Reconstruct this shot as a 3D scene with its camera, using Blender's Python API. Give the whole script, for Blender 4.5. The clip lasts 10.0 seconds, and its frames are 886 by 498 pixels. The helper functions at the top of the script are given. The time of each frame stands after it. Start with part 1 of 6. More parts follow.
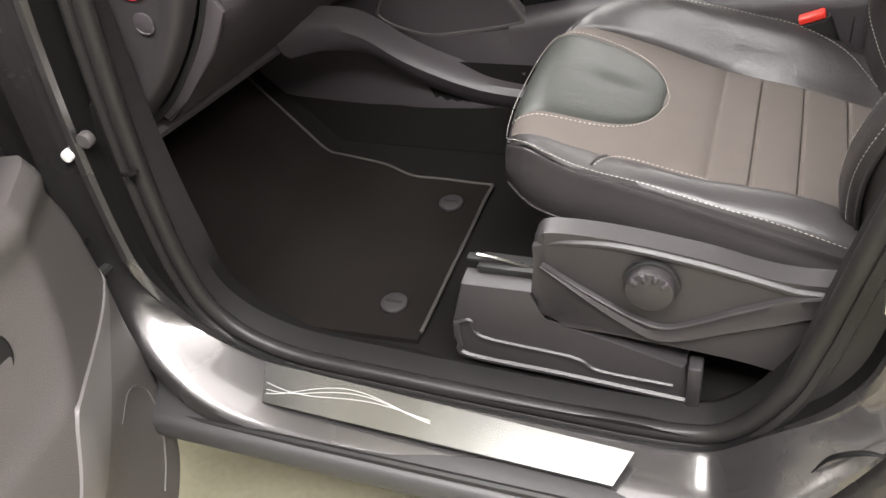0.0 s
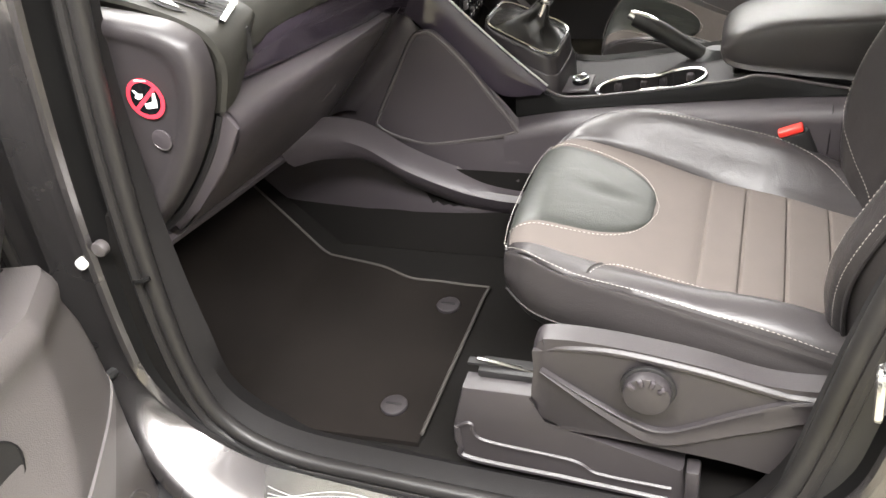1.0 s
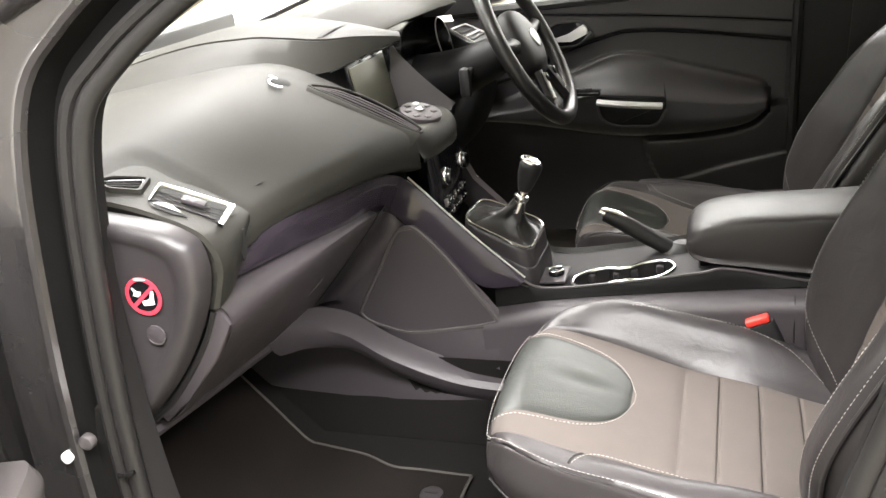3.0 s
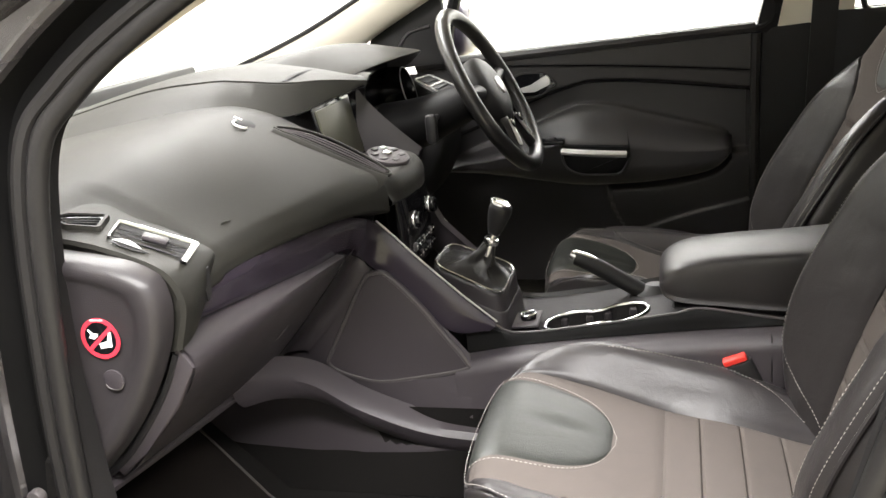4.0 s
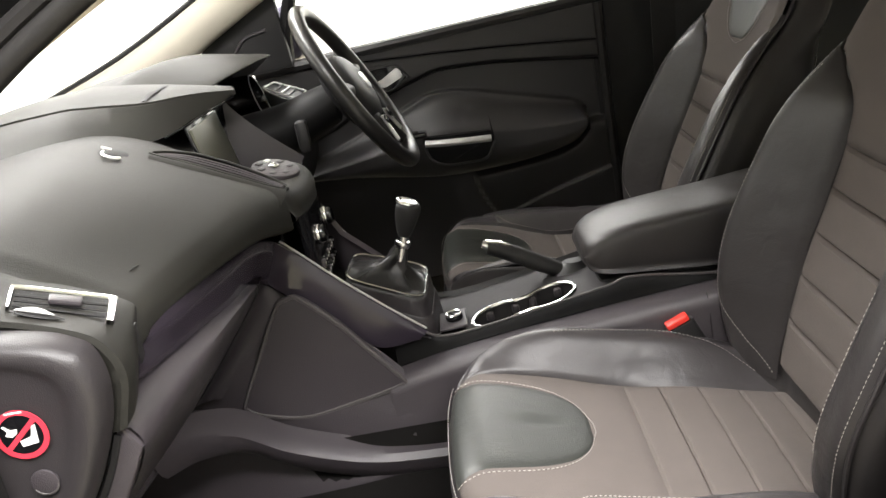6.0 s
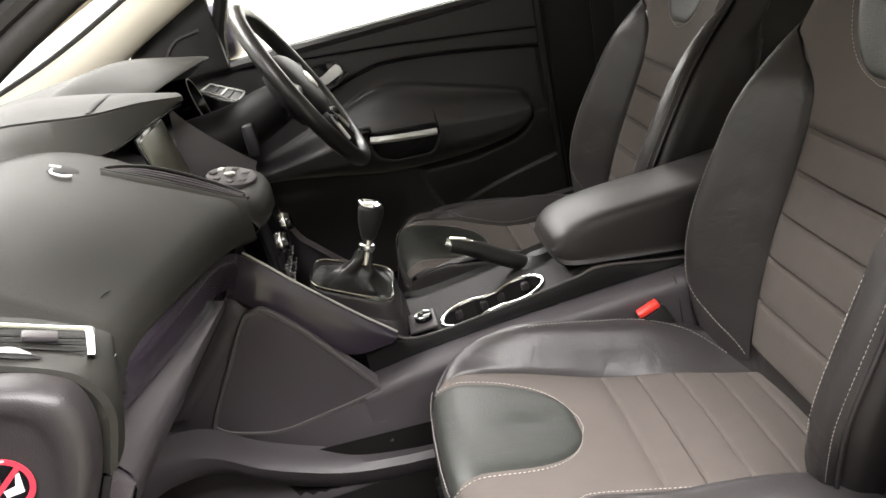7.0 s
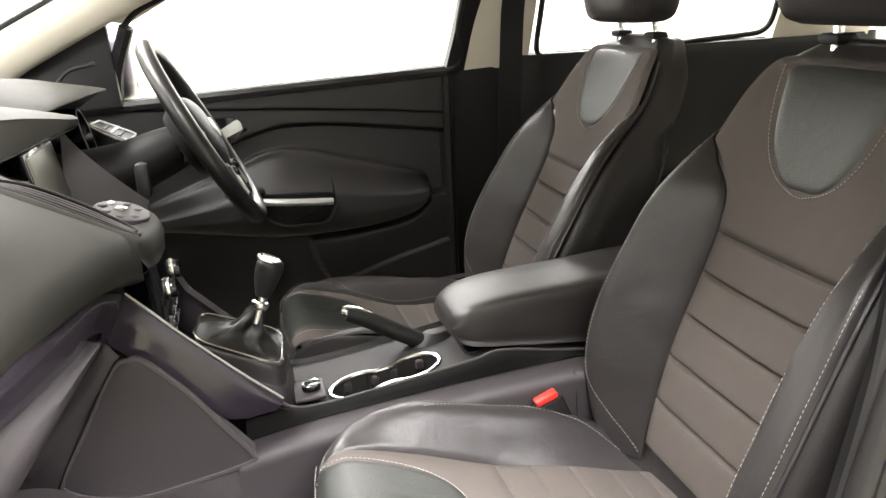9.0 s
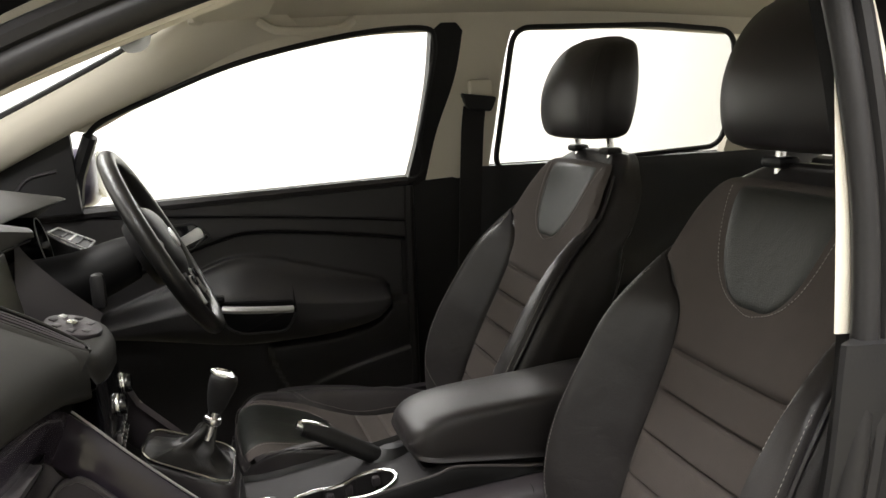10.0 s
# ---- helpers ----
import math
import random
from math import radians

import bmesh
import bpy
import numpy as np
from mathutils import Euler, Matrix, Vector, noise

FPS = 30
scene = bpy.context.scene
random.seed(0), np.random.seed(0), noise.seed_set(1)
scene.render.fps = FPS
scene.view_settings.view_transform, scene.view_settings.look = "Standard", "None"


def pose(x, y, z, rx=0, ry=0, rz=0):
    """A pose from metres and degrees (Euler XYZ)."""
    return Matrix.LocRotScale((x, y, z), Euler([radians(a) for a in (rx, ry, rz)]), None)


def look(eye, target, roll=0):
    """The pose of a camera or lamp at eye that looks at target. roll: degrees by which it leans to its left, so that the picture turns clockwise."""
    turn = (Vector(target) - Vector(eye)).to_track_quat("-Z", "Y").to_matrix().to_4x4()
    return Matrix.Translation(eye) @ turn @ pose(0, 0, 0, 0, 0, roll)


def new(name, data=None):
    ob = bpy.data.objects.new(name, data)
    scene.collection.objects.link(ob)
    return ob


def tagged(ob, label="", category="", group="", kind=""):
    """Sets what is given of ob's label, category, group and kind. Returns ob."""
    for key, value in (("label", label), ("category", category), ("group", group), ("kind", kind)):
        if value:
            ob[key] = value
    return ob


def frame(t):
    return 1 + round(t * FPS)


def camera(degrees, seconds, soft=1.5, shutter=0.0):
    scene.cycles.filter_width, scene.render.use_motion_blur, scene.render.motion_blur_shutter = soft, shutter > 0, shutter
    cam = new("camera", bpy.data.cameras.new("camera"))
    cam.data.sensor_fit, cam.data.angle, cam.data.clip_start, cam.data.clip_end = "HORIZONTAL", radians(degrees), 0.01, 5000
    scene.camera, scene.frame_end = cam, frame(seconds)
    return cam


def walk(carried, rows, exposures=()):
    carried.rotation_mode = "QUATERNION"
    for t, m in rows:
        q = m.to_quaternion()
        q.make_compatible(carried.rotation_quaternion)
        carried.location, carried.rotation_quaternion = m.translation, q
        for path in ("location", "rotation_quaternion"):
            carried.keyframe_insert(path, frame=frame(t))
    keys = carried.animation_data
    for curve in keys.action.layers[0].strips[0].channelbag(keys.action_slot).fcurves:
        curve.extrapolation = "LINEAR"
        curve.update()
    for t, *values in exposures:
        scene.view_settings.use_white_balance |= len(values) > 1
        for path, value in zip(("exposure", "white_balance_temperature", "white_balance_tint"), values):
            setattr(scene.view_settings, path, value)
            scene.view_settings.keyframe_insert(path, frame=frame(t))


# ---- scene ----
cam = camera(54.5, 10.0)
PATH = [
    (0, (0.315, -1.361, 1.282), (-0.331, 0.043, 0.013), -9.1),
    (0.5, (0.31, -1.37, 1.302), (-0.328, 0.1, 0.105), -8.5),
    (1, (0.307, -1.383, 1.32), (-0.33, 0.158, 0.216), -7.8),
    (1.5, (0.311, -1.393, 1.334), (-0.327, 0.202, 0.31), -7.5),
    (2, (0.312, -1.401, 1.345), (-0.326, 0.238, 0.394), -7.1),
    (2.5, (0.316, -1.408, 1.354), (-0.315, 0.281, 0.488), -6.9),
    (3, (0.316, -1.412, 1.358), (-0.297, 0.338, 0.609), -6.5),
    (3.2, (0.318, -1.412, 1.349), (-0.289, 0.362, 0.651), -6.4),
    (4.5, (0.244, -1.378, 1.303), (-0.176, 0.477, 0.687), -6.7),
    (5, (0.185, -1.353, 1.295), (-0.104, 0.525, 0.67), -8.2),
    (5.5, (0.137, -1.335, 1.295), (-0.036, 0.552, 0.654), -9.4),
    (7, (0.039, -1.286, 1.324), (0.122, 0.575, 0.596), -12.8),
    (7.5, (0.005, -1.264, 1.308), (0.202, 0.584, 0.569), -10.0),
    (8, (-0.022, -1.245, 1.286), (0.277, 0.605, 0.587), -5.8),
    (8.5, (-0.032, -1.237, 1.276), (0.34, 0.621, 0.637), -3.5),
    (9, (-0.028, -1.237, 1.282), (0.411, 0.631, 0.716), -3.0),
    (9.5, (-0.021, -1.236, 1.291), (0.472, 0.644, 0.82), -2.7),
    (10, (-0.013, -1.238, 1.305), (0.523, 0.657, 0.957), -2.2),
]
EXPOSURE = [(0.0, -0.5), (0.5, -0.29), (1.0, 0.17), (1.5, 0.48), (2.5, 0.27), (3.2, 0.17), (4.5, -0.36), (7.0, -0.42), (7.5, -0.2), (8.5, 0.12), (9.0, 0.12), (9.5, -0.5), (10.0, -1.1)]
walk(cam, [(t, look(eye, target, roll)) for t, eye, target, roll in PATH], EXPOSURE)

# ---- world and light: a closed white studio bay with added, unseen panels under its ceiling ----
world = bpy.data.worlds.new("bay_air")
scene.world = world
world.use_nodes = True
world.node_tree.nodes["Background"].inputs[0].default_value = (0.9, 0.92, 1.0, 1)
world.node_tree.nodes["Background"].inputs[1].default_value = 0.05


def unseen_panel(x, y, z, sx, sy, watts, target=None):
    lamp = bpy.data.lights.new("unseen_panel", "AREA")
    lamp.shape, lamp.size, lamp.size_y, lamp.energy = "RECTANGLE", sx, sy, watts
    lamp.color = (1.0, 0.978, 0.965)
    ob = new("unseen_panel", lamp)
    ob.matrix_world = look((x, y, z), target or (x, y + 0.001, 0))
    return ob


# Added lamps with no visible fixture, placed for the brightness they give.
unseen_panel(1.0, -2.1, 3.1, 3.4, 0.9, 655)
unseen_panel(0.80, -1.0, 3.1, 2.5, 0.6, 45)
# Added to keep the far wall white behind the side windows.
unseen_panel(0.2, 4.0, 3.1, 6.0, 0.9, 700)
unseen_panel(-1.35, 0.9, 3.1, 0.8, 2.6, 300)
# Added to whiten the west wall and throw light through the windscreen.
unseen_panel(-5.2, -0.6, 3.1, 0.8, 7.0, 330)


# ---- materials ----
def mat(name, color, rough, metal=0.0, bump=0.0, scale=200.0, vary=0.12, coat=0.0, spec=0.5, kind="noise", blotch=6.0, rvary=0.1, wrinkle=0.0):
    """A surface with grain and slow blotches in colour, relief and gloss."""
    m = bpy.data.materials.new(name)
    m.use_nodes = True
    nt = m.node_tree
    b = nt.nodes["Principled BSDF"]
    b.inputs["Metallic"].default_value = metal
    b.inputs["Specular IOR Level"].default_value = spec
    b.inputs["Coat Weight"].default_value = coat
    b.inputs["Coat Roughness"].default_value = 0.05
    co = nt.nodes.new("ShaderNodeTexCoord")
    big = nt.nodes.new("ShaderNodeTexNoise")
    big.inputs["Scale"].default_value, big.inputs["Detail"].default_value = blotch, 5
    nt.links.new(co.outputs["Object"], big.inputs["Vector"])
    if kind == "voronoi":
        fine = nt.nodes.new("ShaderNodeTexVoronoi")
        fine.inputs["Scale"].default_value = scale
        out = fine.outputs["Distance"]
    elif kind == "weave":
        fine = nt.nodes.new("ShaderNodeTexWave")
        fine.inputs["Scale"].default_value, fine.inputs["Distortion"].default_value = scale, 1.5
        fine.bands_direction = "DIAGONAL"
        out = fine.outputs["Fac"]
    else:
        fine = nt.nodes.new("ShaderNodeTexNoise")
        fine.inputs["Scale"].default_value, fine.inputs["Detail"].default_value = scale, 3
        out = fine.outputs["Fac"]
    nt.links.new(co.outputs["Object"], fine.inputs["Vector"])
    lo = [c * (1 - vary) for c in color]
    hi = [min(1, c * (1 + vary)) for c in color]
    mix = nt.nodes.new("ShaderNodeMix")
    mix.data_type = "RGBA"
    mix.inputs[6].default_value, mix.inputs[7].default_value = (*lo, 1), (*hi, 1)
    add = nt.nodes.new("ShaderNodeMath")
    add.operation = "MULTIPLY_ADD"
    add.inputs[1].default_value, add.inputs[2].default_value = 0.5, 0.0
    nt.links.new(out, add.inputs[0])
    half = nt.nodes.new("ShaderNodeMath")
    half.operation = "MULTIPLY_ADD"
    half.inputs[1].default_value = 0.6
    nt.links.new(big.outputs["Fac"], half.inputs[0])
    nt.links.new(add.outputs[0], half.inputs[2])
    nt.links.new(half.outputs[0], mix.inputs[0])
    nt.links.new(mix.outputs[2], b.inputs["Base Color"])
    rr = nt.nodes.new("ShaderNodeMapRange")
    rr.inputs["To Min"].default_value, rr.inputs["To Max"].default_value = max(0.02, rough - rvary), min(1, rough + rvary)
    nt.links.new(big.outputs["Fac"], rr.inputs["Value"])
    nt.links.new(rr.outputs[0], b.inputs["Roughness"])
    if bump:
        bp = nt.nodes.new("ShaderNodeBump")
        bp.inputs["Strength"].default_value, bp.inputs["Distance"].default_value = bump, 0.0008
        nt.links.new(out, bp.inputs["Height"])
        if wrinkle:
            wr = nt.nodes.new("ShaderNodeTexNoise")
            wr.inputs["Scale"].default_value, wr.inputs["Detail"].default_value, wr.inputs["Distortion"].default_value = 26, 4, 1.2
            nt.links.new(co.outputs["Object"], wr.inputs["Vector"])
            b2 = nt.nodes.new("ShaderNodeBump")
            b2.inputs["Strength"].default_value, b2.inputs["Distance"].default_value = wrinkle, 0.006
            nt.links.new(wr.outputs["Fac"], b2.inputs["Height"])
            nt.links.new(b2.outputs[0], bp.inputs["Normal"])
        nt.links.new(bp.outputs[0], b.inputs["Normal"])
    return m


def glow_free_glass(name, tint, gloss=0.04):
    """A thin pane: lets light straight through and mirrors a little."""
    m = bpy.data.materials.new(name)
    m.use_nodes = True
    nt = m.node_tree
    nt.nodes.clear()
    o = nt.nodes.new("ShaderNodeOutputMaterial")
    tr = nt.nodes.new("ShaderNodeBsdfTransparent")
    tr.inputs[0].default_value = (*tint, 1)
    gl = nt.nodes.new("ShaderNodeBsdfGlossy")
    gl.inputs["Roughness"].default_value = 0.02
    mx = nt.nodes.new("ShaderNodeMixShader")
    mx.inputs[0].default_value = gloss
    nt.links.new(tr.outputs[0], mx.inputs[1])
    nt.links.new(gl.outputs[0], mx.inputs[2])
    nt.links.new(mx.outputs[0], o.inputs[0])
    return m


LEATHER = mat("black_leather", (0.0235, 0.0210, 0.0208), 0.40, bump=0.2, scale=750, kind="voronoi", vary=0.25, blotch=9, spec=0.38)
LEATHER_SIDE = mat("worn_leather", (0.0262, 0.0236, 0.0236), 0.32, bump=0.2, scale=750, kind="voronoi", vary=0.25, blotch=9, spec=0.32, wrinkle=0.15)
# Creased leather, coloured lighter than the backrests to paint window sheen on cushion bolsters.
LEATHER_SHEEN = mat("creased_sheen_leather", (0.031, 0.0278, 0.0288), 0.38, bump=0.2, scale=750, kind="voronoi", vary=0.25, blotch=9, spec=0.5, wrinkle=0.2)
INSERT = mat("smooth_insert_leather", (0.023, 0.0245, 0.022), 0.42, bump=0.3, scale=520, kind="voronoi", vary=0.2, spec=0.4, wrinkle=0.12)
RIMLEATHER = mat("smooth_rim_leather", (0.013, 0.0125, 0.012), 0.32, bump=0.25, scale=500, kind="voronoi", vary=0.25)
FABRIC = mat("ribbed_grey_fabric", (0.082, 0.0702, 0.0640), 0.9, bump=0.25, scale=240, kind="weave", vary=0.22, spec=0.25, blotch=34)
THREAD = mat("pale_thread", (0.33, 0.31, 0.285), 0.85, vary=0.1)
PAD = mat("soft_dash_vinyl", (0.0188, 0.0180, 0.0155), 0.54, bump=0.25, scale=700, kind="voronoi", vary=0.2, spec=0.19)
PLASTIC = mat("grained_dark_plastic", (0.0368, 0.0315, 0.0350), 0.43, bump=0.4, scale=700, kind="voronoi", vary=0.2)
PLASTIC_LIGHT = mat("satin_grey_plastic", (0.062, 0.056, 0.056), 0.38, bump=0.3, scale=700, kind="voronoi", vary=0.15)
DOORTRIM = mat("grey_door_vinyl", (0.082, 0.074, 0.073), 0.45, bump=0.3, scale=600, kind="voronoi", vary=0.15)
# Lighter copy of the door trim, for a facet turned to the light.
DOORLIT = mat("lit_satin_trim", (0.13, 0.12, 0.12), 0.35, bump=0.15, scale=600, kind="voronoi", vary=0.1)
BLACK = mat("matt_black_plastic", (0.012, 0.0115, 0.0118), 0.50, bump=0.2, scale=500, vary=0.25, spec=0.35)
SATINDARK = mat("satin_black_panel", (0.0240, 0.0210, 0.0225), 0.44, bump=0.2, scale=800, kind="voronoi", vary=0.2)
DECK = mat("matt_console_deck", (0.020, 0.0185, 0.0190), 0.62, bump=0.3, scale=700, kind="voronoi", vary=0.2, spec=0.22)
ROCKER = mat("satin_grey_rocker", (0.050, 0.048, 0.049), 0.50, metal=0.2, bump=0.15, scale=400, vary=0.15, rvary=0.1)
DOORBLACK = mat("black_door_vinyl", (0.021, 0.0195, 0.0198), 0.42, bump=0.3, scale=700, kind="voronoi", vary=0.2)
TRIMDARK = mat("dull_black_trim", (0.0105, 0.0098, 0.0099), 0.66, bump=0.25, scale=600, kind="voronoi", vary=0.25, spec=0.12)
RUBBER = mat("black_rubber", (0.0155, 0.0145, 0.0142), 0.42, bump=0.15, scale=300, vary=0.3, spec=0.28)
# Near-black for dull black parts and for recesses whose shade is put into the colour.
DEEPBLACK = mat("dull_black_and_shade", (0.006, 0.0058, 0.0058), 0.50, bump=0.1, scale=300, vary=0.3, spec=0.08)
PIANO = mat("plum_gloss_trim", (0.026, 0.0210, 0.0285), 0.17, vary=0.1, rvary=0.05, coat=0.25, spec=0.4)
GLOSSBLACK = mat("gloss_black", (0.006, 0.006, 0.007), 0.12, vary=0.1, rvary=0.04)
CHROME = mat("satin_chrome", (0.78, 0.78, 0.77), 0.20, metal=1.0, vary=0.05, rvary=0.08)
SILVER = mat("silver_paint", (0.62, 0.62, 0.61), 0.35, metal=0.6, vary=0.05)
STEEL = mat("brushed_sill_steel", (0.32, 0.317, 0.313), 0.24, metal=1.0, vary=0.12, scale=90, rvary=0.1)
PAINT = mat("dark_grey_metallic_paint", (0.095, 0.089, 0.090), 0.27, metal=0.8, vary=0.15, coat=0.7, scale=900, rvary=0.06)
CARPET = mat("dark_carpet", (0.0062, 0.0056, 0.0052), 0.95, bump=0.9, scale=900, vary=0.45, spec=0.1, blotch=5)
MAT = mat("brown_black_mat_pile", (0.0073, 0.0059, 0.0052), 0.95, bump=1.0, scale=1100, vary=0.95, spec=0.1, blotch=7)
EDGING = mat("mat_edging", (0.034, 0.030, 0.027), 0.8, bump=0.5, scale=500)
CREAM = mat("cream_headlining", (0.72, 0.67, 0.56), 0.85, bump=0.5, scale=500, vary=0.06, spec=0.2)
RED = mat("red_release_button", (0.62, 0.03, 0.02), 0.45, vary=0.08)
STICKRED = mat("sticker_red", (0.60, 0.035, 0.06), 0.5, vary=0.05)
STICKWHITE = mat("sticker_white", (0.78, 0.76, 0.74), 0.5, vary=0.04)
WALLW = mat("white_bay_wall", (0.86, 0.86, 0.84), 0.8, bump=0.2, scale=30, vary=0.03, blotch=0.5)
CONCRETE = mat("stained_concrete", (0.27, 0.25, 0.18), 0.85, bump=0.8, scale=60, vary=0.35, blotch=2.2)
# Grey for the unseen south wall, to limit bounce light and reflections in the paint.
BAYGREY = mat("grey_bay_wall", (0.50, 0.50, 0.485), 0.8, bump=0.2, scale=30, vary=0.05, blotch=0.5)
SCREEN = mat("dark_display_glass", (0.075, 0.075, 0.055), 0.32, vary=0.2, rvary=0.05)
GLASS = glow_free_glass("clear_glass", (0.97, 0.98, 0.97))


# ---- mesh helpers ----
def V(*p):
    return np.array(p, float)


def cat(points, n, closed=False):
    """n points along a smooth curve through the given ones."""
    p = np.array(points, float)
    m = len(p)
    out = []
    for i in range(n):
        s = i / n * m if closed else i / (n - 1) * (m - 1)
        k = min(int(s), m - 1 if closed else m - 2)
        f = s - k
        if closed:
            a, b, c, d = p[(k - 1) % m], p[k % m], p[(k + 1) % m], p[(k + 2) % m]
        else:
            b, c = p[k], p[k + 1]
            a = p[k - 1] if k else 2 * b - c
            d = p[k + 2] if k + 2 < m else 2 * c - b
        out.append(0.5 * (2 * b + (c - a) * f + (2 * a - 5 * b + 4 * c - d) * f**2 + (3 * b - a - 3 * c + d) * f**3))
    return np.array(out)


def interp(keys, s):
    """Value at s of a table of (s, value...) rows, smoothly."""
    k = np.array(keys, float)
    out = []
    for c in range(1, k.shape[1]):
        xs, ys = k[:, 0], k[:, c]
        i = int(np.clip(np.searchsorted(xs, s) - 1, 0, len(xs) - 2))
        f = float(np.clip((s - xs[i]) / (xs[i + 1] - xs[i]), 0, 1))
        m0 = (ys[i + 1] - ys[i - 1]) / (xs[i + 1] - xs[i - 1]) if i else (ys[1] - ys[0]) / (xs[1] - xs[0])
        m1 = (ys[i + 2] - ys[i]) / (xs[i + 2] - xs[i]) if i + 2 < len(xs) else (ys[-1] - ys[-2]) / (xs[-1] - xs[-2])
        h = xs[i + 1] - xs[i]
        out.append((2 * f**3 - 3 * f**2 + 1) * ys[i] + (f**3 - 2 * f**2 + f) * h * m0 + (3 * f**2 - 2 * f**3) * ys[i + 1] + (f**3 - f**2) * h * m1)
    return out[0] if len(out) == 1 else np.array(out)


def skin(G, closed_u=False, closed_v=False, cap=False):
    """A bmesh over a grid of points; cap closes the first and last rows of a grid closed in v."""
    G = np.asarray(G, float)
    nu, nv = G.shape[:2]
    bm = bmesh.new()
    vs = [[bm.verts.new(G[i, j]) for j in range(nv)] for i in range(nu)]
    for i in range(nu if closed_u else nu - 1):
        for j in range(nv if closed_v else nv - 1):
            bm.faces.new((vs[i][j], vs[(i + 1) % nu][j], vs[(i + 1) % nu][(j + 1) % nv], vs[i][(j + 1) % nv]))
    if cap:
        bm.faces.new(vs[0])
        bm.faces.new(vs[-1][::-1])
    return bm


def loft(sections, nu, nv, cap=True, smooth_u=True, closed=True):
    """Skin through closed (or open) cross-sections given by a few points each."""
    rows = np.array([cat(s, nv, closed) for s in sections])
    if smooth_u:
        rows = np.stack([cat(rows[:, j], nu) for j in range(nv)], 1)
    return skin(rows, closed_v=closed, cap=cap and closed)


def tube(points, r, sides=8, n=None, closed=False, squash=1.0):
    """A round bar along a smooth curve; r may be a list along it."""
    p = cat(points, n or max(8, 6 * len(points)), closed)
    m = len(p)
    rows = []
    last = None
    for i in range(m):
        t = p[(i + 1) % m] - p[i - 1] if closed else p[min(i + 1, m - 1)] - p[max(i - 1, 0)]
        t = t / (np.linalg.norm(t) + 1e-12)
        ref = last if last is not None else (V(0, 0, 1) if abs(t[2]) < 0.9 else V(1, 0, 0))
        a = ref - t * (ref @ t)
        a /= np.linalg.norm(a)
        last = a
        b = np.cross(t, a)
        rad = r if np.isscalar(r) else np.interp(i / (m - 1), np.linspace(0, 1, len(r)), r)
        rows.append([p[i] + rad * (np.cos(q) * a * squash + np.sin(q) * b) for q in np.linspace(0, 2 * np.pi, sides, endpoint=False)])
    return skin(rows, closed_u=closed, closed_v=True, cap=not closed)


def block(c, s, bevel=0.004, m=None, seg=2):
    """A box with rounded edges; c centre, s full sizes, m an extra turn about the centre."""
    bm = bmesh.new()
    bmesh.ops.create_cube(bm, size=1)
    bmesh.ops.scale(bm, vec=s, verts=bm.verts)
    if bevel:
        bmesh.ops.bevel(bm, geom=bm.edges[:], offset=min(bevel, min(s) * 0.45), segments=seg, affect="EDGES", profile=0.5)
    bm.transform(Matrix.Translation(c) @ (m or Matrix()))
    return bm


def prism(outline, a, b, n, depth, bevel=0.003, smooth=0):
    """An outline in the plane n-origin with axes a, b, pushed out by depth along the plane's normal. n: origin."""
    pts = np.array(outline, float)
    if smooth:
        pts = cat(pts, smooth, True)
    o, a, b = V(*n), V(*a), V(*b)
    nn = np.cross(a, b)
    nn /= np.linalg.norm(nn)
    bm = bmesh.new()
    lo = [bm.verts.new(o + p[0] * a + p[1] * b) for p in pts]
    hi = [bm.verts.new(o + p[0] * a + p[1] * b + nn * depth) for p in pts]
    bm.faces.new(lo[::-1])
    top = bm.faces.new(hi)
    k = len(pts)
    for i in range(k):
        bm.faces.new((lo[i], lo[(i + 1) % k], hi[(i + 1) % k], hi[i]))
    if bevel:
        bmesh.ops.bevel(bm, geom=list(top.edges), offset=bevel, segments=2, affect="EDGES", profile=0.5)
    return bm


def disc(c, axis, r, depth, n=32, bevel=0.002):
    """A round plate: centre c, along axis."""
    q = Vector(axis).to_track_quat("Z", "Y").to_matrix().to_4x4()
    bm = bmesh.new()
    bmesh.ops.create_cone(bm, cap_ends=True, segments=n, radius1=r, radius2=r, depth=depth)
    if bevel:
        rim = [e for e in bm.edges if any(len(f.verts) > 4 for f in e.link_faces)]
        bmesh.ops.bevel(bm, geom=rim, offset=bevel, segments=2, affect="EDGES", profile=0.5)
    bm.transform(Matrix.Translation(c) @ q)
    return bm


def join(*bms):
    bm = bms[0]
    for other in bms[1:]:
        me = bpy.data.meshes.new("tmp")
        other.to_mesh(me)
        bm.from_mesh(me)
        bpy.data.meshes.remove(me)
    return bm


def rounded(points, r, n=5):
    """A closed outline with its corners rounded."""
    p = [V(*q) for q in points]
    out = []
    for i in range(len(p)):
        a, b, c = p[i - 1], p[i], p[(i + 1) % len(p)]
        u, w = (a - b) / np.linalg.norm(a - b), (c - b) / np.linalg.norm(c - b)
        e, f = b + u * r, b + w * r
        for k in np.linspace(0, 1, n):
            out.append(e * (1 - k) ** 2 + b * 2 * k * (1 - k) + f * k * k)
        nxt = c + (b - c) / np.linalg.norm(b - c) * r
        for k in (0.33, 0.67):
            out.append(f * (1 - k) + nxt * k)
    return out


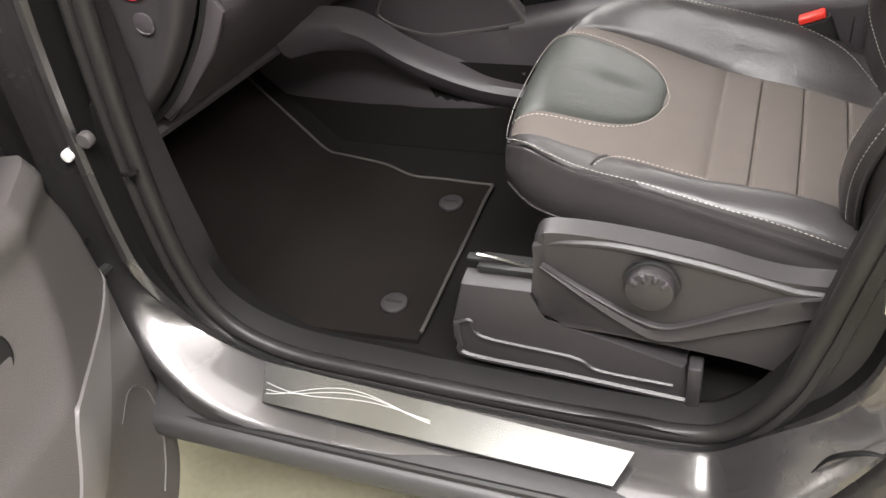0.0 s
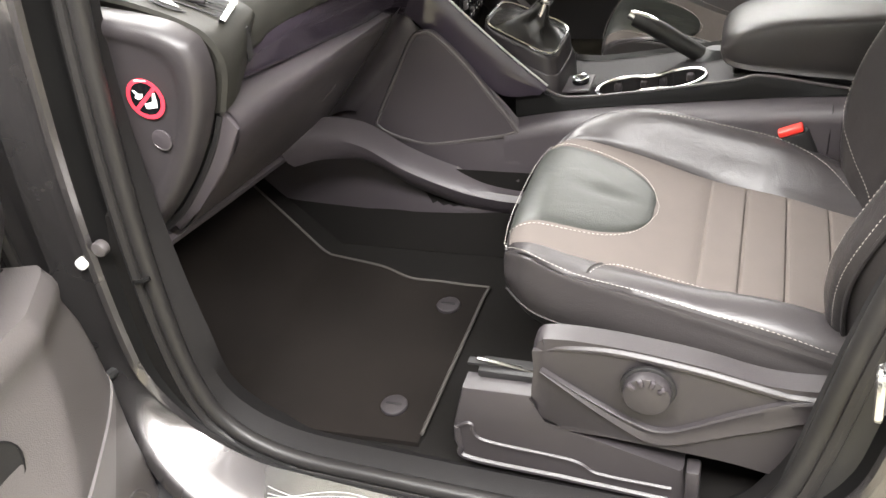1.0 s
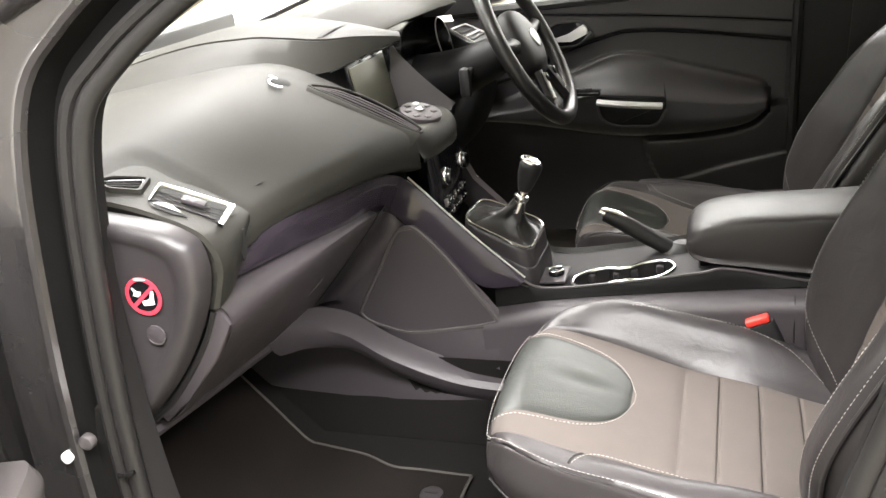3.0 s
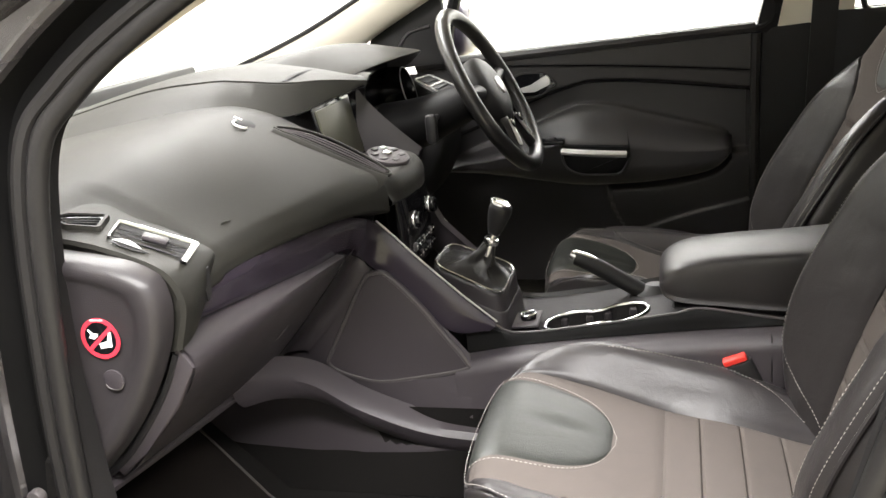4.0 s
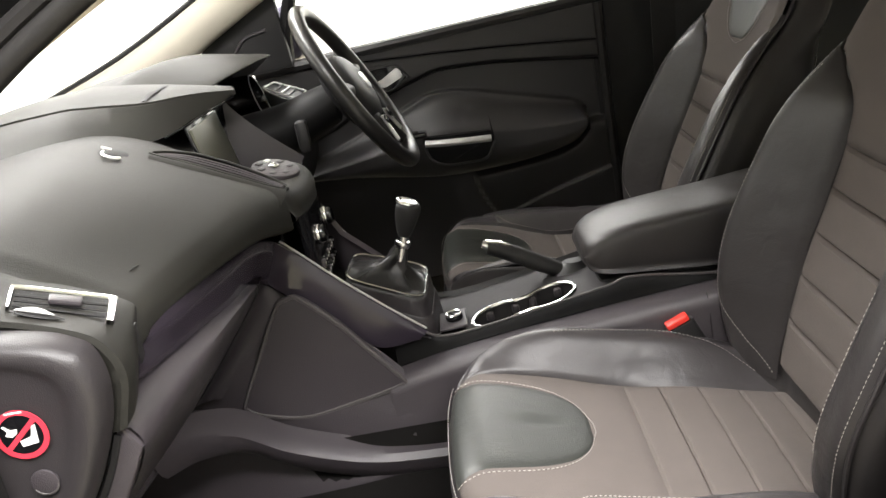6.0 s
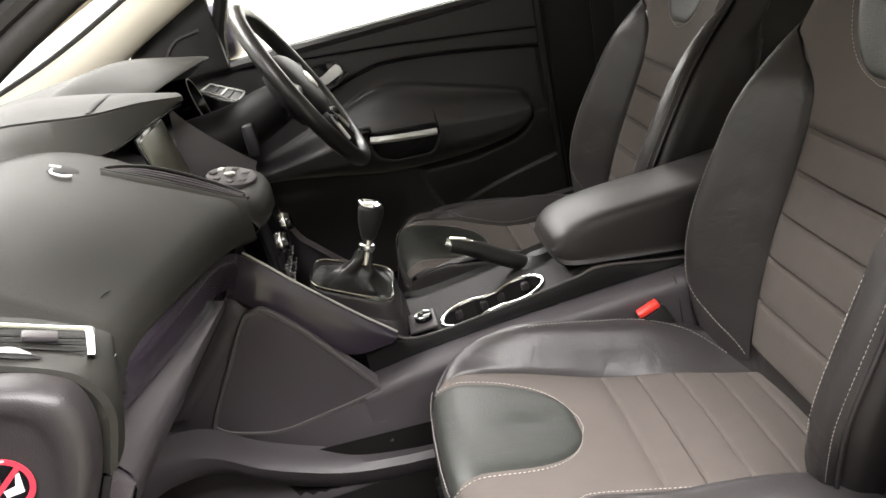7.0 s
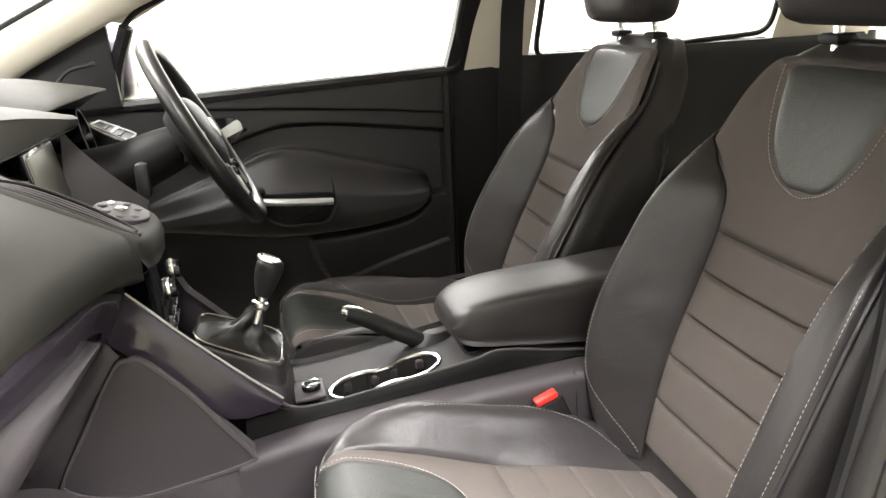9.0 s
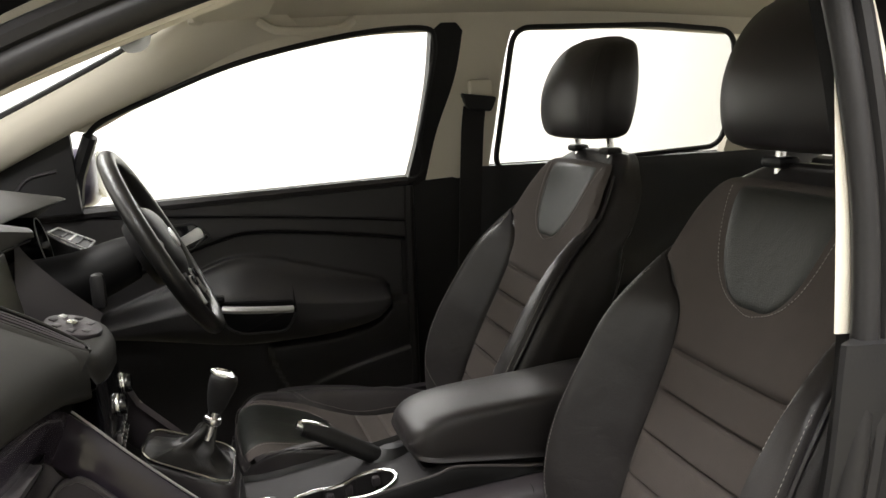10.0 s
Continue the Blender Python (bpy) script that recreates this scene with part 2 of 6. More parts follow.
def annulus(c, r0, r1, y, n=48):
    """A flat ring facing -y."""
    q = np.linspace(0, 2 * np.pi, n, endpoint=False)
    return skin([[V(c[0] + r * math.cos(a), yy, c[1] + r * math.sin(a)) for a in q] for r, yy in ((r0, y), (r0, y - 0.0008), (r1, y - 0.0008), (r1, y))], closed_v=True)


def part(name, bm, material, parent=None, label="", sharp=38):
    """Links a bmesh as one mesh object, under a thing or a part."""
    bmesh.ops.recalc_face_normals(bm, faces=bm.faces)
    me = bpy.data.meshes.new(name)
    bm.to_mesh(me)
    bm.free()
    me.materials.append(material)
    me.shade_smooth()
    me.set_sharp_from_angle(angle=radians(sharp))
    ob = new(name, me)
    if parent:
        ob.parent = parent
        ob.matrix_parent_inverse = parent.matrix_basis.inverted()
    return tagged(ob, label) if label else ob


def thing(name, at, label, category, group="", kind=""):
    e = new(name)
    e.matrix_basis = Matrix.Translation(at)
    return tagged(e, label, category, group, kind)


def setting(name, bm, material, label, category):
    return tagged(part(name, bm, material), label, category, kind="structure")


def stitches(points, n_ref, length=0.0036, gap=0.0024, r=0.00062, lift=0.0008):
    """A row of short thread stitches along a curve."""
    p = np.array(points)
    seg = np.linalg.norm(np.diff(p, axis=0), axis=1)
    cum = np.r_[0, np.cumsum(seg)]
    bm = bmesh.new()
    s = 0.0
    while s + length < cum[-1]:
        ends = [np.array([np.interp(q, cum, p[:, k]) for k in range(3)]) for q in (s, s + length)]
        d = ends[1] - ends[0]
        d /= np.linalg.norm(d) + 1e-9
        up = V(*n_ref)
        side = np.cross(d, up)
        side /= np.linalg.norm(side) + 1e-9
        up = np.cross(side, d)
        ring = []
        for e, k in ((ends[0], 0.6), ((ends[0] + ends[1]) / 2 + up * r * 0.6, 1.0), (ends[1], 0.6)):
            ring.append([bm.verts.new(e + up * lift + r * k * (np.cos(q) * side + np.sin(q) * up)) for q in np.arange(4) * np.pi / 2])
        for i in range(2):
            for j in range(4):
                bm.faces.new((ring[i][j], ring[i + 1][j], ring[i + 1][(j + 1) % 4], ring[i][(j + 1) % 4]))
        bm.faces.new(ring[0])
        bm.faces.new(ring[2][::-1])
        s += length + gap
    return bm


def patch(f, s0, s1, t0, t1, ns, nt, puff=0.004, edge=8.0, sink=0.004, base=0.0):
    """A padded panel over the surface f(s, t), swelling between sunk borders."""
    ss, tt = np.linspace(s0, s1, ns), np.linspace(t0, t1, nt)
    G = np.array([[f(s, t) for t in tt] for s in ss])
    du, dv = np.gradient(G, axis=0), np.gradient(G, axis=1)
    N = np.cross(du, dv)
    N /= np.linalg.norm(N, axis=2, keepdims=True) + 1e-12
    if N[ns // 2, nt // 2] @ V(-0.5, 0, 1) < 0:
        N = -N
    a, b = np.abs(np.linspace(-1, 1, ns)), np.abs(np.linspace(-1, 1, nt))
    h = (1 - a[:, None] ** edge) * (1 - b[None, :] ** edge)
    G = G + N * (base + h[..., None] * (puff + sink) - sink)
    return skin(G)
# ---- the bay ----
def slab(name, lo, hi, material, label, category):
    c = [(a + b) / 2 for a, b in zip(lo, hi)]
    s = [b - a for a, b in zip(lo, hi)]
    return setting(name, block(c, s, 0), material, label, category)


slab("floor", (-6, -5, -0.2), (6, 5, 0), CONCRETE, "stained yellowish concrete floor of the bay", "floor")
slab("wall_west", (-6.2, -5.2, -0.2), (-6, 5.2, 3.4), WALLW, "plain white painted bay wall", "wall")
slab("wall_east", (6, -5.2, -0.2), (6.2, 5.2, 3.4), WALLW, "plain white painted bay wall", "wall")
slab("wall_north", (-6, 5, -0.2), (6, 5.2, 3.4), WALLW, "plain white painted bay wall", "wall")
# Assumed wall out of view; its grey keeps bounce light low.
slab("wall_south", (-6, -5.2, -0.2), (6, -5, 3.4), BAYGREY, "unseen bay wall, grey to hold down bounce light", "wall")
slab("ceiling", (-6.2, -5.2, 3.2), (6.2, 5.2, 3.4), WALLW, "plain white bay ceiling", "ceiling")

# ---- car body: near side door opening ----
LOOP = [(0.27, 0.430, -0.69), (0.10, 0.430, -0.69), (-0.10, 0.438, -0.69), (-0.25, 0.450, -0.69), (-0.335, 0.495, -0.69), (-0.368, 0.58, -0.69), (-0.374, 0.74, -0.69),
        (-0.362, 0.95, -0.685), (-0.338, 1.16, -0.67), (-0.285, 1.235, -0.655), (-0.16, 1.315, -0.635), (0.0, 1.385, -0.615), (0.2, 1.44, -0.605), (0.40, 1.462, -0.60),
        (0.485, 1.435, -0.61), (0.512, 1.36, -0.62), (0.517, 1.19, -0.655), (0.49, 1.0, -0.685), (0.437, 0.80, -0.695), (0.402, 0.61, -0.69), (0.380, 0.53, -0.69), (0.335, 0.455, -0.69)]
NLOOP = 150
loop = cat(LOOP, NLOOP, True)
centre2 = V(0.07, 0.9)


def ring(profile_pillar, profile_sill, taper=False):
    """A band round the door opening: (out, dy) steps, one list for the pillars and one for the sill."""
    rows = []
    for i in range(NLOOP):
        x, z, y = loop[i]
        t = loop[(i + 1) % NLOOP] - loop[i - 1]
        n = V(t[1], -t[0])
        n /= np.linalg.norm(n)
        if n @ (V(x, z) - centre2) < 0:
            n = -n
        tuck = float(np.clip((0.98 - z) / 0.35, 0, 1)) * (x < 0) if taper else 1.0
        w = float(np.clip((0.62 - z) / 0.17, 0, 1))
        w = w * w * (3 - 2 * w)
        row = []
        for (o1, d1), (o2, d2) in zip(profile_pillar, profile_sill):
            o, d = o1 * (1 - w) + o2 * w, d1 * (1 - w) + d2 * w
            if taper:
                o = (o + 0.004) * max(tuck, w) - 0.001
            row.append((x + n[0] * o, y + d, z + n[1] * o))
        rows.append(row)
    return skin(np.array(rows), closed_u=True)


body = thing("car_body", (0, 0, 0), "dark grey metallic car body shell round an open front door", "car body", kind="structure")
# The channel's deep shade is put into its near-black colour.
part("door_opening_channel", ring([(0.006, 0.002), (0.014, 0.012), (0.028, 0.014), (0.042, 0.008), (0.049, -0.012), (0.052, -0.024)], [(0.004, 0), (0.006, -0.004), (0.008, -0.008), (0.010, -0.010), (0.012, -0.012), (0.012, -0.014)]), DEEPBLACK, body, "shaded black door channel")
part("door_opening_frame", ring([(0.051, -0.022), (0.054, -0.029), (0.060, -0.032), (0.066, -0.030), (0.080, -0.032), (0.095, -0.036), (0.105, -0.040), (0.112, -0.042), (0.115, -0.034), (0.115, -0.02)],
     [(0.011, -0.013), (0.006, -0.020), (-0.002, -0.028), (-0.001, -0.034), (0.009, -0.070), (0.016, -0.106), (0.020, -0.112), (0.024, -0.116), (0.042, -0.118), (0.055, -0.090)]), PAINT, body, "dark grey metallic painted door frame")
rows = []
for i in range(NLOOP):
    x, z, y = loop[i]
    if x > 0.30 and 0.44 < z < 1.12:
        t = loop[(i + 1) % NLOOP] - loop[i - 1]
        n = V(t[1], -t[0]) / np.linalg.norm(t[:2])
        if n @ (V(x, z) - centre2) < 0:
            n = -n
        n = n * 0.35 + V(0.65, 0)
        rows.append([V(x + n[0] * o, y + d, z + n[1] * o) for o, d in ((0.100, -0.036), (0.112, -0.046), (0.126, -0.068), (0.16, -0.084), (0.22, -0.092), (0.34, -0.094))])
rows.sort(key=lambda r: r[0][2])
part("middle_pillar_skin", skin(rows), PAINT, body, "dark painted skin of the middle pillar")
part("striker_plate", block((0.452, -0.741, 0.750), (0.024, 0.006, 0.062), 0.003), ROCKER, body, "steel striker plate")
part("striker_loop", tube([(0.440, -0.738, 0.772), (0.438, -0.757, 0.771), (0.441, -0.759, 0.730), (0.444, -0.738, 0.728)], 0.0045, 8, 30), CHROME, body, "bright door striker loop")
part("pillar_recess", tube([(0.412, -0.765, 0.500), (0.425, -0.770, 0.535), (0.450, -0.774, 0.556), (0.475, -0.778, 0.562)], [0.001, 0.0035, 0.0035, 0.001], 8, 30, squash=0.4), DEEPBLACK, body, "dark rear door latch slot")
seal = np.stack([loop[:, 0], loop[:, 2], loop[:, 1]], 1)
part("door_seal", tube(seal, 0.0115, 10, NLOOP, True), RUBBER, body, "black rubber door seal")
inner_seal = np.array([ (p[0] - (0.07 - p[0]) * 0.040, p[1] - 0.004, p[2] - (0.9 - p[2]) * 0.030) for p in seal])
part("door_seal_lip", tube(inner_seal, 0.0085, 8, NLOOP, True), RUBBER, body, "second lip of the door seal")
part("opening_trim", ring([(-0.004, 0.0), (-0.012, 0.006), (-0.027, 0.016), (-0.036, 0.032)], [(-0.006, 0.0), (-0.014, 0.010), (-0.017, 0.036), (0.012, 0.075)], True), TRIMDARK, body, "dark grained plastic trim inside the opening")
part("sill_gap_seal", tube([(x, -0.807 + 0.03 * max(0, x - 0.2), 0.418 - 0.014 * x - 0.03 * max(0, -0.25 - x)) for x in np.linspace(-0.36, 0.62, 14)], 0.006, 8, 60), RUBBER, body, "black rubber strip along the sill")
part("rocker_panel", loft([[(x, -0.800, 0.420 - dz), (x, -0.819, 0.415 - dz), (x, -0.824, 0.400 - dz), (x, -0.822, 0.384 - dz), (x, -0.808, 0.376 - dz), (x, -0.74, 0.374 - dz), (x, -0.74, 0.42 - dz)] for x, dz in ((-0.60, -0.012), (-0.335, -0.006), (0.0, 0.002), (0.35, 0.010), (0.7, 0.016))], 12, 32, smooth_u=True), ROCKER, body, "dark painted rocker face under the sill")
part("underbody", block((0.3, 0.0, 0.34), (2.6, 1.46, 0.07), 0.02), BLACK, body, "black underbody")
hp = []
for z in np.linspace(0.37, 1.12, 26):
    xi = interp([(0.37, -0.26), (0.42, -0.34), (0.46, -0.425), (0.52, -0.470), (0.60, -0.483), (0.74, -0.486), (0.95, -0.474), (1.12, -0.452)], z)
    hp.append([V(xi, -0.722, z), V(xi - 0.02, -0.722, z), V(xi - 0.05, -0.714, z), V(xi - 0.09, -0.712, z), V(-0.66, -0.70, z)])
part("hinge_pillar", skin(hp), PAINT, body, "dark painted hinge pillar")

part("seal_joint", tube([(-0.386, -0.706, 0.744), (-0.375, -0.708, 0.747), (-0.364, -0.703, 0.750)], 0.003, 6, 10), DEEPBLACK, body, "joint in the seal")
part("hinge_bolt", disc((-0.4385, -0.722, 0.778), (0, -1, 0), 0.0075, 0.012), STICKWHITE, body, "white plastic striker cap")
part("hinge_bolt", disc((-0.412, -0.712, 0.796), (0, -1, 0), 0.010, 0.012), PLASTIC_LIGHT, body)

# sill scuff plate with its engraved ribbon lines
sill = thing("sill_plate", (-0.02, -0.75, 0.44), "brushed steel sill scuff plate on the door sill", "sill plate")
plate = [(-0.265, -0.722, 0.4585), (0.230, -0.742, 0.4430), (0.212, -0.784, 0.4300), (-0.247, -0.774, 0.4415)]
bm = bmesh.new()
lo = [bm.verts.new(p) for p in plate]
hi = [bm.verts.new((p[0], p[1], p[2] + 0.003)) for p in plate]
bm.faces.new(hi), bm.faces.new(lo[::-1])
for i in range(4):
    bm.faces.new((lo[i], lo[(i + 1) % 4], hi[(i + 1) % 4], hi[i]))
part("plate", bm, STEEL, sill)


def on_plate(s, q, lift=0.0036):
    a = V(*plate[0]) * (1 - s) + V(*plate[1]) * s
    b = V(*plate[3]) * (1 - s) + V(*plate[2]) * s
    return a * (1 - q) + b * q + V(0, 0, lift)


for k in range(3):
    line = [on_plate(s, 0.45 + 0.24 * math.sin(11.5 * s + k * 0.55 + 0.6) * (1 - 0.8 * s) + 0.10 * (k - 1) * math.cos(9 * s)) for s in np.linspace(0.01, 0.5, 14)]
    part("engraved_line", tube(line, 0.0006, 4, 40, squash=0.4), SILVER, sill)

# ---- floor, tunnel and bulkhead ----
floor_rows = []
for x in (-1.0, -0.75, -0.62, -0.5, -0.40, -0.1, 0.3, 0.8, 1.6):
    z = 0.438 if x > -0.42 else 0.438 + (-0.42 - x) * 0.95
    floor_rows.append([(x, -0.70, z), (x, -0.4, z), (x, 0.0, z), (x, 0.4, z), (x, 0.74, z)])
setting("car_floor", skin(floor_rows), CARPET, "black carpeted car floor rising into the footwells", "car floor")
bpt = thing("wall_pillar_middle_near", (0.5, -0.66, 1.1), "near middle pillar with cream upper trim", "pillar", kind="structure")
part("upper_trim", loft([[(x + 0.010, -0.655 + dy, z), (x + 0.011, -0.645 + dy, z), (x + 0.05, -0.635 + dy, z), (x + 0.16, -0.63 + dy, z), (x + 0.16, -0.665 + dy, z)] for x, dy, z in ((0.494, -0.003, 1.096), (0.502, 0.010, 1.19), (0.512, 0.030, 1.30), (0.520, 0.046, 1.38), (0.522, 0.060, 1.45))], 14, 24), CREAM, bpt, "cream upper pillar trim")
part("lower_trim", loft([[(x, -0.69, z), (x + 0.002, -0.672, z), (x + 0.06, -0.655, z), (x + 0.2, -0.65, z), (x + 0.2, -0.70, z)] for x, z in ((0.375, 0.45), (0.395, 0.56), (0.430, 0.75), (0.476, 0.95), (0.490, 1.096))], 18, 24), BLACK, bpt, "black lower pillar trim")
rdp = thing("wall_rear_door_far", (1.1, 0.8, 0.8), "black far rear door trim", "door", kind="structure")
part("rear_door_panel", loft([[(0.69, 0.79, z), (0.9, 0.785 - d, z), (1.2, 0.785 - d, z), (1.62, 0.80, z), (1.62, 0.85, z), (0.69, 0.85, z)] for z, d in ((0.46, 0.02), (0.75, 0.03), (0.82, 0.06), (0.90, 0.02), (1.05, 0.0), (1.125, 0.0), (1.13, -0.02))], 24, 40), BLACK, rdp)
setting("side_wall_rear", block((1.08, -0.735, 0.75), (1.06, 0.04, 0.72), 0.01), PLASTIC, "plain dark trim behind the front door opening", "trim")
setting("kick_panel", loft([[(x, -0.675, 0.45), (x, -0.66, 0.6), (x, -0.66, 0.80), (x, -0.69, 0.80), (x, -0.70, 0.45)] for x in (-0.95, -0.6, -0.385)], 8, 16), CARPET, "dark plastic kick panel of the footwell", "trim")
setting("firewall", block((-1.0, 0.02, 0.78), (0.04, 1.5, 0.7), 0.01), BLACK, "black firewall under the dashboard", "wall")
setting("rear_wall", block((1.62, 0.0, 0.78), (0.05, 1.5, 0.66), 0.02), BLACK, "plain dark rear partition", "wall")

# ---- roof and pillars ----
rows = []
for x in np.linspace(-0.03, 1.65, 14):
    zz = 1.478 + 0.012 * math.sin((x + 0.03) / 1.68 * math.pi) - 0.03 * max(0, x - 0.9)
    rows.append([(x, y, zz + 0.062 * (1 - (abs(y) / 0.68) ** 2.2)) for y in np.linspace(-0.63, 0.70, 22)])
roof = thing("roof", (0.7, 0, 1.55), "cream fabric headlining under the car roof", "roof", kind="structure")
part("headlining", skin(rows), CREAM, roof)
out = []
for x in np.linspace(-0.10, 1.75, 10):
    out.append([(x, y, 1.535 + 0.062 * (1 - (abs(y) / 0.74) ** 2.2)) for y in np.linspace(-0.72, 0.78, 16)])
part("roof_skin", skin(out), PAINT, roof, "dark grey metallic roof skin")
part("header_trim", tube([(-0.04, -0.60, 1.485), (-0.05, -0.3, 1.525), (-0.055, 0.0, 1.535), (-0.05, 0.3, 1.525), (-0.04, 0.60, 1.485)], 0.022, 10, 30, squash=0.6), CREAM, roof)
part("side_rail_skin", tube([(-0.02, -0.70, 1.42), (0.3, -0.68, 1.50), (0.8, -0.68, 1.52), (1.6, -0.68, 1.50)], 0.05, 10, 24), PAINT, roof, "dark painted roof rail")
part("grab_rail", tube([(0.14, 0.655, 1.475), (0.18, 0.64, 1.455), (0.30, 0.64, 1.455), (0.34, 0.655, 1.475)], 0.010, 8, 20), CREAM, roof)

for side, name in ((-1, "wall_pillar_near"), (1, "wall_pillar_far")):
    p = thing(name, (-0.4, side * 0.66, 1.2), "cream trimmed windscreen pillar", "pillar", kind="structure")
    top, low = [], []
    if side > 0:
        top = [(-0.87, 0.705, 1.100), (-0.61, 0.695, 1.188), (-0.375, 0.680, 1.296), (-0.16, 0.670, 1.404), (-0.01, 0.660, 1.484), (0.15, 0.640, 1.53)]
        low = [(-0.80, 0.745, 1.03), (-0.55, 0.735, 1.115), (-0.40, 0.725, 1.192), (-0.17, 0.715, 1.303), (0.07, 0.71, 1.400), (0.25, 0.70, 1.445)]
    else:
        top = [(-0.66, -0.635, 1.06), (-0.47, -0.628, 1.150), (-0.337, -0.622, 1.222), (-0.224, -0.618, 1.279), (-0.14, -0.612, 1.318), (-0.02, -0.602, 1.366), (0.12, -0.592, 1.415)]
        low = [(-0.64, -0.675, 1.07), (-0.45, -0.660, 1.165), (-0.311, -0.652, 1.235), (-0.202, -0.646, 1.291), (-0.123, -0.640, 1.327), (-0.011, -0.630, 1.371), (0.12, -0.62, 1.42)]
    secs = []
    for a, b in zip(top, low):
        a, b = V(*a), V(*b)
        m = (a + b) / 2 + (V(0, -side * 0.018, 0) if side > 0 else V(0.002, 0, -0.001))
        o = V(0, 0.03, 0.01) if side > 0 else V(-0.03, 0.02, 0.055)
        sh = V(0, 0.014, 0) if side < 0 else V(0, 0, 0)
        secs.append([a + sh, m + sh, b + sh, b + o + sh, a + o + sh])
    part("pillar_trim", loft(secs, 30, 20), CREAM, p)
    if side > 0:
        part("glass_seal", tube([V(*q) + V(-0.004, -side * 0.012, 0.004) for q in top], 0.006, 6, 40), BLACK, p, "black windscreen seal")
    outer = [V(*a) * 0.4 + V(*b) * 0.6 + (V(0, 0.055, 0.012) if side > 0 else V(-0.05, -0.035, 0.090)) for a, b in zip(top, low)]
    part("pillar_skin", tube(outer, 0.035, 10, 30), PAINT, p, "dark painted outer pillar")

rvm = thing("rear_view_mirror", (-0.09, 0.0, 1.40), "dark interior rear view mirror under the header", "mirror")
part("mirror_shell", loft([[V(-0.095 + 0.02 * k, y, 1.425) + k * V(*o) for o in ((-0.022, 0, -0.038), (0.012, 0, -0.036), (0.018, 0, 0.0), (0.008, 0, 0.032), (-0.022, 0, 0.03))] for y, k in ((-0.115, 0.6), (-0.09, 0.95), (0.0, 1.0), (0.09, 0.95), (0.115, 0.6))], 20, 24), PLASTIC_LIGHT, rvm)
part("mirror_stem", tube([(-0.10, 0, 1.44), (-0.13, 0, 1.475), (-0.16, 0, 1.485)], 0.012, 8, 12), BLACK, rvm)
for yy in (0.36, -0.34):
    vis = thing("sun_visor", (0.06, yy, 1.49), "cream sun visor folded up against the headlining", "sun visor", group="sun visors")
    part("visor_blade", block((0.075, yy, 1.487), (0.15, 0.36, 0.018), 0.008, Euler((0.06 if yy < 0 else -0.06, -0.10, 0)).to_matrix().to_4x4()), CREAM, vis)
    part("visor_hinge", block((0.01, yy + math.copysign(0.17, yy), 1.470), (0.03, 0.05, 0.02), 0.006), CREAM, vis)

ws = thing("windscreen", (-0.5, 0, 1.1), "clear curved windscreen glass", "windscreen", kind="structure")
rows = [[(-0.93 - 0.05 * (1 - (y / 0.66) ** 2) + f * (0.91 + 0.0 * y), y * (1 - 0.08 * f), 1.095 + f * 0.40 + 0.05 * (1 - (y / 0.66) ** 2) * f) for y in np.linspace(-0.72, 0.72, 14)] for f in np.linspace(0, 1, 10)]
pane = part("pane", skin(rows), GLASS, ws)
pane.visible_shadow = False
part("frit_edge", tube([(-0.922 - 0.05 * (1 - (y / 0.66) ** 2), y, 1.099) for y in np.linspace(-0.66, 0.66, 12)], 0.004, 6, 40), BLACK, ws, "black lower edge of the glass")
part("wiper", tube([(-1.02, -0.5, 1.075), (-1.03, -0.1, 1.085), (-1.01, 0.35, 1.095)], 0.004, 6, 20), BLACK, ws, "black wiper arm")


# ---- driver side wall: window surround, door, rear door ----
def wall_point(x, z, inset=0.0):
    """The inside of the far flank: leans in above the belt line."""
    lean = max(0.0, z - 1.09)
    return V(x, 0.82 - inset - 0.36 * lean, z)


def belt(x):
    return 1.083 + 0.03 * (x + 0.3) / 0.8 + 0.02 * max(0, x - 0.6)


front_glass = [(-0.284, 1.082), (-0.252, 1.179), (-0.216, 1.268), (-0.101, 1.322), (0.105, 1.398), (0.339, 1.448), (0.500, 1.460), (0.533, 1.430), (0.528, 1.35), (0.510, 1.22), (0.484, 1.106), (0.1, 1.092)]
rear_glass = [(p[0], p[1]) for p in rounded([(0.708, 1.118), (0.716, 1.30), (0.722, 1.458), (1.10, 1.460), (1.315, 1.442), (1.356, 1.30), (1.352, 1.148), (1.03, 1.131)], 0.045)]
for nm, outline in (("window_front", front_glass), ("window_rear", rear_glass)):
    w = thing(nm, (outline[0][0], 0.8, 1.1), "clear side window in a black frame", "window", kind="structure")
    edge = [wall_point(*q) for q in outline]
    part("window_frame", tube(edge, 0.007, 8, 120, True), BLACK, w, "black rubber window channel")
    bm = bmesh.new()
    bm.faces.new([bm.verts.new(q + V(0, 0.012, 0)) for q in cat(edge, 60, True)])
    pn = part("pane", bm, GLASS, w)
    pn.visible_shadow = False


def strip(a, b, n=24, thick=0.03, y_out=1):
    """A plate between two edge lines on the flank, given in (x, z)."""
    A = cat([wall_point(*q) for q in a], n)
    B = cat([wall_point(*q) for q in b], n)
    secs = [[p, (p + q) / 2 - V(0, 0.006, 0), q, q + V(0, thick * y_out, 0), p + V(0, thick * y_out, 0)] for p, q in zip(A, B)]
    return skin(np.array(secs), closed_v=True, cap=True)


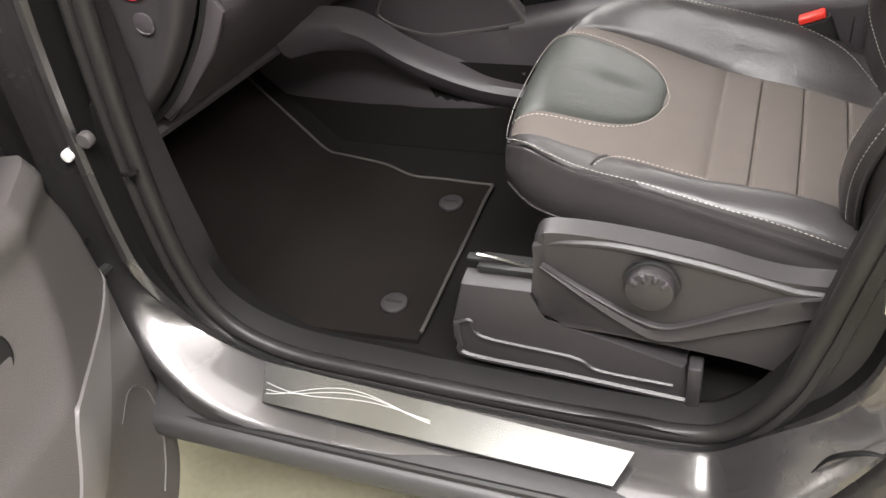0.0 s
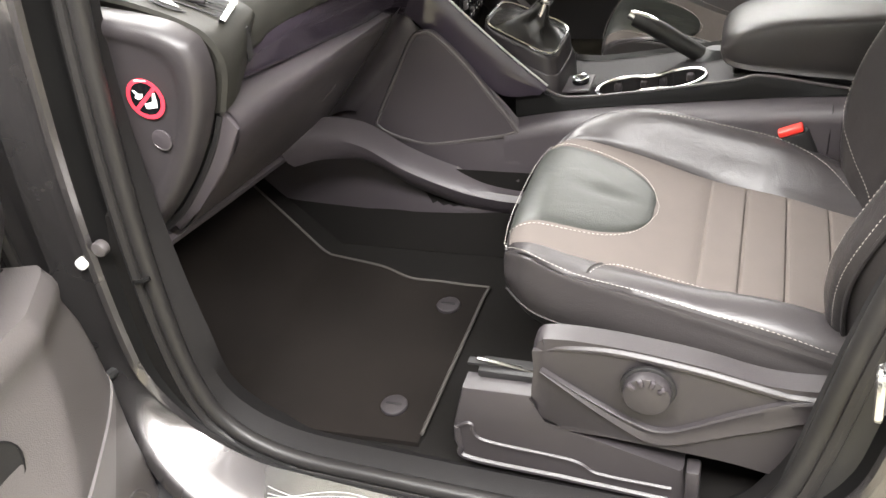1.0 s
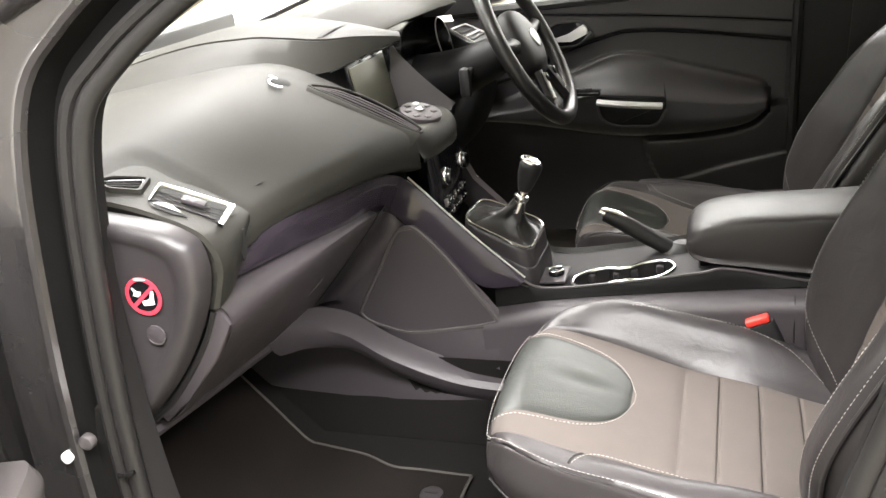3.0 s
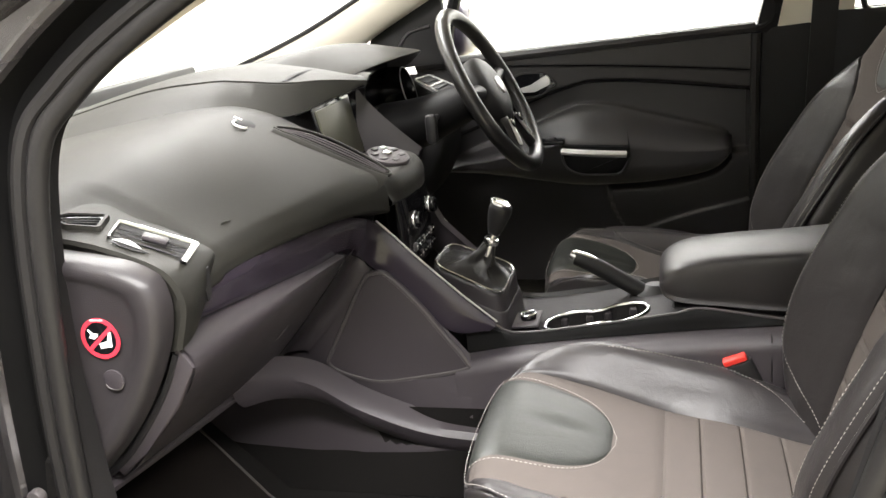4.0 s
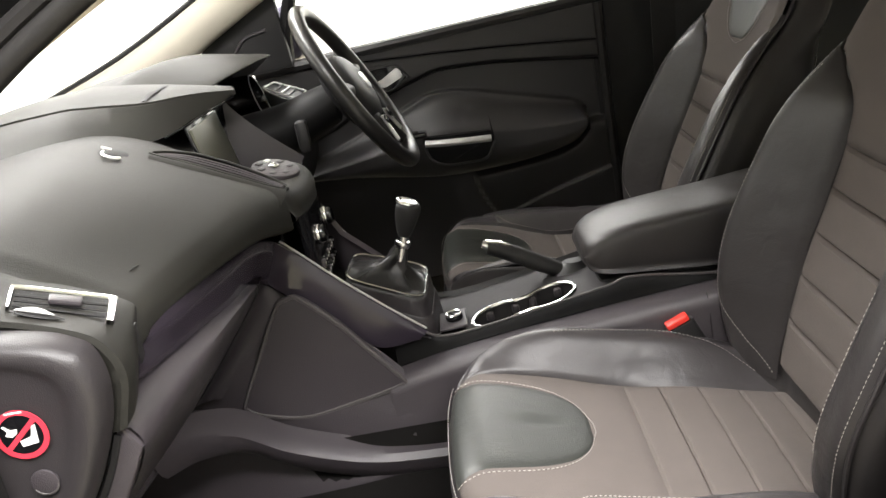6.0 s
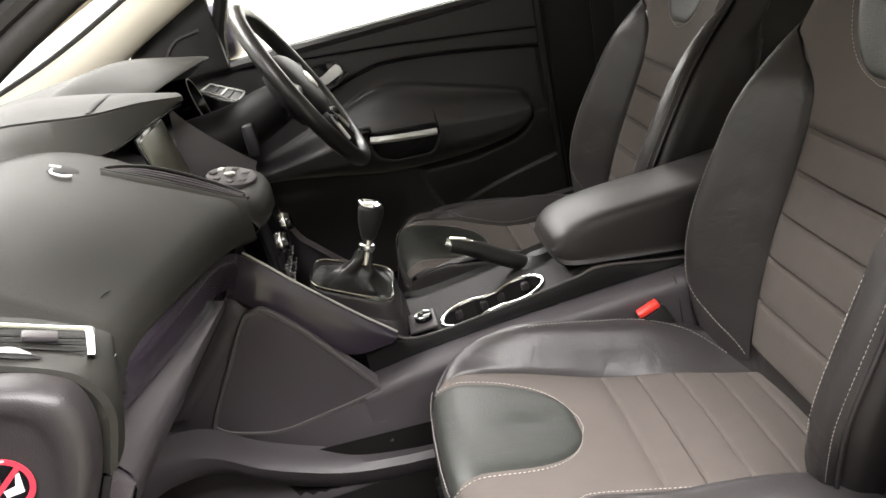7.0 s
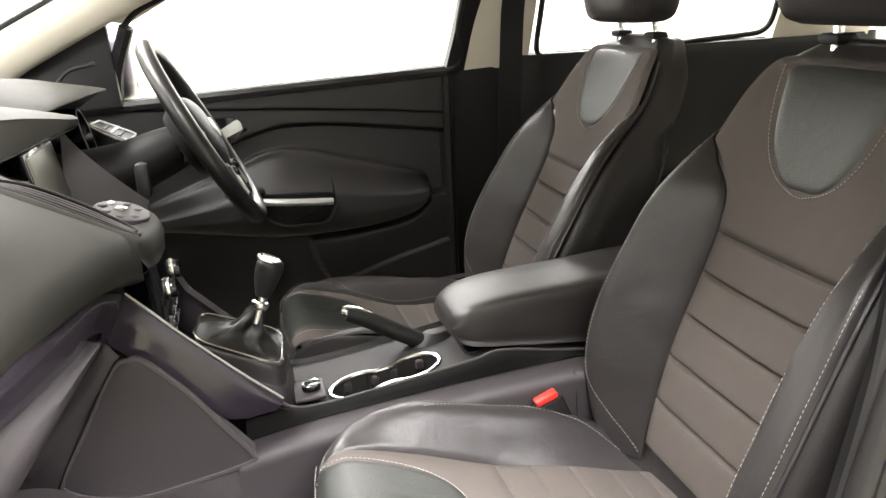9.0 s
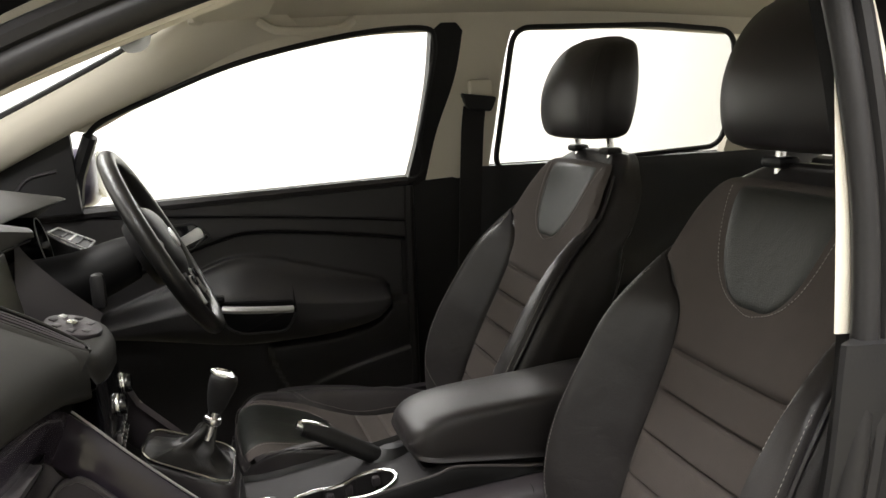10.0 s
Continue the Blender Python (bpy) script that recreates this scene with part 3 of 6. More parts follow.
flank = thing("wall_flank_far", (0.4, 0.8, 1.2), "far flank of the car with cream pillar trim", "wall", kind="structure")
part("roof_rail", strip([(-0.222, 1.256), (-0.101, 1.316), (0.105, 1.392), (0.339, 1.441), (0.51, 1.452), (0.8, 1.452), (1.05, 1.452), (1.33, 1.434), (1.62, 1.43)],
     [(-0.30, 1.27), (-0.07, 1.40), (0.10, 1.46), (0.34, 1.52), (0.55, 1.52), (0.8, 1.52), (1.05, 1.52), (1.40, 1.51), (1.62, 1.50)]), CREAM, flank)
part("pillar_trim", strip([(0.525, 1.09), (0.548, 1.22), (0.585, 1.35), (0.60, 1.47)], [(0.690, 1.09), (0.698, 1.22), (0.706, 1.38), (0.72, 1.47)]), CREAM, flank, "cream upper trim of the middle pillar")
part("door_frame_edge", strip([(0.480, 1.09), (0.506, 1.22), (0.522, 1.35), (0.524, 1.47)], [(0.528, 1.09), (0.550, 1.22), (0.588, 1.35), (0.60, 1.47)], thick=0.035), BLACK, flank, "black rear edge of the driver door frame")
part("pillar_lower_trim", strip([(0.46, 0.44), (0.46, 0.7), (0.46, 0.95), (0.46, 1.10)], [(0.70, 0.44), (0.69, 0.7), (0.69, 0.95), (0.70, 1.115)], thick=0.05), BLACK, flank, "black lower trim of the middle pillar")
part("rear_quarter", strip([(1.365, 1.10), (1.370, 1.28), (1.335, 1.45)], [(1.66, 1.10), (1.66, 1.28), (1.66, 1.47)]), CREAM, flank)
part("outer_skin", strip([(-0.9, 0.3), (0.4, 0.3), (1.65, 0.3)], [(-0.9, 1.03), (0.4, 1.07), (1.65, 1.12)], thick=-0.02), PAINT, flank).location = (0, 0.12, 0)

belt_d = thing("seat_belt", (0.62, 0.74, 1.3), "black seat belt hanging on the middle pillar", "seat belt")
rows = []
for f in np.linspace(0, 1, 14):
    x, z, y = 0.622 - 0.018 * f, 1.282 - 0.62 * f, 0.690 + 0.055 * f ** 0.5
    rows.append([(x - 0.028, y, z), (x + 0.026, y - 0.003, z), (x + 0.026, y - 0.0055, z), (x - 0.028, y - 0.0025, z)])
part("webbing", skin(rows, closed_v=True, cap=True), RUBBER, belt_d, "black woven belt webbing")
part("anchor", block((0.637, 0.695, 1.322), (0.056, 0.026, 0.040), 0.008), CREAM, belt_d, "cream belt height adjuster")
part("guide", loft([rounded([(0.585 + d, 0.686 - e, 1.312 - d * 0.3), (0.672 - d, 0.684 - e, 1.300 + d * 0.3), (0.658 - d, 0.684 - e, 1.268 + d), (0.600 + d, 0.686 - e, 1.276 + d)], 0.008) for d, e in ((0.0, 0.0), (0.0, 0.010), (0.004, 0.013))], 6, 40), BLACK, belt_d, "black belt guide")


# ---- seats ----
def seat(name, x0, yc, lean, yaw, label, out=-1):
    """A leather and fabric front seat; lean tips the backrest rearwards, yaw turns the seat a little, out is the door side."""
    s = thing(name, (x0 + 0.25, yc, 0.45), label, "seat", group="front seats")

    def half(x):
        return interp([(0, 0.146), (0.02, 0.166), (0.06, 0.186), (0.14, 0.205), (0.25, 0.220), (0.38, 0.232), (0.50, 0.234)], x)

    def seam(x, sg=1):
        """Half width of the fabric middle on the side sg."""
        if sg == out:
            return interp([(0, 0.136), (0.03, 0.146), (0.07, 0.152), (0.13, 0.154), (0.19, 0.142), (0.25, 0.134), (0.34, 0.146), (0.42, 0.158), (0.5, 0.162)], x)
        return interp([(0, 0.136), (0.05, 0.142), (0.14, 0.142), (0.25, 0.138), (0.40, 0.130), (0.5, 0.126)], x)

    def top(x, y):
        """Height of the sitting surface."""
        mid = interp([(0, 0.690), (0.015, 0.702), (0.045, 0.708), (0.13, 0.687), (0.25, 0.651), (0.35, 0.634), (0.455, 0.608), (0.55, 0.592)], x)
        a = abs(y)
        bol = interp([(0, 0.002), (0.05, 0.014), (0.12, 0.042), (0.18, 0.056), (0.30, 0.056), (0.40, 0.042), (0.5, 0.020)], x)
        if y * out > 0:
            bol = interp([(0, 0.0), (0.06, 0.002), (0.13, 0.010), (0.20, 0.028), (0.30, 0.040), (0.42, 0.044), (0.5, 0.036)], x)
        k = np.clip((a - 0.135) / 0.055, 0, 1)
        rise = bol * (k * k * (3 - 2 * k)) * (1 - 0.35 * np.clip((a - 0.195) / 0.035, 0, 1) ** 2)
        return mid + rise + 0.005 * (1 - min(1, (a / 0.15) ** 2))

    def cush(y, x):
        h = half(x)
        lim = min(abs(y), h)
        bow = 0.030 * (lim / 0.2) ** 3 * np.clip(1 - x / 0.12, 0, 1) ** 2
        return V(x0 + x + bow, yc + math.copysign(lim, y), top(x, math.copysign(lim, y)))

    # leather body under the top panels, bulging at the sides
    secs = []
    for x in (0.0, 0.012, 0.04, 0.10, 0.20, 0.35, 0.47, 0.52):
        h = half(x)
        low = interp([(0, 0.632), (0.04, 0.612), (0.12, 0.606), (0.5, 0.590)], x)
        dz = 0.006
        cols = []
        q = min(0.19, h - 0.02)
        steps = [(h - 0.02, None, low - 0.004), (h + 0.008, None, low + 0.012), (h + 0.017, None, None), (h + 0.009, h, -0.014), (h + 0.002, h, -0.002), (q, q, -0.018), (min(0.14, h - 0.03), min(0.14, h - 0.03), -0.018), (0.07, 0.07, -0.014), (0, 0, -0.014)]
        for sg in (-1, 1):
            half_row = []
            for a, at, z in steps:
                zz = z if at is None and z is not None else (low + top(x, sg * h)) / 2 if z is None else top(x, sg * at) + z
                bow = 0.030 * (min(a, h) / 0.2) ** 3 * np.clip(1 - x / 0.12, 0, 1) ** 2
                half_row.append((x0 + x + bow, yc + sg * a, zz))
            cols += half_row if sg < 0 else half_row[-2::-1]
        cols.append((x0 + x, yc, low - 0.006))
        secs.append(cols)
    front = [(x0 - 0.006 + 0.030 * (min(abs(p[1] - yc), 0.2) / 0.2) ** 3, p[1] * 0.97 + yc * 0.03, min(p[2], 0.672) if p[2] > 0.65 else p[2] + 0.004) for p in secs[0]]
    part("cushion", loft([front] + secs, 40, 72), LEATHER_SIDE, s, "black leather cushion body")
    lower = [cush(out * half(x), x) * V(1, 1, 0) + V(0, out * 0.0135, interp([(0, 0.640), (0.05, 0.632), (0.25, 0.628), (0.42, 0.618), (0.48, 0.63)], x)) for x in np.linspace(0.0, 0.48, 20)]
    part("lower_seam", tube(lower, 0.0014, 5, 50), LEATHER, s)

    ends = [0.003, 0.250, 0.300, 0.356, 0.413, 0.462, 0.53]
    for i in range(len(ends) - 1):
        n = 26 if i == 0 else 12
        part("fabric_panel", patch(lambda a, b: cush(b * seam(a, -1 if b < 0 else 1), a), ends[i], ends[i + 1], -1, 1, n + 6, 40, puff=0.0034, edge=16, sink=0.0012), FABRIC, s, "grey-brown ribbed fabric cushion panel" if i == 0 else "")
    for sg in (-1, 1):
        part("bolster", patch(lambda a, b: cush(sg * (seam(a, sg) + b * (half(a) - seam(a, sg) + 0.001)), a) + V(0, 0, 0.0012 * noise.noise(Vector((a * 40, b * 3, sg)))), 0.012, 0.50, 0.0, 1.0, 60, 18, puff=0.004, edge=10, sink=0.002), LEATHER_SHEEN, s, "creased black leather side bolster")

    def ins(a, b, lift=0.0):
        x = 0.003 + 0.182 * b
        hw = 0.110 * max(0.0, 1 - b**4.6) ** 0.5 * (1 - 0.10 * b)
        dent = 0.0026 * math.exp(-(((b - 0.62) / 0.20) ** 2 + ((a + 0.04) / 0.14) ** 2)) - 0.0012 * math.exp(-(((b - 0.60) / 0.18) ** 2 + ((a - 0.20) / 0.12) ** 2))
        return cush(a * hw, x) + V(0, 0, lift - dent)

    part("cushion_insert", patch(lambda a, b: ins(a, b), -1, 1, 0, 0.999, 40, 40, puff=0.0050, edge=14, sink=0.0, base=0.0015), INSERT, s, "smooth dark leather insert with rounded end")
    rim = [ins(-1.035, b, 0.003) for b in np.linspace(0.0, 0.985, 50)] + [ins(a, 0.997, 0.003) + V(0.003, 0, 0) for a in np.linspace(-1, 1, 7)] + [ins(1.035, b, 0.003) for b in np.linspace(0.985, 0.0, 50)]
    part("stitching", stitches(rim, (0, 0, 1), r=0.0006), THREAD, s, "pale contrast stitching")
    around = [cush(out * (half(x) - 0.004), x) + V(0, out * 0.003, 0.003) for x in np.linspace(0.47, 0.004, 90)] + [cush(out * y, 0.002) + V(-0.004, 0, 0.001) for y in np.linspace(0.140, -0.140, 20)]
    part("stitching", stitches(around, (0, 0, 1)), THREAD, s)
    crown = [cush(-out * interp([(0.165, 0.184), (0.25, 0.198), (0.33, 0.200), (0.40, 0.184), (0.463, 0.150)], x), x) + V(0, 0, 0.0045) for x in np.linspace(0.165, 0.463, 70)]
    part("stitching", stitches(crown, (0, 0, 1)), THREAD, s)
    part("crown_seam", tube([p + V(0, -out * 0.003, -0.002) for p in crown[::4]], 0.0022, 5, 60), LEATHER, s)
    inner = [cush(out * (seam(x, out) + 0.006 + 0.034 * max(0, 1 - (x - 0.130) / 0.030) ** 2), x) + V(0, -out * 0.001, 0.0055) for x in np.linspace(0.130, 0.46, 60)]
    part("stitching", stitches(inner, (0, 0, 1)), THREAD, s)
    part("bolster_seam", tube([cush(out * (half(x) - 0.010 - (half(x) - seam(x, out) - 0.014) * k), x) + V(0, 0, 0.003) for k, x in zip(np.linspace(0, 1, 8), 0.126 + 0.012 * np.linspace(0, 1, 8) ** 2)], 0.0024, 5, 30), LEATHER, s)

    # backrest
    def spine(w):
        x, z = interp([(0, 0.455, 0.590), (0.15, 0.478, 0.685), (0.35, 0.518, 0.805), (0.55, 0.563, 0.925), (0.75, 0.600, 1.04), (0.9, 0.635, 1.13), (1.0, 0.668, 1.195)], w)
        return x + lean * (z - 0.62) / 0.42, z

    def bhalf(w):
        return interp([(0, 0.180), (0.10, 0.212), (0.22, 0.242), (0.36, 0.258), (0.5, 0.256), (0.64, 0.246), (0.75, 0.226), (0.84, 0.210), (0.92, 0.188), (0.97, 0.165), (1.0, 0.130)], w) * (0.955 if out > 0 else 1.0)

    def inner_w(w, y=1):
        if y < 0:
            return interp([(0, 0.118), (0.25, 0.128), (0.5, 0.138), (0.62, 0.150), (0.70, 0.168), (0.78, 0.190), (0.86, 0.205), (0.92, 0.19), (1.0, 0.13)], w)
        return interp([(0, 0.130), (0.30, 0.142), (0.5, 0.138), (0.62, 0.136), (0.69, 0.142), (0.75, 0.170), (0.80, 0.200), (0.86, 0.210), (0.92, 0.19), (1.0, 0.13)], w)

    def band(w, y):
        """Width of the flat leather band between the two seams of the bolster."""
        return interp([(0, 0.030), (0.2, 0.040), (0.55, 0.042), (0.75, 0.024), (0.85, 0.012)], w) if y < 0 else 0.012

    def back(y, w):
        """The front of the backrest at local y and height step w."""
        x, z = spine(w)
        a, h = abs(y), bhalf(w)
        fwd = interp([(0, 0.030), (0.12, 0.058), (0.25, 0.080), (0.36, 0.084), (0.52, 0.076), (0.64, 0.062), (0.74, 0.036), (0.84, 0.006), (1.0, 0.0)], w)
        bw = band(w, y)
        iw = min(inner_w(w, y), h - bw - 0.018)
        k = np.clip((a - iw) / (h - bw - iw), 0, 1)
        f = fwd * k ** 1.15 * (1.30 if y * out > 0 and out < 0 else 1.0)
        curl = 0.030 * np.clip((a - (h - 0.035)) / 0.035, 0, 1) ** 2.2
        if y < 0:
            curl = 0.012 * np.clip((a - (h - 0.020)) / 0.020, 0, 1) ** 2 + 0.006 * np.clip((a - (h - bw)) / bw, 0, 1)
        sink = 0.014 * (1 - min(1, a / 0.17) ** 2)
        lip = 0.008 * np.clip((w - 0.93) / 0.07, 0, 1) ** 2
        return V(x0 + x - f + curl + sink + lip, yc + y, z + 0.10 * f)

    wl = [0.0, 0.06, 0.15, 0.3, 0.45, 0.6, 0.7, 0.8, 0.9, 0.96, 1.0]
    secs = []
    for w in wl:
        h = bhalf(w)
        f = [back(y, w) + V(0.008, 0, 0) for y in np.linspace(-h, h, 13)]
        x, z = spine(w)
        thick = interp([(0, 0.13), (0.4, 0.14), (0.75, 0.120), (0.88, 0.098), (0.95, 0.084), (1.0, 0.066)], w)
        bk = [V(x0 + x + thick * (1 - 0.45 * (abs(y) / h) ** 3), yc + y, z - 0.01) for y in np.linspace(h * 0.99, -h * 0.99, 7)]
        g = 0.012 + 0.020 * float(np.clip((w - 0.70) / 0.15, 0, 1)) - 0.045 * float(np.clip((w - 0.86) / 0.14, 0, 1))
        sides = [[V(f[e][0] + d * thick / 0.13, yc + sg * (h + g * q), f[e][2] - 0.002) for d, q in ((0.026, 0.7), (0.060, 1.0))] for e, sg in ((-1, 1), (0, -1))]
        secs.append(f + sides[0] + bk + sides[1][::-1])
    ctr = sum(secs[-1]) / len(secs[-1])
    secs.append([ctr + (p - ctr) * 0.80 + V(0, 0, 0.007) for p in secs[-1]])
    secs.append([ctr + (p - ctr) * 0.40 + V(0, 0, 0.012) for p in secs[-2]])
    part("backrest", loft(secs, 56, 96), LEATHER, s, "black leather backrest shell")
    creases = [0.09, 0.200, 0.305, 0.405, 0.505, 0.600]
    wid = lambda w, y=1: min(inner_w(w, y), bhalf(w) - 0.012)
    tops = creases + [0.985]
    for i in range(len(tops) - 1):
        w0, w1 = tops[i], tops[i + 1]
        last = i == len(tops) - 2
        sag = lambda a, w, last=last, w0=w0: w - 0.012 * (1 - a * a) * (max(0, 1 - (w - w0) / 0.2) if last else 1)
        part("back_fabric_panel", patch(lambda w, a: back(a * wid(w, a), sag(a, w)), w0, w1, -1, 1, 44 if last else 14, 34, puff=0.006, edge=26 if last else 12, sink=0.0035), FABRIC, s, "brown-grey ribbed fabric backrest panel" if i == 0 else "")
    for sg in (-1, 1):
        part("back_bolster", patch(lambda w, b: back(sg * (wid(w, sg) + b * (bhalf(w) - 0.004 - wid(w, sg))), w) + V(0.0015 * noise.noise(Vector((w * 14, b * 3, sg + 5))), 0, 0), 0.05, 0.835, 0.0, 1.0, 62, 24, puff=0.004, edge=10, sink=0.002), LEATHER_SIDE, s, "smooth black leather backrest bolster")
        inset = lambda w: 0.020 if sg > 0 else band(w, -1) + 0.002
        part("stitching", stitches([back(sg * ((bhalf(w) - inset(w)) * (1 - k) + wid(w, sg) * k), w) + V(-0.005, 0, 0) for w, k in ((w, float(np.clip((0.22 - w) / 0.15, 0, 1)) ** 1.6) for w in np.linspace(0.07, 0.77, 110))], (-1, 0, 0.3), r=0.00055), THREAD, s)
        if sg < 0:
            part("stitching", stitches([back(-(bhalf(w) - 0.009), w) + V(-0.003, 0, 0) for w in np.linspace(0.12, 0.80, 100)], (-1, 0, 0.3), r=0.0005), THREAD, s)
        part("piping", tube([back(sg * (bhalf(w) - 0.004), w) + V(0.002, 0, 0) for w in np.linspace(0.05, 0.95, 30)], 0.003, 6, 60), LEATHER, s)
        part("shell_seam", tube([V(x0 + spine(w)[0] + 0.070, yc + sg * (bhalf(w) + 0.008), spine(w)[1] - 0.006) for w in np.linspace(0.1, 0.72, 20)], 0.0022, 5, 50), LEATHER_SIDE, s)

    def yoke(a, b):
        w = 0.975 - 0.246 * b
        hw = 0.116 * max(0.0, 1 - b**5.0) ** 0.5 * (1 - 0.37 * b)
        return back(a * hw, w) + V(-0.003, 0, 0)

    part("back_insert", patch(yoke, -1, 1, 0, 0.999, 30, 30, puff=0.005, edge=14, sink=0.0), INSERT, s, "smooth dark leather yoke insert")
    rim = [yoke(-1.04, b) + V(-0.003, 0, 0) for b in np.linspace(0.02, 0.985, 40)] + [yoke(a, 0.998) + V(-0.004, 0, -0.002) for a in np.linspace(-1, 1, 5)] + [yoke(1.04, b) + V(-0.003, 0, 0) for b in np.linspace(0.985, 0.02, 40)]
    part("stitching", stitches(rim, (-1, 0, 0.3), length=0.0035, r=0.0007), THREAD, s)

    # headrest
    tx, tz = spine(1.0)
    hx, hz, hs = x0 + tx + 0.022 - (0.012 if out > 0 else 0) + lean * 0.05, tz + (0.036 if out > 0 else 0.030), 0.95 if out > 0 else 1.07
    secs = []
    for f, hw, d0, d1 in ((0, 0.100, -0.040, 0.034), (0.06, 0.122, -0.058, 0.044), (0.25, 0.132, -0.072, 0.048), (0.5, 0.133, -0.074, 0.048), (0.75, 0.122, -0.060, 0.046), (0.92, 0.098, -0.034, 0.045), (1.0, 0.055, -0.004, 0.03)):
        hw *= hs
        z = hz + 0.197 * f
        sx = hx + 0.030 * f
        secs.append([(sx + d0 * 0.55, yc - hw, z), (sx + d0 * 0.92, yc - hw * 0.72, z), (sx + d0 * 1.05, yc, z), (sx + d0 * 0.92, yc + hw * 0.72, z), (sx + d0 * 0.55, yc + hw, z), (sx + (d0 + d1) / 2, yc + hw * 1.04, z), (sx + d1, yc + hw * 0.85, z),
                     (sx + d1 * 1.1, yc, z), (sx + d1, yc - hw * 0.85, z), (sx + (d0 + d1) / 2, yc - hw * 1.04, z)])
    head = part("headrest", loft(secs, 30, 56), LEATHER, s, "padded black leather headrest")
    for sg in (-1, 1):
        k = lambda f: interp([(0, 0.100, -0.040), (0.06, 0.122, -0.058), (0.25, 0.132, -0.072), (0.5, 0.133, -0.074), (0.75, 0.122, -0.060), (0.92, 0.098, -0.034), (1, 0.055, -0.004)], f)
        part("headrest_seam", tube([(hx + 0.030 * f + k(f)[1] * 0.72, yc + sg * k(f)[0] * 0.90 * hs, hz + 0.197 * f) for f in np.linspace(0.04, 0.9, 12)], 0.0022, 5, 40), LEATHER_SIDE, head)
        part("headrest_post", tube([(x0 + tx + 0.028, yc + sg * 0.075, tz - 0.02), (x0 + tx + 0.032, yc + sg * 0.075, tz + 0.020), (hx + 0.012, yc + sg * 0.075, tz + 0.06)], 0.0065, 10, 10), CHROME, head, "chrome headrest post")
        part("post_collar", block((x0 + tx + 0.032, yc + sg * 0.075, tz + 0.010), (0.034, 0.042, 0.014), 0.006), BLACK, s)
    turn = Matrix.Translation((x0 + 0.3, yc, 0)) @ pose(0, 0, 0, 0, 0, yaw) @ Matrix.Translation((-x0 - 0.3, -yc, 0))
    s.matrix_basis = turn @ s.matrix_basis
    return s


def under(s, name, bm, material, label=""):
    """A part in world places under a turned thing."""
    bpy.context.view_layer.update()
    return part(name, bm, material, s, label)


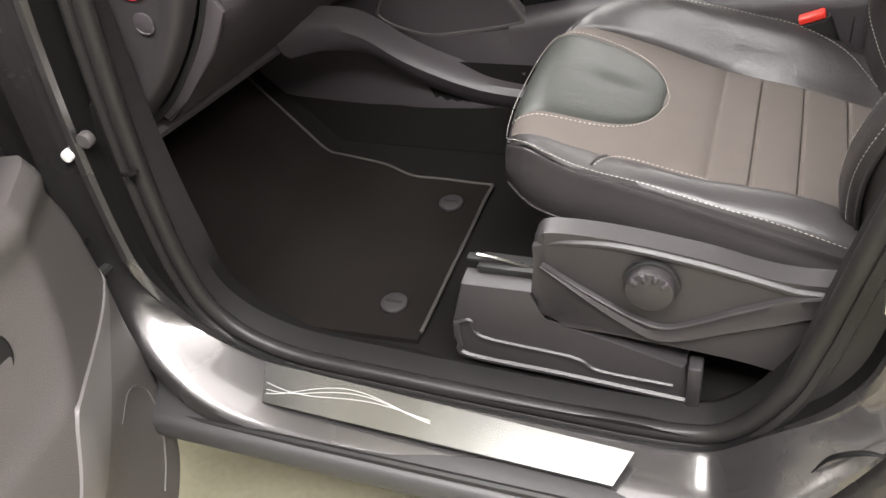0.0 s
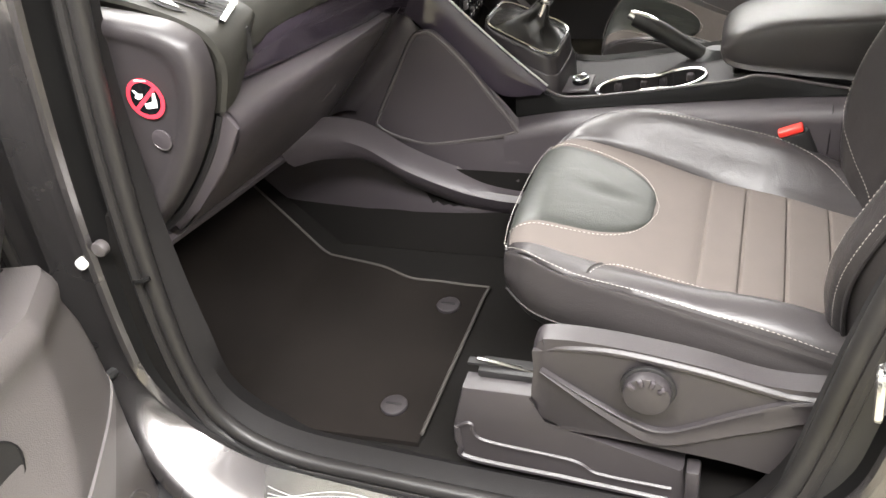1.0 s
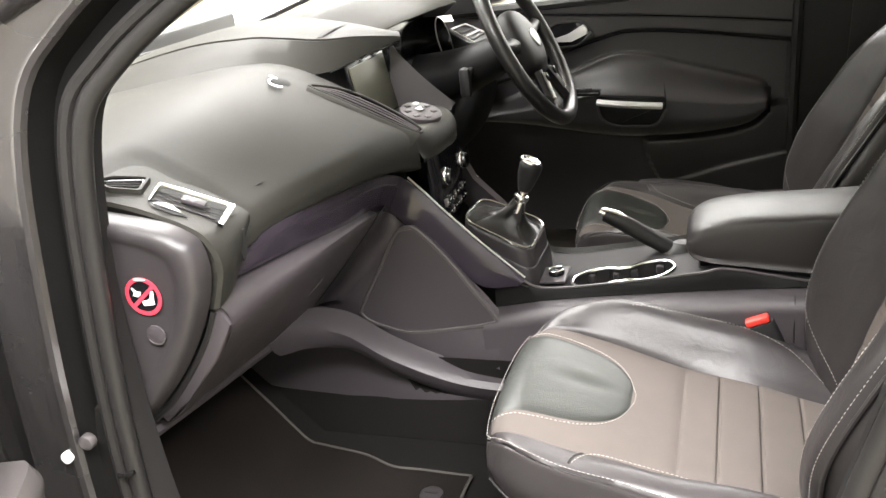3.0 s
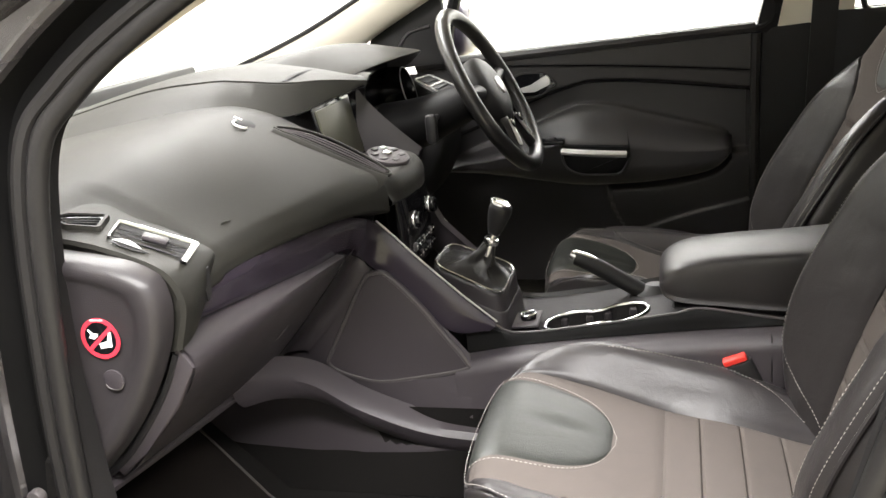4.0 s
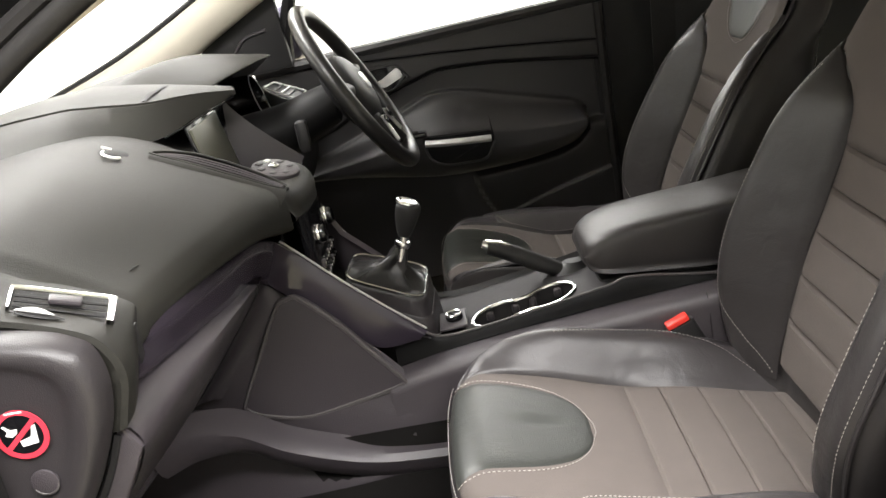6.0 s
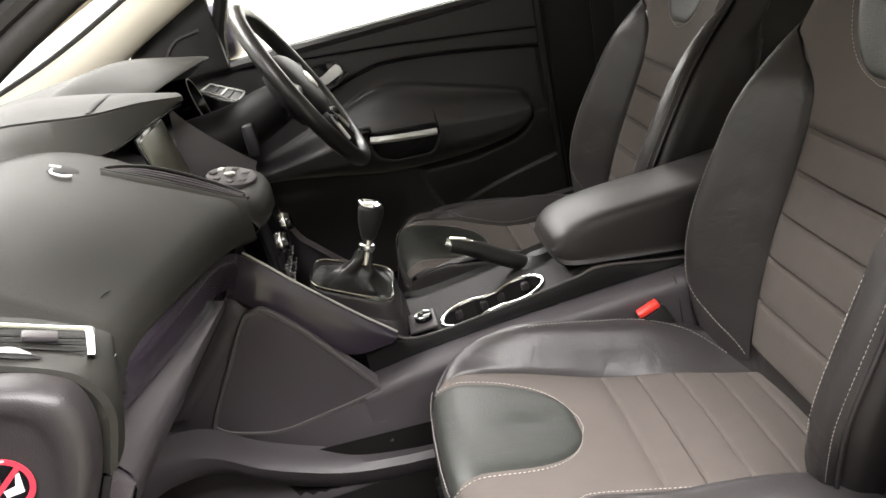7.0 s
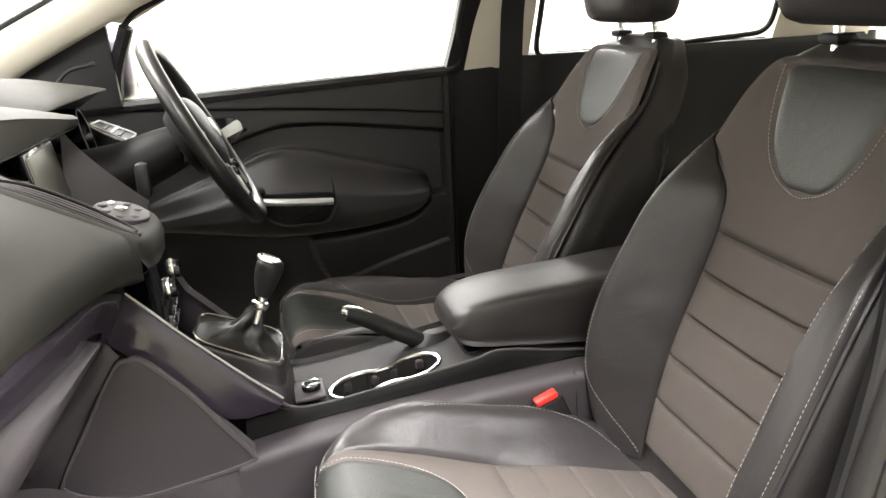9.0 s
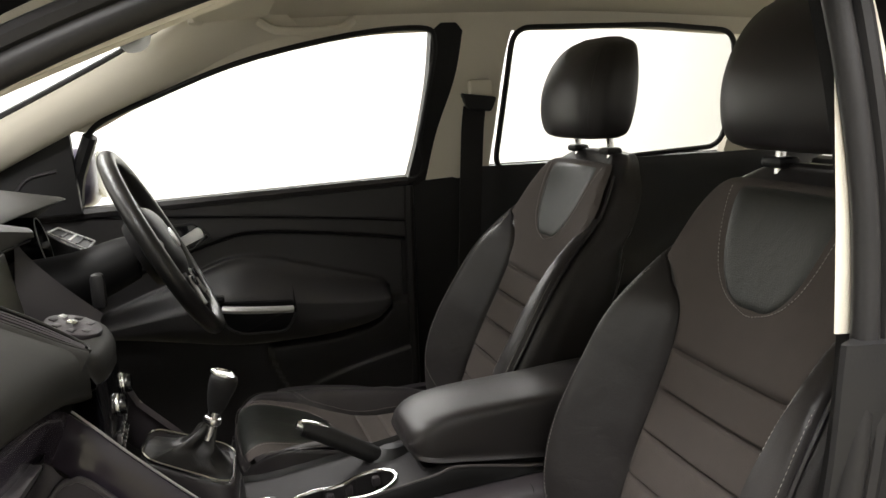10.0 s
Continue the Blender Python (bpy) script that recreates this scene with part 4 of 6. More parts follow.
def seat_base(s, x0, yc, sg):
    """Lower side cover, adjuster wheel, rail and rail cover on the side sg."""
    y = yc + sg * 0.240
    side = [(0.080, 0.640), (0.083, 0.676), (0.110, 0.686), (0.178, 0.684), (0.266, 0.672), (0.346, 0.655), (0.50, 0.645), (0.50, 0.500), (0.40, 0.510), (0.306, 0.530), (0.18, 0.541), (0.082, 0.553)]
    o = (x0, y, 0)
    k1 = 1 if sg < 0 else -1
    under(s, "side_cover", prism(side, (1, 0, 0), (0, 0, 1), o, 0.028 * k1, 0.012, 70), SATINDARK, "dark grained plastic side cover")
    ys = y + sg * 0.028
    ridge = [(0.094, 0.666), (0.120, 0.6735), (0.178, 0.6765), (0.266, 0.664), (0.346, 0.646), (0.372, 0.643), (0.47, 0.642)]
    under(s, "cover_shoulder", tube([(x0 + a, ys - sg * 0.003, b) for a, b in ridge], [0.003, 0.0065, 0.0075, 0.0075, 0.0075, 0.007], 10, 50, squash=0.8), SATINDARK, "rounded shoulder of the side cover")
    upl = cat([(0.091, 0.642), (0.148, 0.605), (0.199, 0.577), (0.231, 0.571), (0.267, 0.588), (0.300, 0.608), (0.343, 0.631), (0.369, 0.641), (0.44, 0.655)], 50)
    lol = cat([(0.089, 0.639), (0.142, 0.595), (0.180, 0.567), (0.213, 0.548), (0.244, 0.550), (0.303, 0.577), (0.340, 0.593), (0.378, 0.612), (0.44, 0.635)], 50)
    band = []
    for p, q in zip(upl, lol):
        m = (p + q) / 2
        band.append([(x0 + a[0], ys + sg * d, a[1]) for a, d in ((p + (p - m) * 0.12, -0.002), (p, 0.0055), (p * 0.82 + m * 0.18, 0.0068), (m, 0.0035), (q * 0.82 + m * 0.18, 0.0068), (q, 0.0050), (q + (q - m) * 0.12, -0.002))])
    under(s, "swoosh_band", skin(band), SATINDARK, "moulded swoosh across the side cover")
    c = V(x0 + 0.212, y + sg * 0.038, 0.634)
    under(s, "knob_ring", disc(tuple(c - V(0, sg * 0.006, 0)), (0, 1, 0), 0.031, 0.006, 40, 0.002), BLACK)
    k = under(s, "height_knob", disc(tuple(c), (0, 1, 0), 0.027, 0.022, 40, 0.004), SATINDARK, "round grey adjuster knob with finger notches")
    for i in range(4):
        q = math.radians(40 + 33 * i)
        part("notch", block((c[0] + 0.022 * math.cos(q), c[1] + sg * 0.0105, c[2] + 0.022 * math.sin(q)), (0.006, 0.007, 0.010), 0.002, Euler((0, math.pi / 2 - q, 0)).to_matrix().to_4x4()), PLASTIC, k)
    cover = [(-0.014, 0.588), (0.075, 0.590), (0.085, 0.545), (0.255, 0.505), (0.262, 0.440), (0.235, 0.438), (-0.028, 0.462), (-0.036, 0.49), (-0.034, 0.515)]
    under(s, "rail_cover", prism(cover, (1, 0, 0), (0, 0, 1), (x0, y - sg * 0.004, 0), 0.03 * k1, 0.005), SATINDARK, "black plastic rail cover")
    yr = y + sg * 0.027
    rim = [(-0.027, 0.520), (-0.008, 0.5275), (0.007, 0.501), (0.119, 0.490), (0.154, 0.473), (0.242, 0.468)]
    under(s, "cover_rib", tube([(x0 + a, yr, b) for a, b in rim], 0.0030, 6, 70), SATINDARK, "raised rib of the rail cover")
    under(s, "cover_lip", tube([(x0 + a, yr, b) for a, b in ((-0.027, 0.520), (-0.026, 0.485), (-0.015, 0.464), (0.111, 0.456), (0.262, 0.445))], 0.0042, 6, 70), SATINDARK, "lower lip of the rail cover")
    under(s, "rail_top", block((x0 + 0.035, y - sg * 0.008, 0.6035), (0.075, 0.006, 0.003), 0.001, Euler((0, 0.14, 0)).to_matrix().to_4x4()), STEEL, "bright steel edge of the seat rail")
    under(s, "seat_rail", block((x0 + 0.2, y - sg * 0.012, 0.592), (0.40, 0.03, 0.014), 0.004), BLACK, "black seat rail")
    under(s, "rail_slot", block((x0 + 0.03, y - sg * 0.012, 0.600), (0.09, 0.012, 0.004), 0.001), BLACK)
    under(s, "seat_rail", block((x0 + 0.2, yc - sg * 0.2, 0.50), (0.44, 0.03, 0.05), 0.004), BLACK)
    under(s, "rail_end", block((x0 + 0.266, y + sg * 0.022, 0.475), (0.017, 0.026, 0.070), 0.004), SATINDARK)
    under(s, "seat_pan", block((x0 + 0.26, yc, 0.535), (0.34, 0.38, 0.10), 0.02), BLACK, "black underside of the seat")


PSEAT = seat("passenger_seat", 0.018, -0.352, 0.0, -0.6, "black leather and grey fabric front passenger seat with pale stitching")
seat_base(PSEAT, 0.018, -0.385, -1)
DSEAT = seat("driver_seat", 0.022, 0.392, 0.042, 0.0, "black leather and grey fabric driver seat with reclined back", out=1)
seat_base(DSEAT, 0.030, 0.395, 1)
DSEAT.location.z -= 0.018


# ---- dashboard ----
def step(v, w=0.006):
    return 0.5 + 0.5 * math.tanh(v / w)


dash = thing("dashboard", (-0.5, 0, 0.75), "dark soft-topped dashboard with chrome vents and plum gloss trim", "dashboard")
PADROWS = [  # y, then (x, z) from the windscreen to the rear lip
    (-0.650, (-0.98, 1.035), (-0.80, 1.070), (-0.58, 1.095), (-0.44, 1.102), (-0.385, 1.084), (-0.290, 1.036), (-0.250, 1.016), (-0.236, 0.990)),
    (-0.500, (-0.99, 1.045), (-0.80, 1.082), (-0.58, 1.112), (-0.44, 1.112), (-0.365, 1.083), (-0.285, 1.034), (-0.258, 1.014), (-0.250, 0.992)),
    (-0.300, (-1.00, 1.050), (-0.80, 1.090), (-0.58, 1.124), (-0.44, 1.130), (-0.335, 1.098), (-0.240, 1.034), (-0.217, 1.012), (-0.209, 0.988)),
    (-0.165, (-1.00, 1.052), (-0.80, 1.092), (-0.58, 1.126), (-0.44, 1.136), (-0.345, 1.114), (-0.225, 1.040), (-0.187, 1.008), (-0.179, 0.972)),
    (-0.105, (-1.00, 1.052), (-0.80, 1.092), (-0.58, 1.126), (-0.44, 1.136), (-0.335, 1.112), (-0.215, 1.034), (-0.172, 1.000), (-0.164, 0.955)),
]
rows = []
for y in np.linspace(-0.65, -0.105, 44):
    pr = [interp([(r[0], *r[k]) for r in PADROWS], y) for k in range(1, 9)]
    pr += [pr[-1] + V(-0.012, -0.014), pr[-1] + V(-0.10, -0.02)]
    rows.append([V(p[0], max(y, -0.65 + 0.05 * step(p[0] + 0.435, 0.012)), p[1] - 0.004 * (y < -0.5 and p[0] > -0.41)) for p in cat(pr, 48)])
part("dash_pad", skin(rows), PAD, dash, "soft grained dash top")

part("scuff", tube([(-0.2735, -0.450, 1.0335), (-0.272, -0.440, 1.0338), (-0.2685, -0.431, 1.0328)], [0.0003, 0.0009, 0.0003], 5, 12), BLACK, dash, "small scuff mark")

# far half of the dash top, behind the wheel and screen
rows = []
for y in np.linspace(-0.105, 0.76, 30):
    pr = [(-1.0, 1.05), (-0.80, 1.085), (-0.60, 1.10), (-0.45, 1.085), (-0.34, 1.03 if y > 0.13 else 1.0), (-0.30, 1.0), (-0.285, 0.95), (-0.29, 0.86), (-0.36, 0.76), (-0.45, 0.73)]
    rows.append([V(p[0] - 0.02 * max(0, y - 0.5), y, p[1]) for p in cat(pr, 40)])
part("dash_lower_driver", skin(rows), BLACK, dash, "black lower dash behind the wheel")


# centre pod with the screen recess
def nose(y):
    return interp([(-0.105, -0.166), (-0.06, -0.152), (0.0, -0.146), (0.06, -0.150), (0.10, -0.168), (0.125, -0.205)], y)


rows = []
for y in np.linspace(-0.105, 0.125, 26):
    n = nose(y)
    pr = [(-0.31, 1.000), (-0.26, 1.006), (n - 0.035, 1.003), (n - 0.012, 0.999), (n, 0.985), (n + 0.002, 0.965), (n - 0.015, 0.945), (-0.30, 0.94)]
    k = min(1.0, (y + 0.105) / 0.035)
    k = k * k * (3 - 2 * k)
    pad = [(-0.31, 1.096), (-0.26, 1.064), (-0.215, 1.034), (-0.190, 1.017), (-0.172, 1.000), (-0.165, 0.975), (-0.168, 0.950), (-0.30, 0.93)]
    pr = [(a[0] * (1 - k) + b[0] * k, a[1] * (1 - k) + b[1] * k) for a, b in zip(pad, pr)]
    rows.append([V(p[0], y, p[1]) for p in cat(pr, 30)])
part("centre_pod", skin(rows), PAD, dash, "rounded centre pod below the screen")
wall = []
for f in np.linspace(0, 1, 14):
    xx = -0.275 + f * 0.105
    zt = 1.128 - 0.128 * f ** 0.8
    yy = 0.085 + 0.030 * f
    wall.append([(xx, yy, 0.99), (xx, yy + 0.004, (zt + 0.99) / 2), (xx + 0.004, yy + 0.014, zt), (xx, yy + 0.030, zt - 0.006), (xx - 0.01, yy + 0.045, 0.97)])
part("pod_side", skin(wall), SATINDARK, dash, "satin sweep beside the screen")
part("pod_side", skin([[(-0.335 + f * 0.165, -0.098 + 0.010 * f, 1.110 - 0.116 * f), (-0.335 + f * 0.165, -0.090 + 0.006 * f, 1.106 - 0.118 * f), (-0.33 + f * 0.165, -0.084 + 0.006 * f, 0.99)] for f in np.linspace(0, 1, 12)]), PAD, dash)
scr = part("screen", prism([(-0.068, 0.0), (0.086, 0.0), (0.086, 0.104), (-0.068, 0.104)], (0, 1, 0), (-0.18, 0, 0.98), (-0.268, 0, 1.008), 0.004, 0.002), SCREEN, dash, "dark display with a faint warm sheen")
part("screen_bezel", prism([(-0.074, -0.010), (0.096, -0.010), (0.096, 0.109), (-0.074, 0.109)], (0, 1, 0), (-0.18, 0, 0.98), (-0.272, 0, 1.008), 0.004, 0.002), GLOSSBLACK, scr)

# control panel on the pod
cp = part("control_panel", disc((-0.193, 0.004, 1.013), (0.30, -0.12, 1), 0.038, 0.010, 36, 0.003), PLASTIC, dash, "oval grey control panel with silver buttons")
cp.scale = (1, 1, 1)
tilt = Vector((0.30, -0.12, 1)).to_track_quat("Z", "Y").to_matrix().to_4x4()
part("button", block((-0.193, 0.004, 1.0195), (0.016, 0.014, 0.006), 0.003, tilt), CHROME, cp, "silver button")
for i in range(7):
    q = 0.5 + i * 0.85
    part("button", block((-0.193 + 0.024 * math.cos(q), 0.004 + 0.025 * math.sin(q), 1.0180 - 0.0078 * math.cos(q) + 0.0032 * math.sin(q)), (0.012, 0.009, 0.004), 0.0015, tilt), SILVER if i == 2 else SATINDARK, cp)

# long centre vent on the near edge of the pod
va = cat([(-0.320, -0.151, 1.100), (-0.285, -0.112, 1.084), (-0.235, -0.083, 1.051), (-0.185, -0.070, 1.014), (-0.160, -0.078, 0.998)], 20)
vb = cat([(-0.320, -0.160, 1.100), (-0.275, -0.146, 1.074), (-0.225, -0.124, 1.040), (-0.185, -0.103, 1.012), (-0.165, -0.088, 0.999)], 20)
cv = part("centre_vent", tube([p + V(0, 0, 0.003) for p in va[::3]] + [p + V(0, 0, 0.003) for p in vb[::-3]], 0.0030, 6, 90, True, squash=0.8), PAD, dash, "long slatted vent with a dark rim")
bed = np.array([[b + V(0.001, 0, 0.001), (a + b) / 2 + V(-0.003, 0, -0.006), a + V(0, 0, -0.003)] for a, b in zip(va[:-1], vb[:-1])])
part("vent_throat", skin(bed), DEEPBLACK, cv)
part("vent_lip", skin([[b + V(-0.001, 0.002, 0.000), b + V(0.001, -0.002, 0.0035), b + V(0.002, -0.007, 0.003), b + V(0.000, -0.020, -0.003), b + V(-0.006, -0.040, -0.012)] for b in vb]), PAD, cv, "rounded lip of the vent")
for q in (0.25, 0.5, 0.75):
    part("slat", tube([b[0] * (1 - q) + b[2] * q + V(0, 0, 0.003) for b in bed[1:-1]], 0.0024, 5, 40), PLASTIC, cv)
part("vent_slider", block((-0.238, -0.106, 1.0485), (0.024, 0.013, 0.006), 0.002, Euler((0, 0.62, 0)).to_matrix().to_4x4()), PLASTIC_LIGHT, cv)

upper = cat([(-0.400, -0.120, 1.116), (-0.345, -0.070, 1.100), (-0.318, -0.045, 1.075), (-0.288, -0.060, 1.045), (-0.262, -0.075, 1.012)], 24)
lower = cat([(-0.323, -0.152, 1.102), (-0.288, -0.111, 1.087), (-0.238, -0.082, 1.055), (-0.188, -0.068, 1.017), (-0.165, -0.070, 1.000)], 24)
part("hood_cheek", skin([[a, (a + b) / 2 + V(0, -0.002, 0), b] for a, b in zip(upper, lower)]), PAD, dash, "cheek between the vent and the screen")

# light sensor on the dash top
se = part("light_sensor", disc((-0.358, -0.186, 1.114), (0.45, -0.1, 1), 0.021, 0.008, 28, 0.003), DEEPBLACK, dash, "small sun sensor")
part("sensor_ring", tube([(-0.354 + 0.014 * math.cos(q), -0.192 + 0.017 * math.sin(q), 1.1175 - 0.006 * math.cos(q)) for q in np.linspace(2.9, 5.6, 12)], 0.0019, 6, 30), STICKWHITE, se, "white arc")
part("sensor_ring", tube([(-0.368, -0.192, 1.130), (-0.356, -0.190, 1.124)], 0.0015, 5, 6), STICKWHITE, se)


def hood(stations, material, nm, label, under=0.012):
    """A brow: stations of (y, rear edge x z, ridge x z, front x z)."""
    rows = []
    for y in np.linspace(stations[0][0], stations[-1][0], 30):
        ex, ez, rx, rz, fx, fz = interp(stations, y)
        top = [(fx + (rx - fx) * k, fz + (rz - fz) * k + 0.024 * k * (1 - k)) for k in (0, 0.25, 0.5, 0.7, 0.85, 0.94)]
        loop2 = top + [(rx, rz), ((rx + ex) / 2, (rz + ez) / 2 + 0.001), (ex, ez), (ex - 0.004, ez - 0.007), ((ex + rx) / 2, ez - under), (rx - 0.05, ez - under * 1.6), (rx - 0.15, ez - 0.05), ((fx + rx) / 2, fz - 0.06), (fx + 0.1, fz - 0.06), (fx, fz - 0.05)]
        rows.append([V(p[0], y, p[1]) for p in cat(loop2, 60, True)])
    return part(nm, skin(rows, closed_v=True, cap=True), material, dash, label)


crease = cat([(-0.240, 0.075, 1.139), (-0.295, 0.022, 1.151), (-0.353, -0.026, 1.157), (-0.42, -0.045, 1.167), (-0.48, -0.06, 1.172), (-0.62, -0.08, 1.160), (-0.92, -0.12, 1.090)], 40)
far_c = cat([(-0.262, 0.118, 1.136), (-0.312, 0.122, 1.152), (-0.37, 0.126, 1.164), (-0.44, 0.13, 1.175), (-0.50, 0.13, 1.179), (-0.63, 0.13, 1.166), (-0.92, 0.13, 1.100)], 40)
rows = []
for i, (a, b) in enumerate(zip(crease, far_c)):
    thick = 0.010 + 0.02 * min(1, i / 20)
    topl = [a * (1 - k) + b * k + V(0, 0, 0.006 * math.sin(math.pi * k)) for k in np.linspace(0, 1, 8)]
    rows.append(topl + [b + V(0, 0.004, -thick), (a + b) / 2 + V(0, 0, -thick), a + V(0, -0.001, -thick * 0.7)])
part("screen_hood", skin(rows, closed_v=True, cap=True), PAD, dash, "soft hood over the screen")
foot_c = cat([(-0.246, 0.070, 1.131), (-0.290, 0.004, 1.118), (-0.338, -0.066, 1.105), (-0.40, -0.112, 1.120), (-0.47, -0.150, 1.128), (-0.62, -0.21, 1.115), (-0.92, -0.27, 1.060)], 40)
part("hood_face", skin([[a + V(0, 0, -0.003), a * 0.94 + b * 0.06 + V(0, -0.002, 0), (a + b) / 2 + V(0.001, -0.002, -0.001), b] for a, b in zip(crease, foot_c)]), PAD, dash, "near face of the screen hood")
part("hood_gap", tube([p + V(0.0015, 0.001, -0.002) for p in foot_c[:15:3]], 0.0016, 5, 30), GLOSSBLACK, dash)
hd = hood([(0.14, -0.36, 1.120, -0.48, 1.150, -0.90, 1.10), (0.24, -0.315, 1.140, -0.44, 1.178, -0.90, 1.11), (0.36, -0.272, 1.150, -0.40, 1.184, -0.90, 1.11), (0.463, -0.252, 1.150, -0.37, 1.172, -0.90, 1.10), (0.53, -0.275, 1.138, -0.38, 1.150, -0.90, 1.09), (0.60, -0.32, 1.110, -0.42, 1.118, -0.90, 1.07)],
          PAD, "cluster_hood", "soft brow over the instruments")
part("hood_slot", tube([(-0.356, -0.022, 1.1585), (-0.354, 0.028, 1.1645), (-0.350, 0.080, 1.1645)], [0.005, 0.009, 0.008], 8, 16, squash=0.12), DEEPBLACK, dash, "dark demister slot")
# instruments
cl = part("instrument_binnacle", block((-0.365, 0.37, 1.06), (0.03, 0.36, 0.15), 0.02), GLOSSBLACK, dash, "gloss black instrument cluster")
for yy in (0.525,):
    rad = [(0.052, -0.35), (0.052, -0.300), (0.051, -0.288), (0.048, -0.286), (0.046, -0.292), (0.044, -0.345)]
    q24 = np.linspace(0, 2 * math.pi, 28, endpoint=False)
    cw = part("dial_cowl", skin([[V(x - 0.014 - 0.012 * math.sin(q), yy + r * 0.9 * math.cos(q), 1.057 + (r + 0.002) * math.sin(q)) for q in q24] for r, x in rad], closed_v=True), GLOSSBLACK, cl, "gloss dial cowl")
    part("cowl_edge", tube([V(-0.3005 - 0.012 * math.sin(q), yy + 0.045 * math.cos(q), 1.057 + 0.0515 * math.sin(q)) for q in np.linspace(-0.7, 3.8, 20)], 0.0013, 5, 60), SILVER, cw, "thin bright cowl edge")
    part("dial_face", disc((-0.345, yy, 1.060), (1, 0, 0.1), 0.045, 0.004, 28, 0), GLOSSBLACK, cw)
# far vent
fq = [V(-0.305, 0.585, 1.068), V(-0.305, 0.72, 1.060), V(-0.235, 0.72, 1.026), V(-0.235, 0.575, 1.030)]
fv = part("far_vent", loft([[p + V(-0.03, 0, -0.05) for p in fq], [p + V(-0.004, 0, -0.006) for p in fq], [p * 0.98 + sum(fq) / 4 * 0.02 for p in fq]], 6, 32), BLACK, dash, "outer vent with chrome surround")
part("vent_surround", tube(rounded([p + V(0.002, 0, 0.003) for p in fq], 0.012), 0.0022, 6, 90, True), SILVER, fv, "silver surround")
for k in (0.3, 0.5, 0.7):
    a, b = fq[0] * (1 - k) + fq[3] * k, fq[1] * (1 - k) + fq[2] * k
    part("slat", tube([a * 0.92 + b * 0.08 + V(0.002, 0, 0.003), a * 0.08 + b * 0.92 + V(0.002, 0, 0.003)], 0.0028, 5, 6), BLACK if k != 0.5 else SILVER, fv)

# near end: vent housing, side panel, sticker
HOUS = [  # y, then (x, z) over the top and down the rear face
    (-0.622, (-0.470, 1.098), (-0.395, 1.078), (-0.327, 1.063), (-0.268, 1.042), (-0.243, 1.023), (-0.233, 0.990), (-0.249, 0.938)),
    (-0.600, (-0.470, 1.102), (-0.395, 1.088), (-0.327, 1.063), (-0.266, 1.037), (-0.242, 1.020), (-0.233, 0.990), (-0.245, 0.946)),
    (-0.570, (-0.470, 1.104), (-0.395, 1.090), (-0.330, 1.062), (-0.266, 1.034), (-0.246, 1.020), (-0.239, 0.998), (-0.247, 0.962)),
    (-0.540, (-0.470, 1.106), (-0.395, 1.091), (-0.333, 1.062), (-0.270, 1.032), (-0.252, 1.020), (-0.246, 1.006), (-0.251, 0.982)),
    (-0.508, (-0.470, 1.106), (-0.395, 1.090), (-0.337, 1.060), (-0.276, 1.030), (-0.259, 1.020), (-0.254, 1.013), (-0.257, 1.003)),
]


def housing(y):
    return cat([interp([(r[0], *r[k]) for r in HOUS], y) for k in range(1, 8)], 40)


rows = []
inner = [V(p[0] - 0.023 * np.clip((f - 0.45) / 0.35, 0, 1), p[1] - 0.017 * np.clip((1.15 - f) / 0.5, 0, 1)) for p, f in zip(housing(-0.622), np.linspace(0, 1, 40))]
rows.append([V(p[0] - 0.004, -0.590, p[1]) for p in inner])
rows.append([V(p[0], -0.616, p[1]) for p in inner])
rows.append([V(p[0] * 0.3 + q[0] * 0.7, -0.6225, p[1] * 0.3 + q[1] * 0.7) for p, q in zip(inner, housing(-0.622))])
rows.append([V(p[0], -0.6205, p[1]) for p in housing(-0.622)])
for y in np.linspace(-0.616, -0.508, 22):
    rows.append([V(p[0], y, p[1]) for p in housing(y)])
rows.append([V(p[0] - 0.02, -0.502, p[1] - 0.012) for p in housing(-0.508)])
pv = part("passenger_vent", skin(rows), PAD, dash, "vent housing at the end of the dash")
vf = [V(-0.347, -0.551, 1.069), V(-0.262, -0.523, 1.029), V(-0.246, -0.585, 1.026), V(-0.331, -0.600, 1.064)]
vn = np.cross(vf[1] - vf[0], vf[3] - vf[0])
vn = vn / np.linalg.norm(vn) * (1 if vn[2] > 0 else -1)
vf = [p + vn * 0.0035 for p in vf]
vc = sum(vf) / 4
edge_x = (vf[1] - vf[0]) / np.linalg.norm(vf[1] - vf[0])
edge_y = np.cross(vn, edge_x)


def vent_at(u, w, d=0.0):
    """A place on the vent face: u along it, w from its far to its near edge."""
    return (vf[0] * (1 - u) + vf[1] * u) * (1 - w) + (vf[3] * (1 - u) + vf[2] * u) * w + vn * d


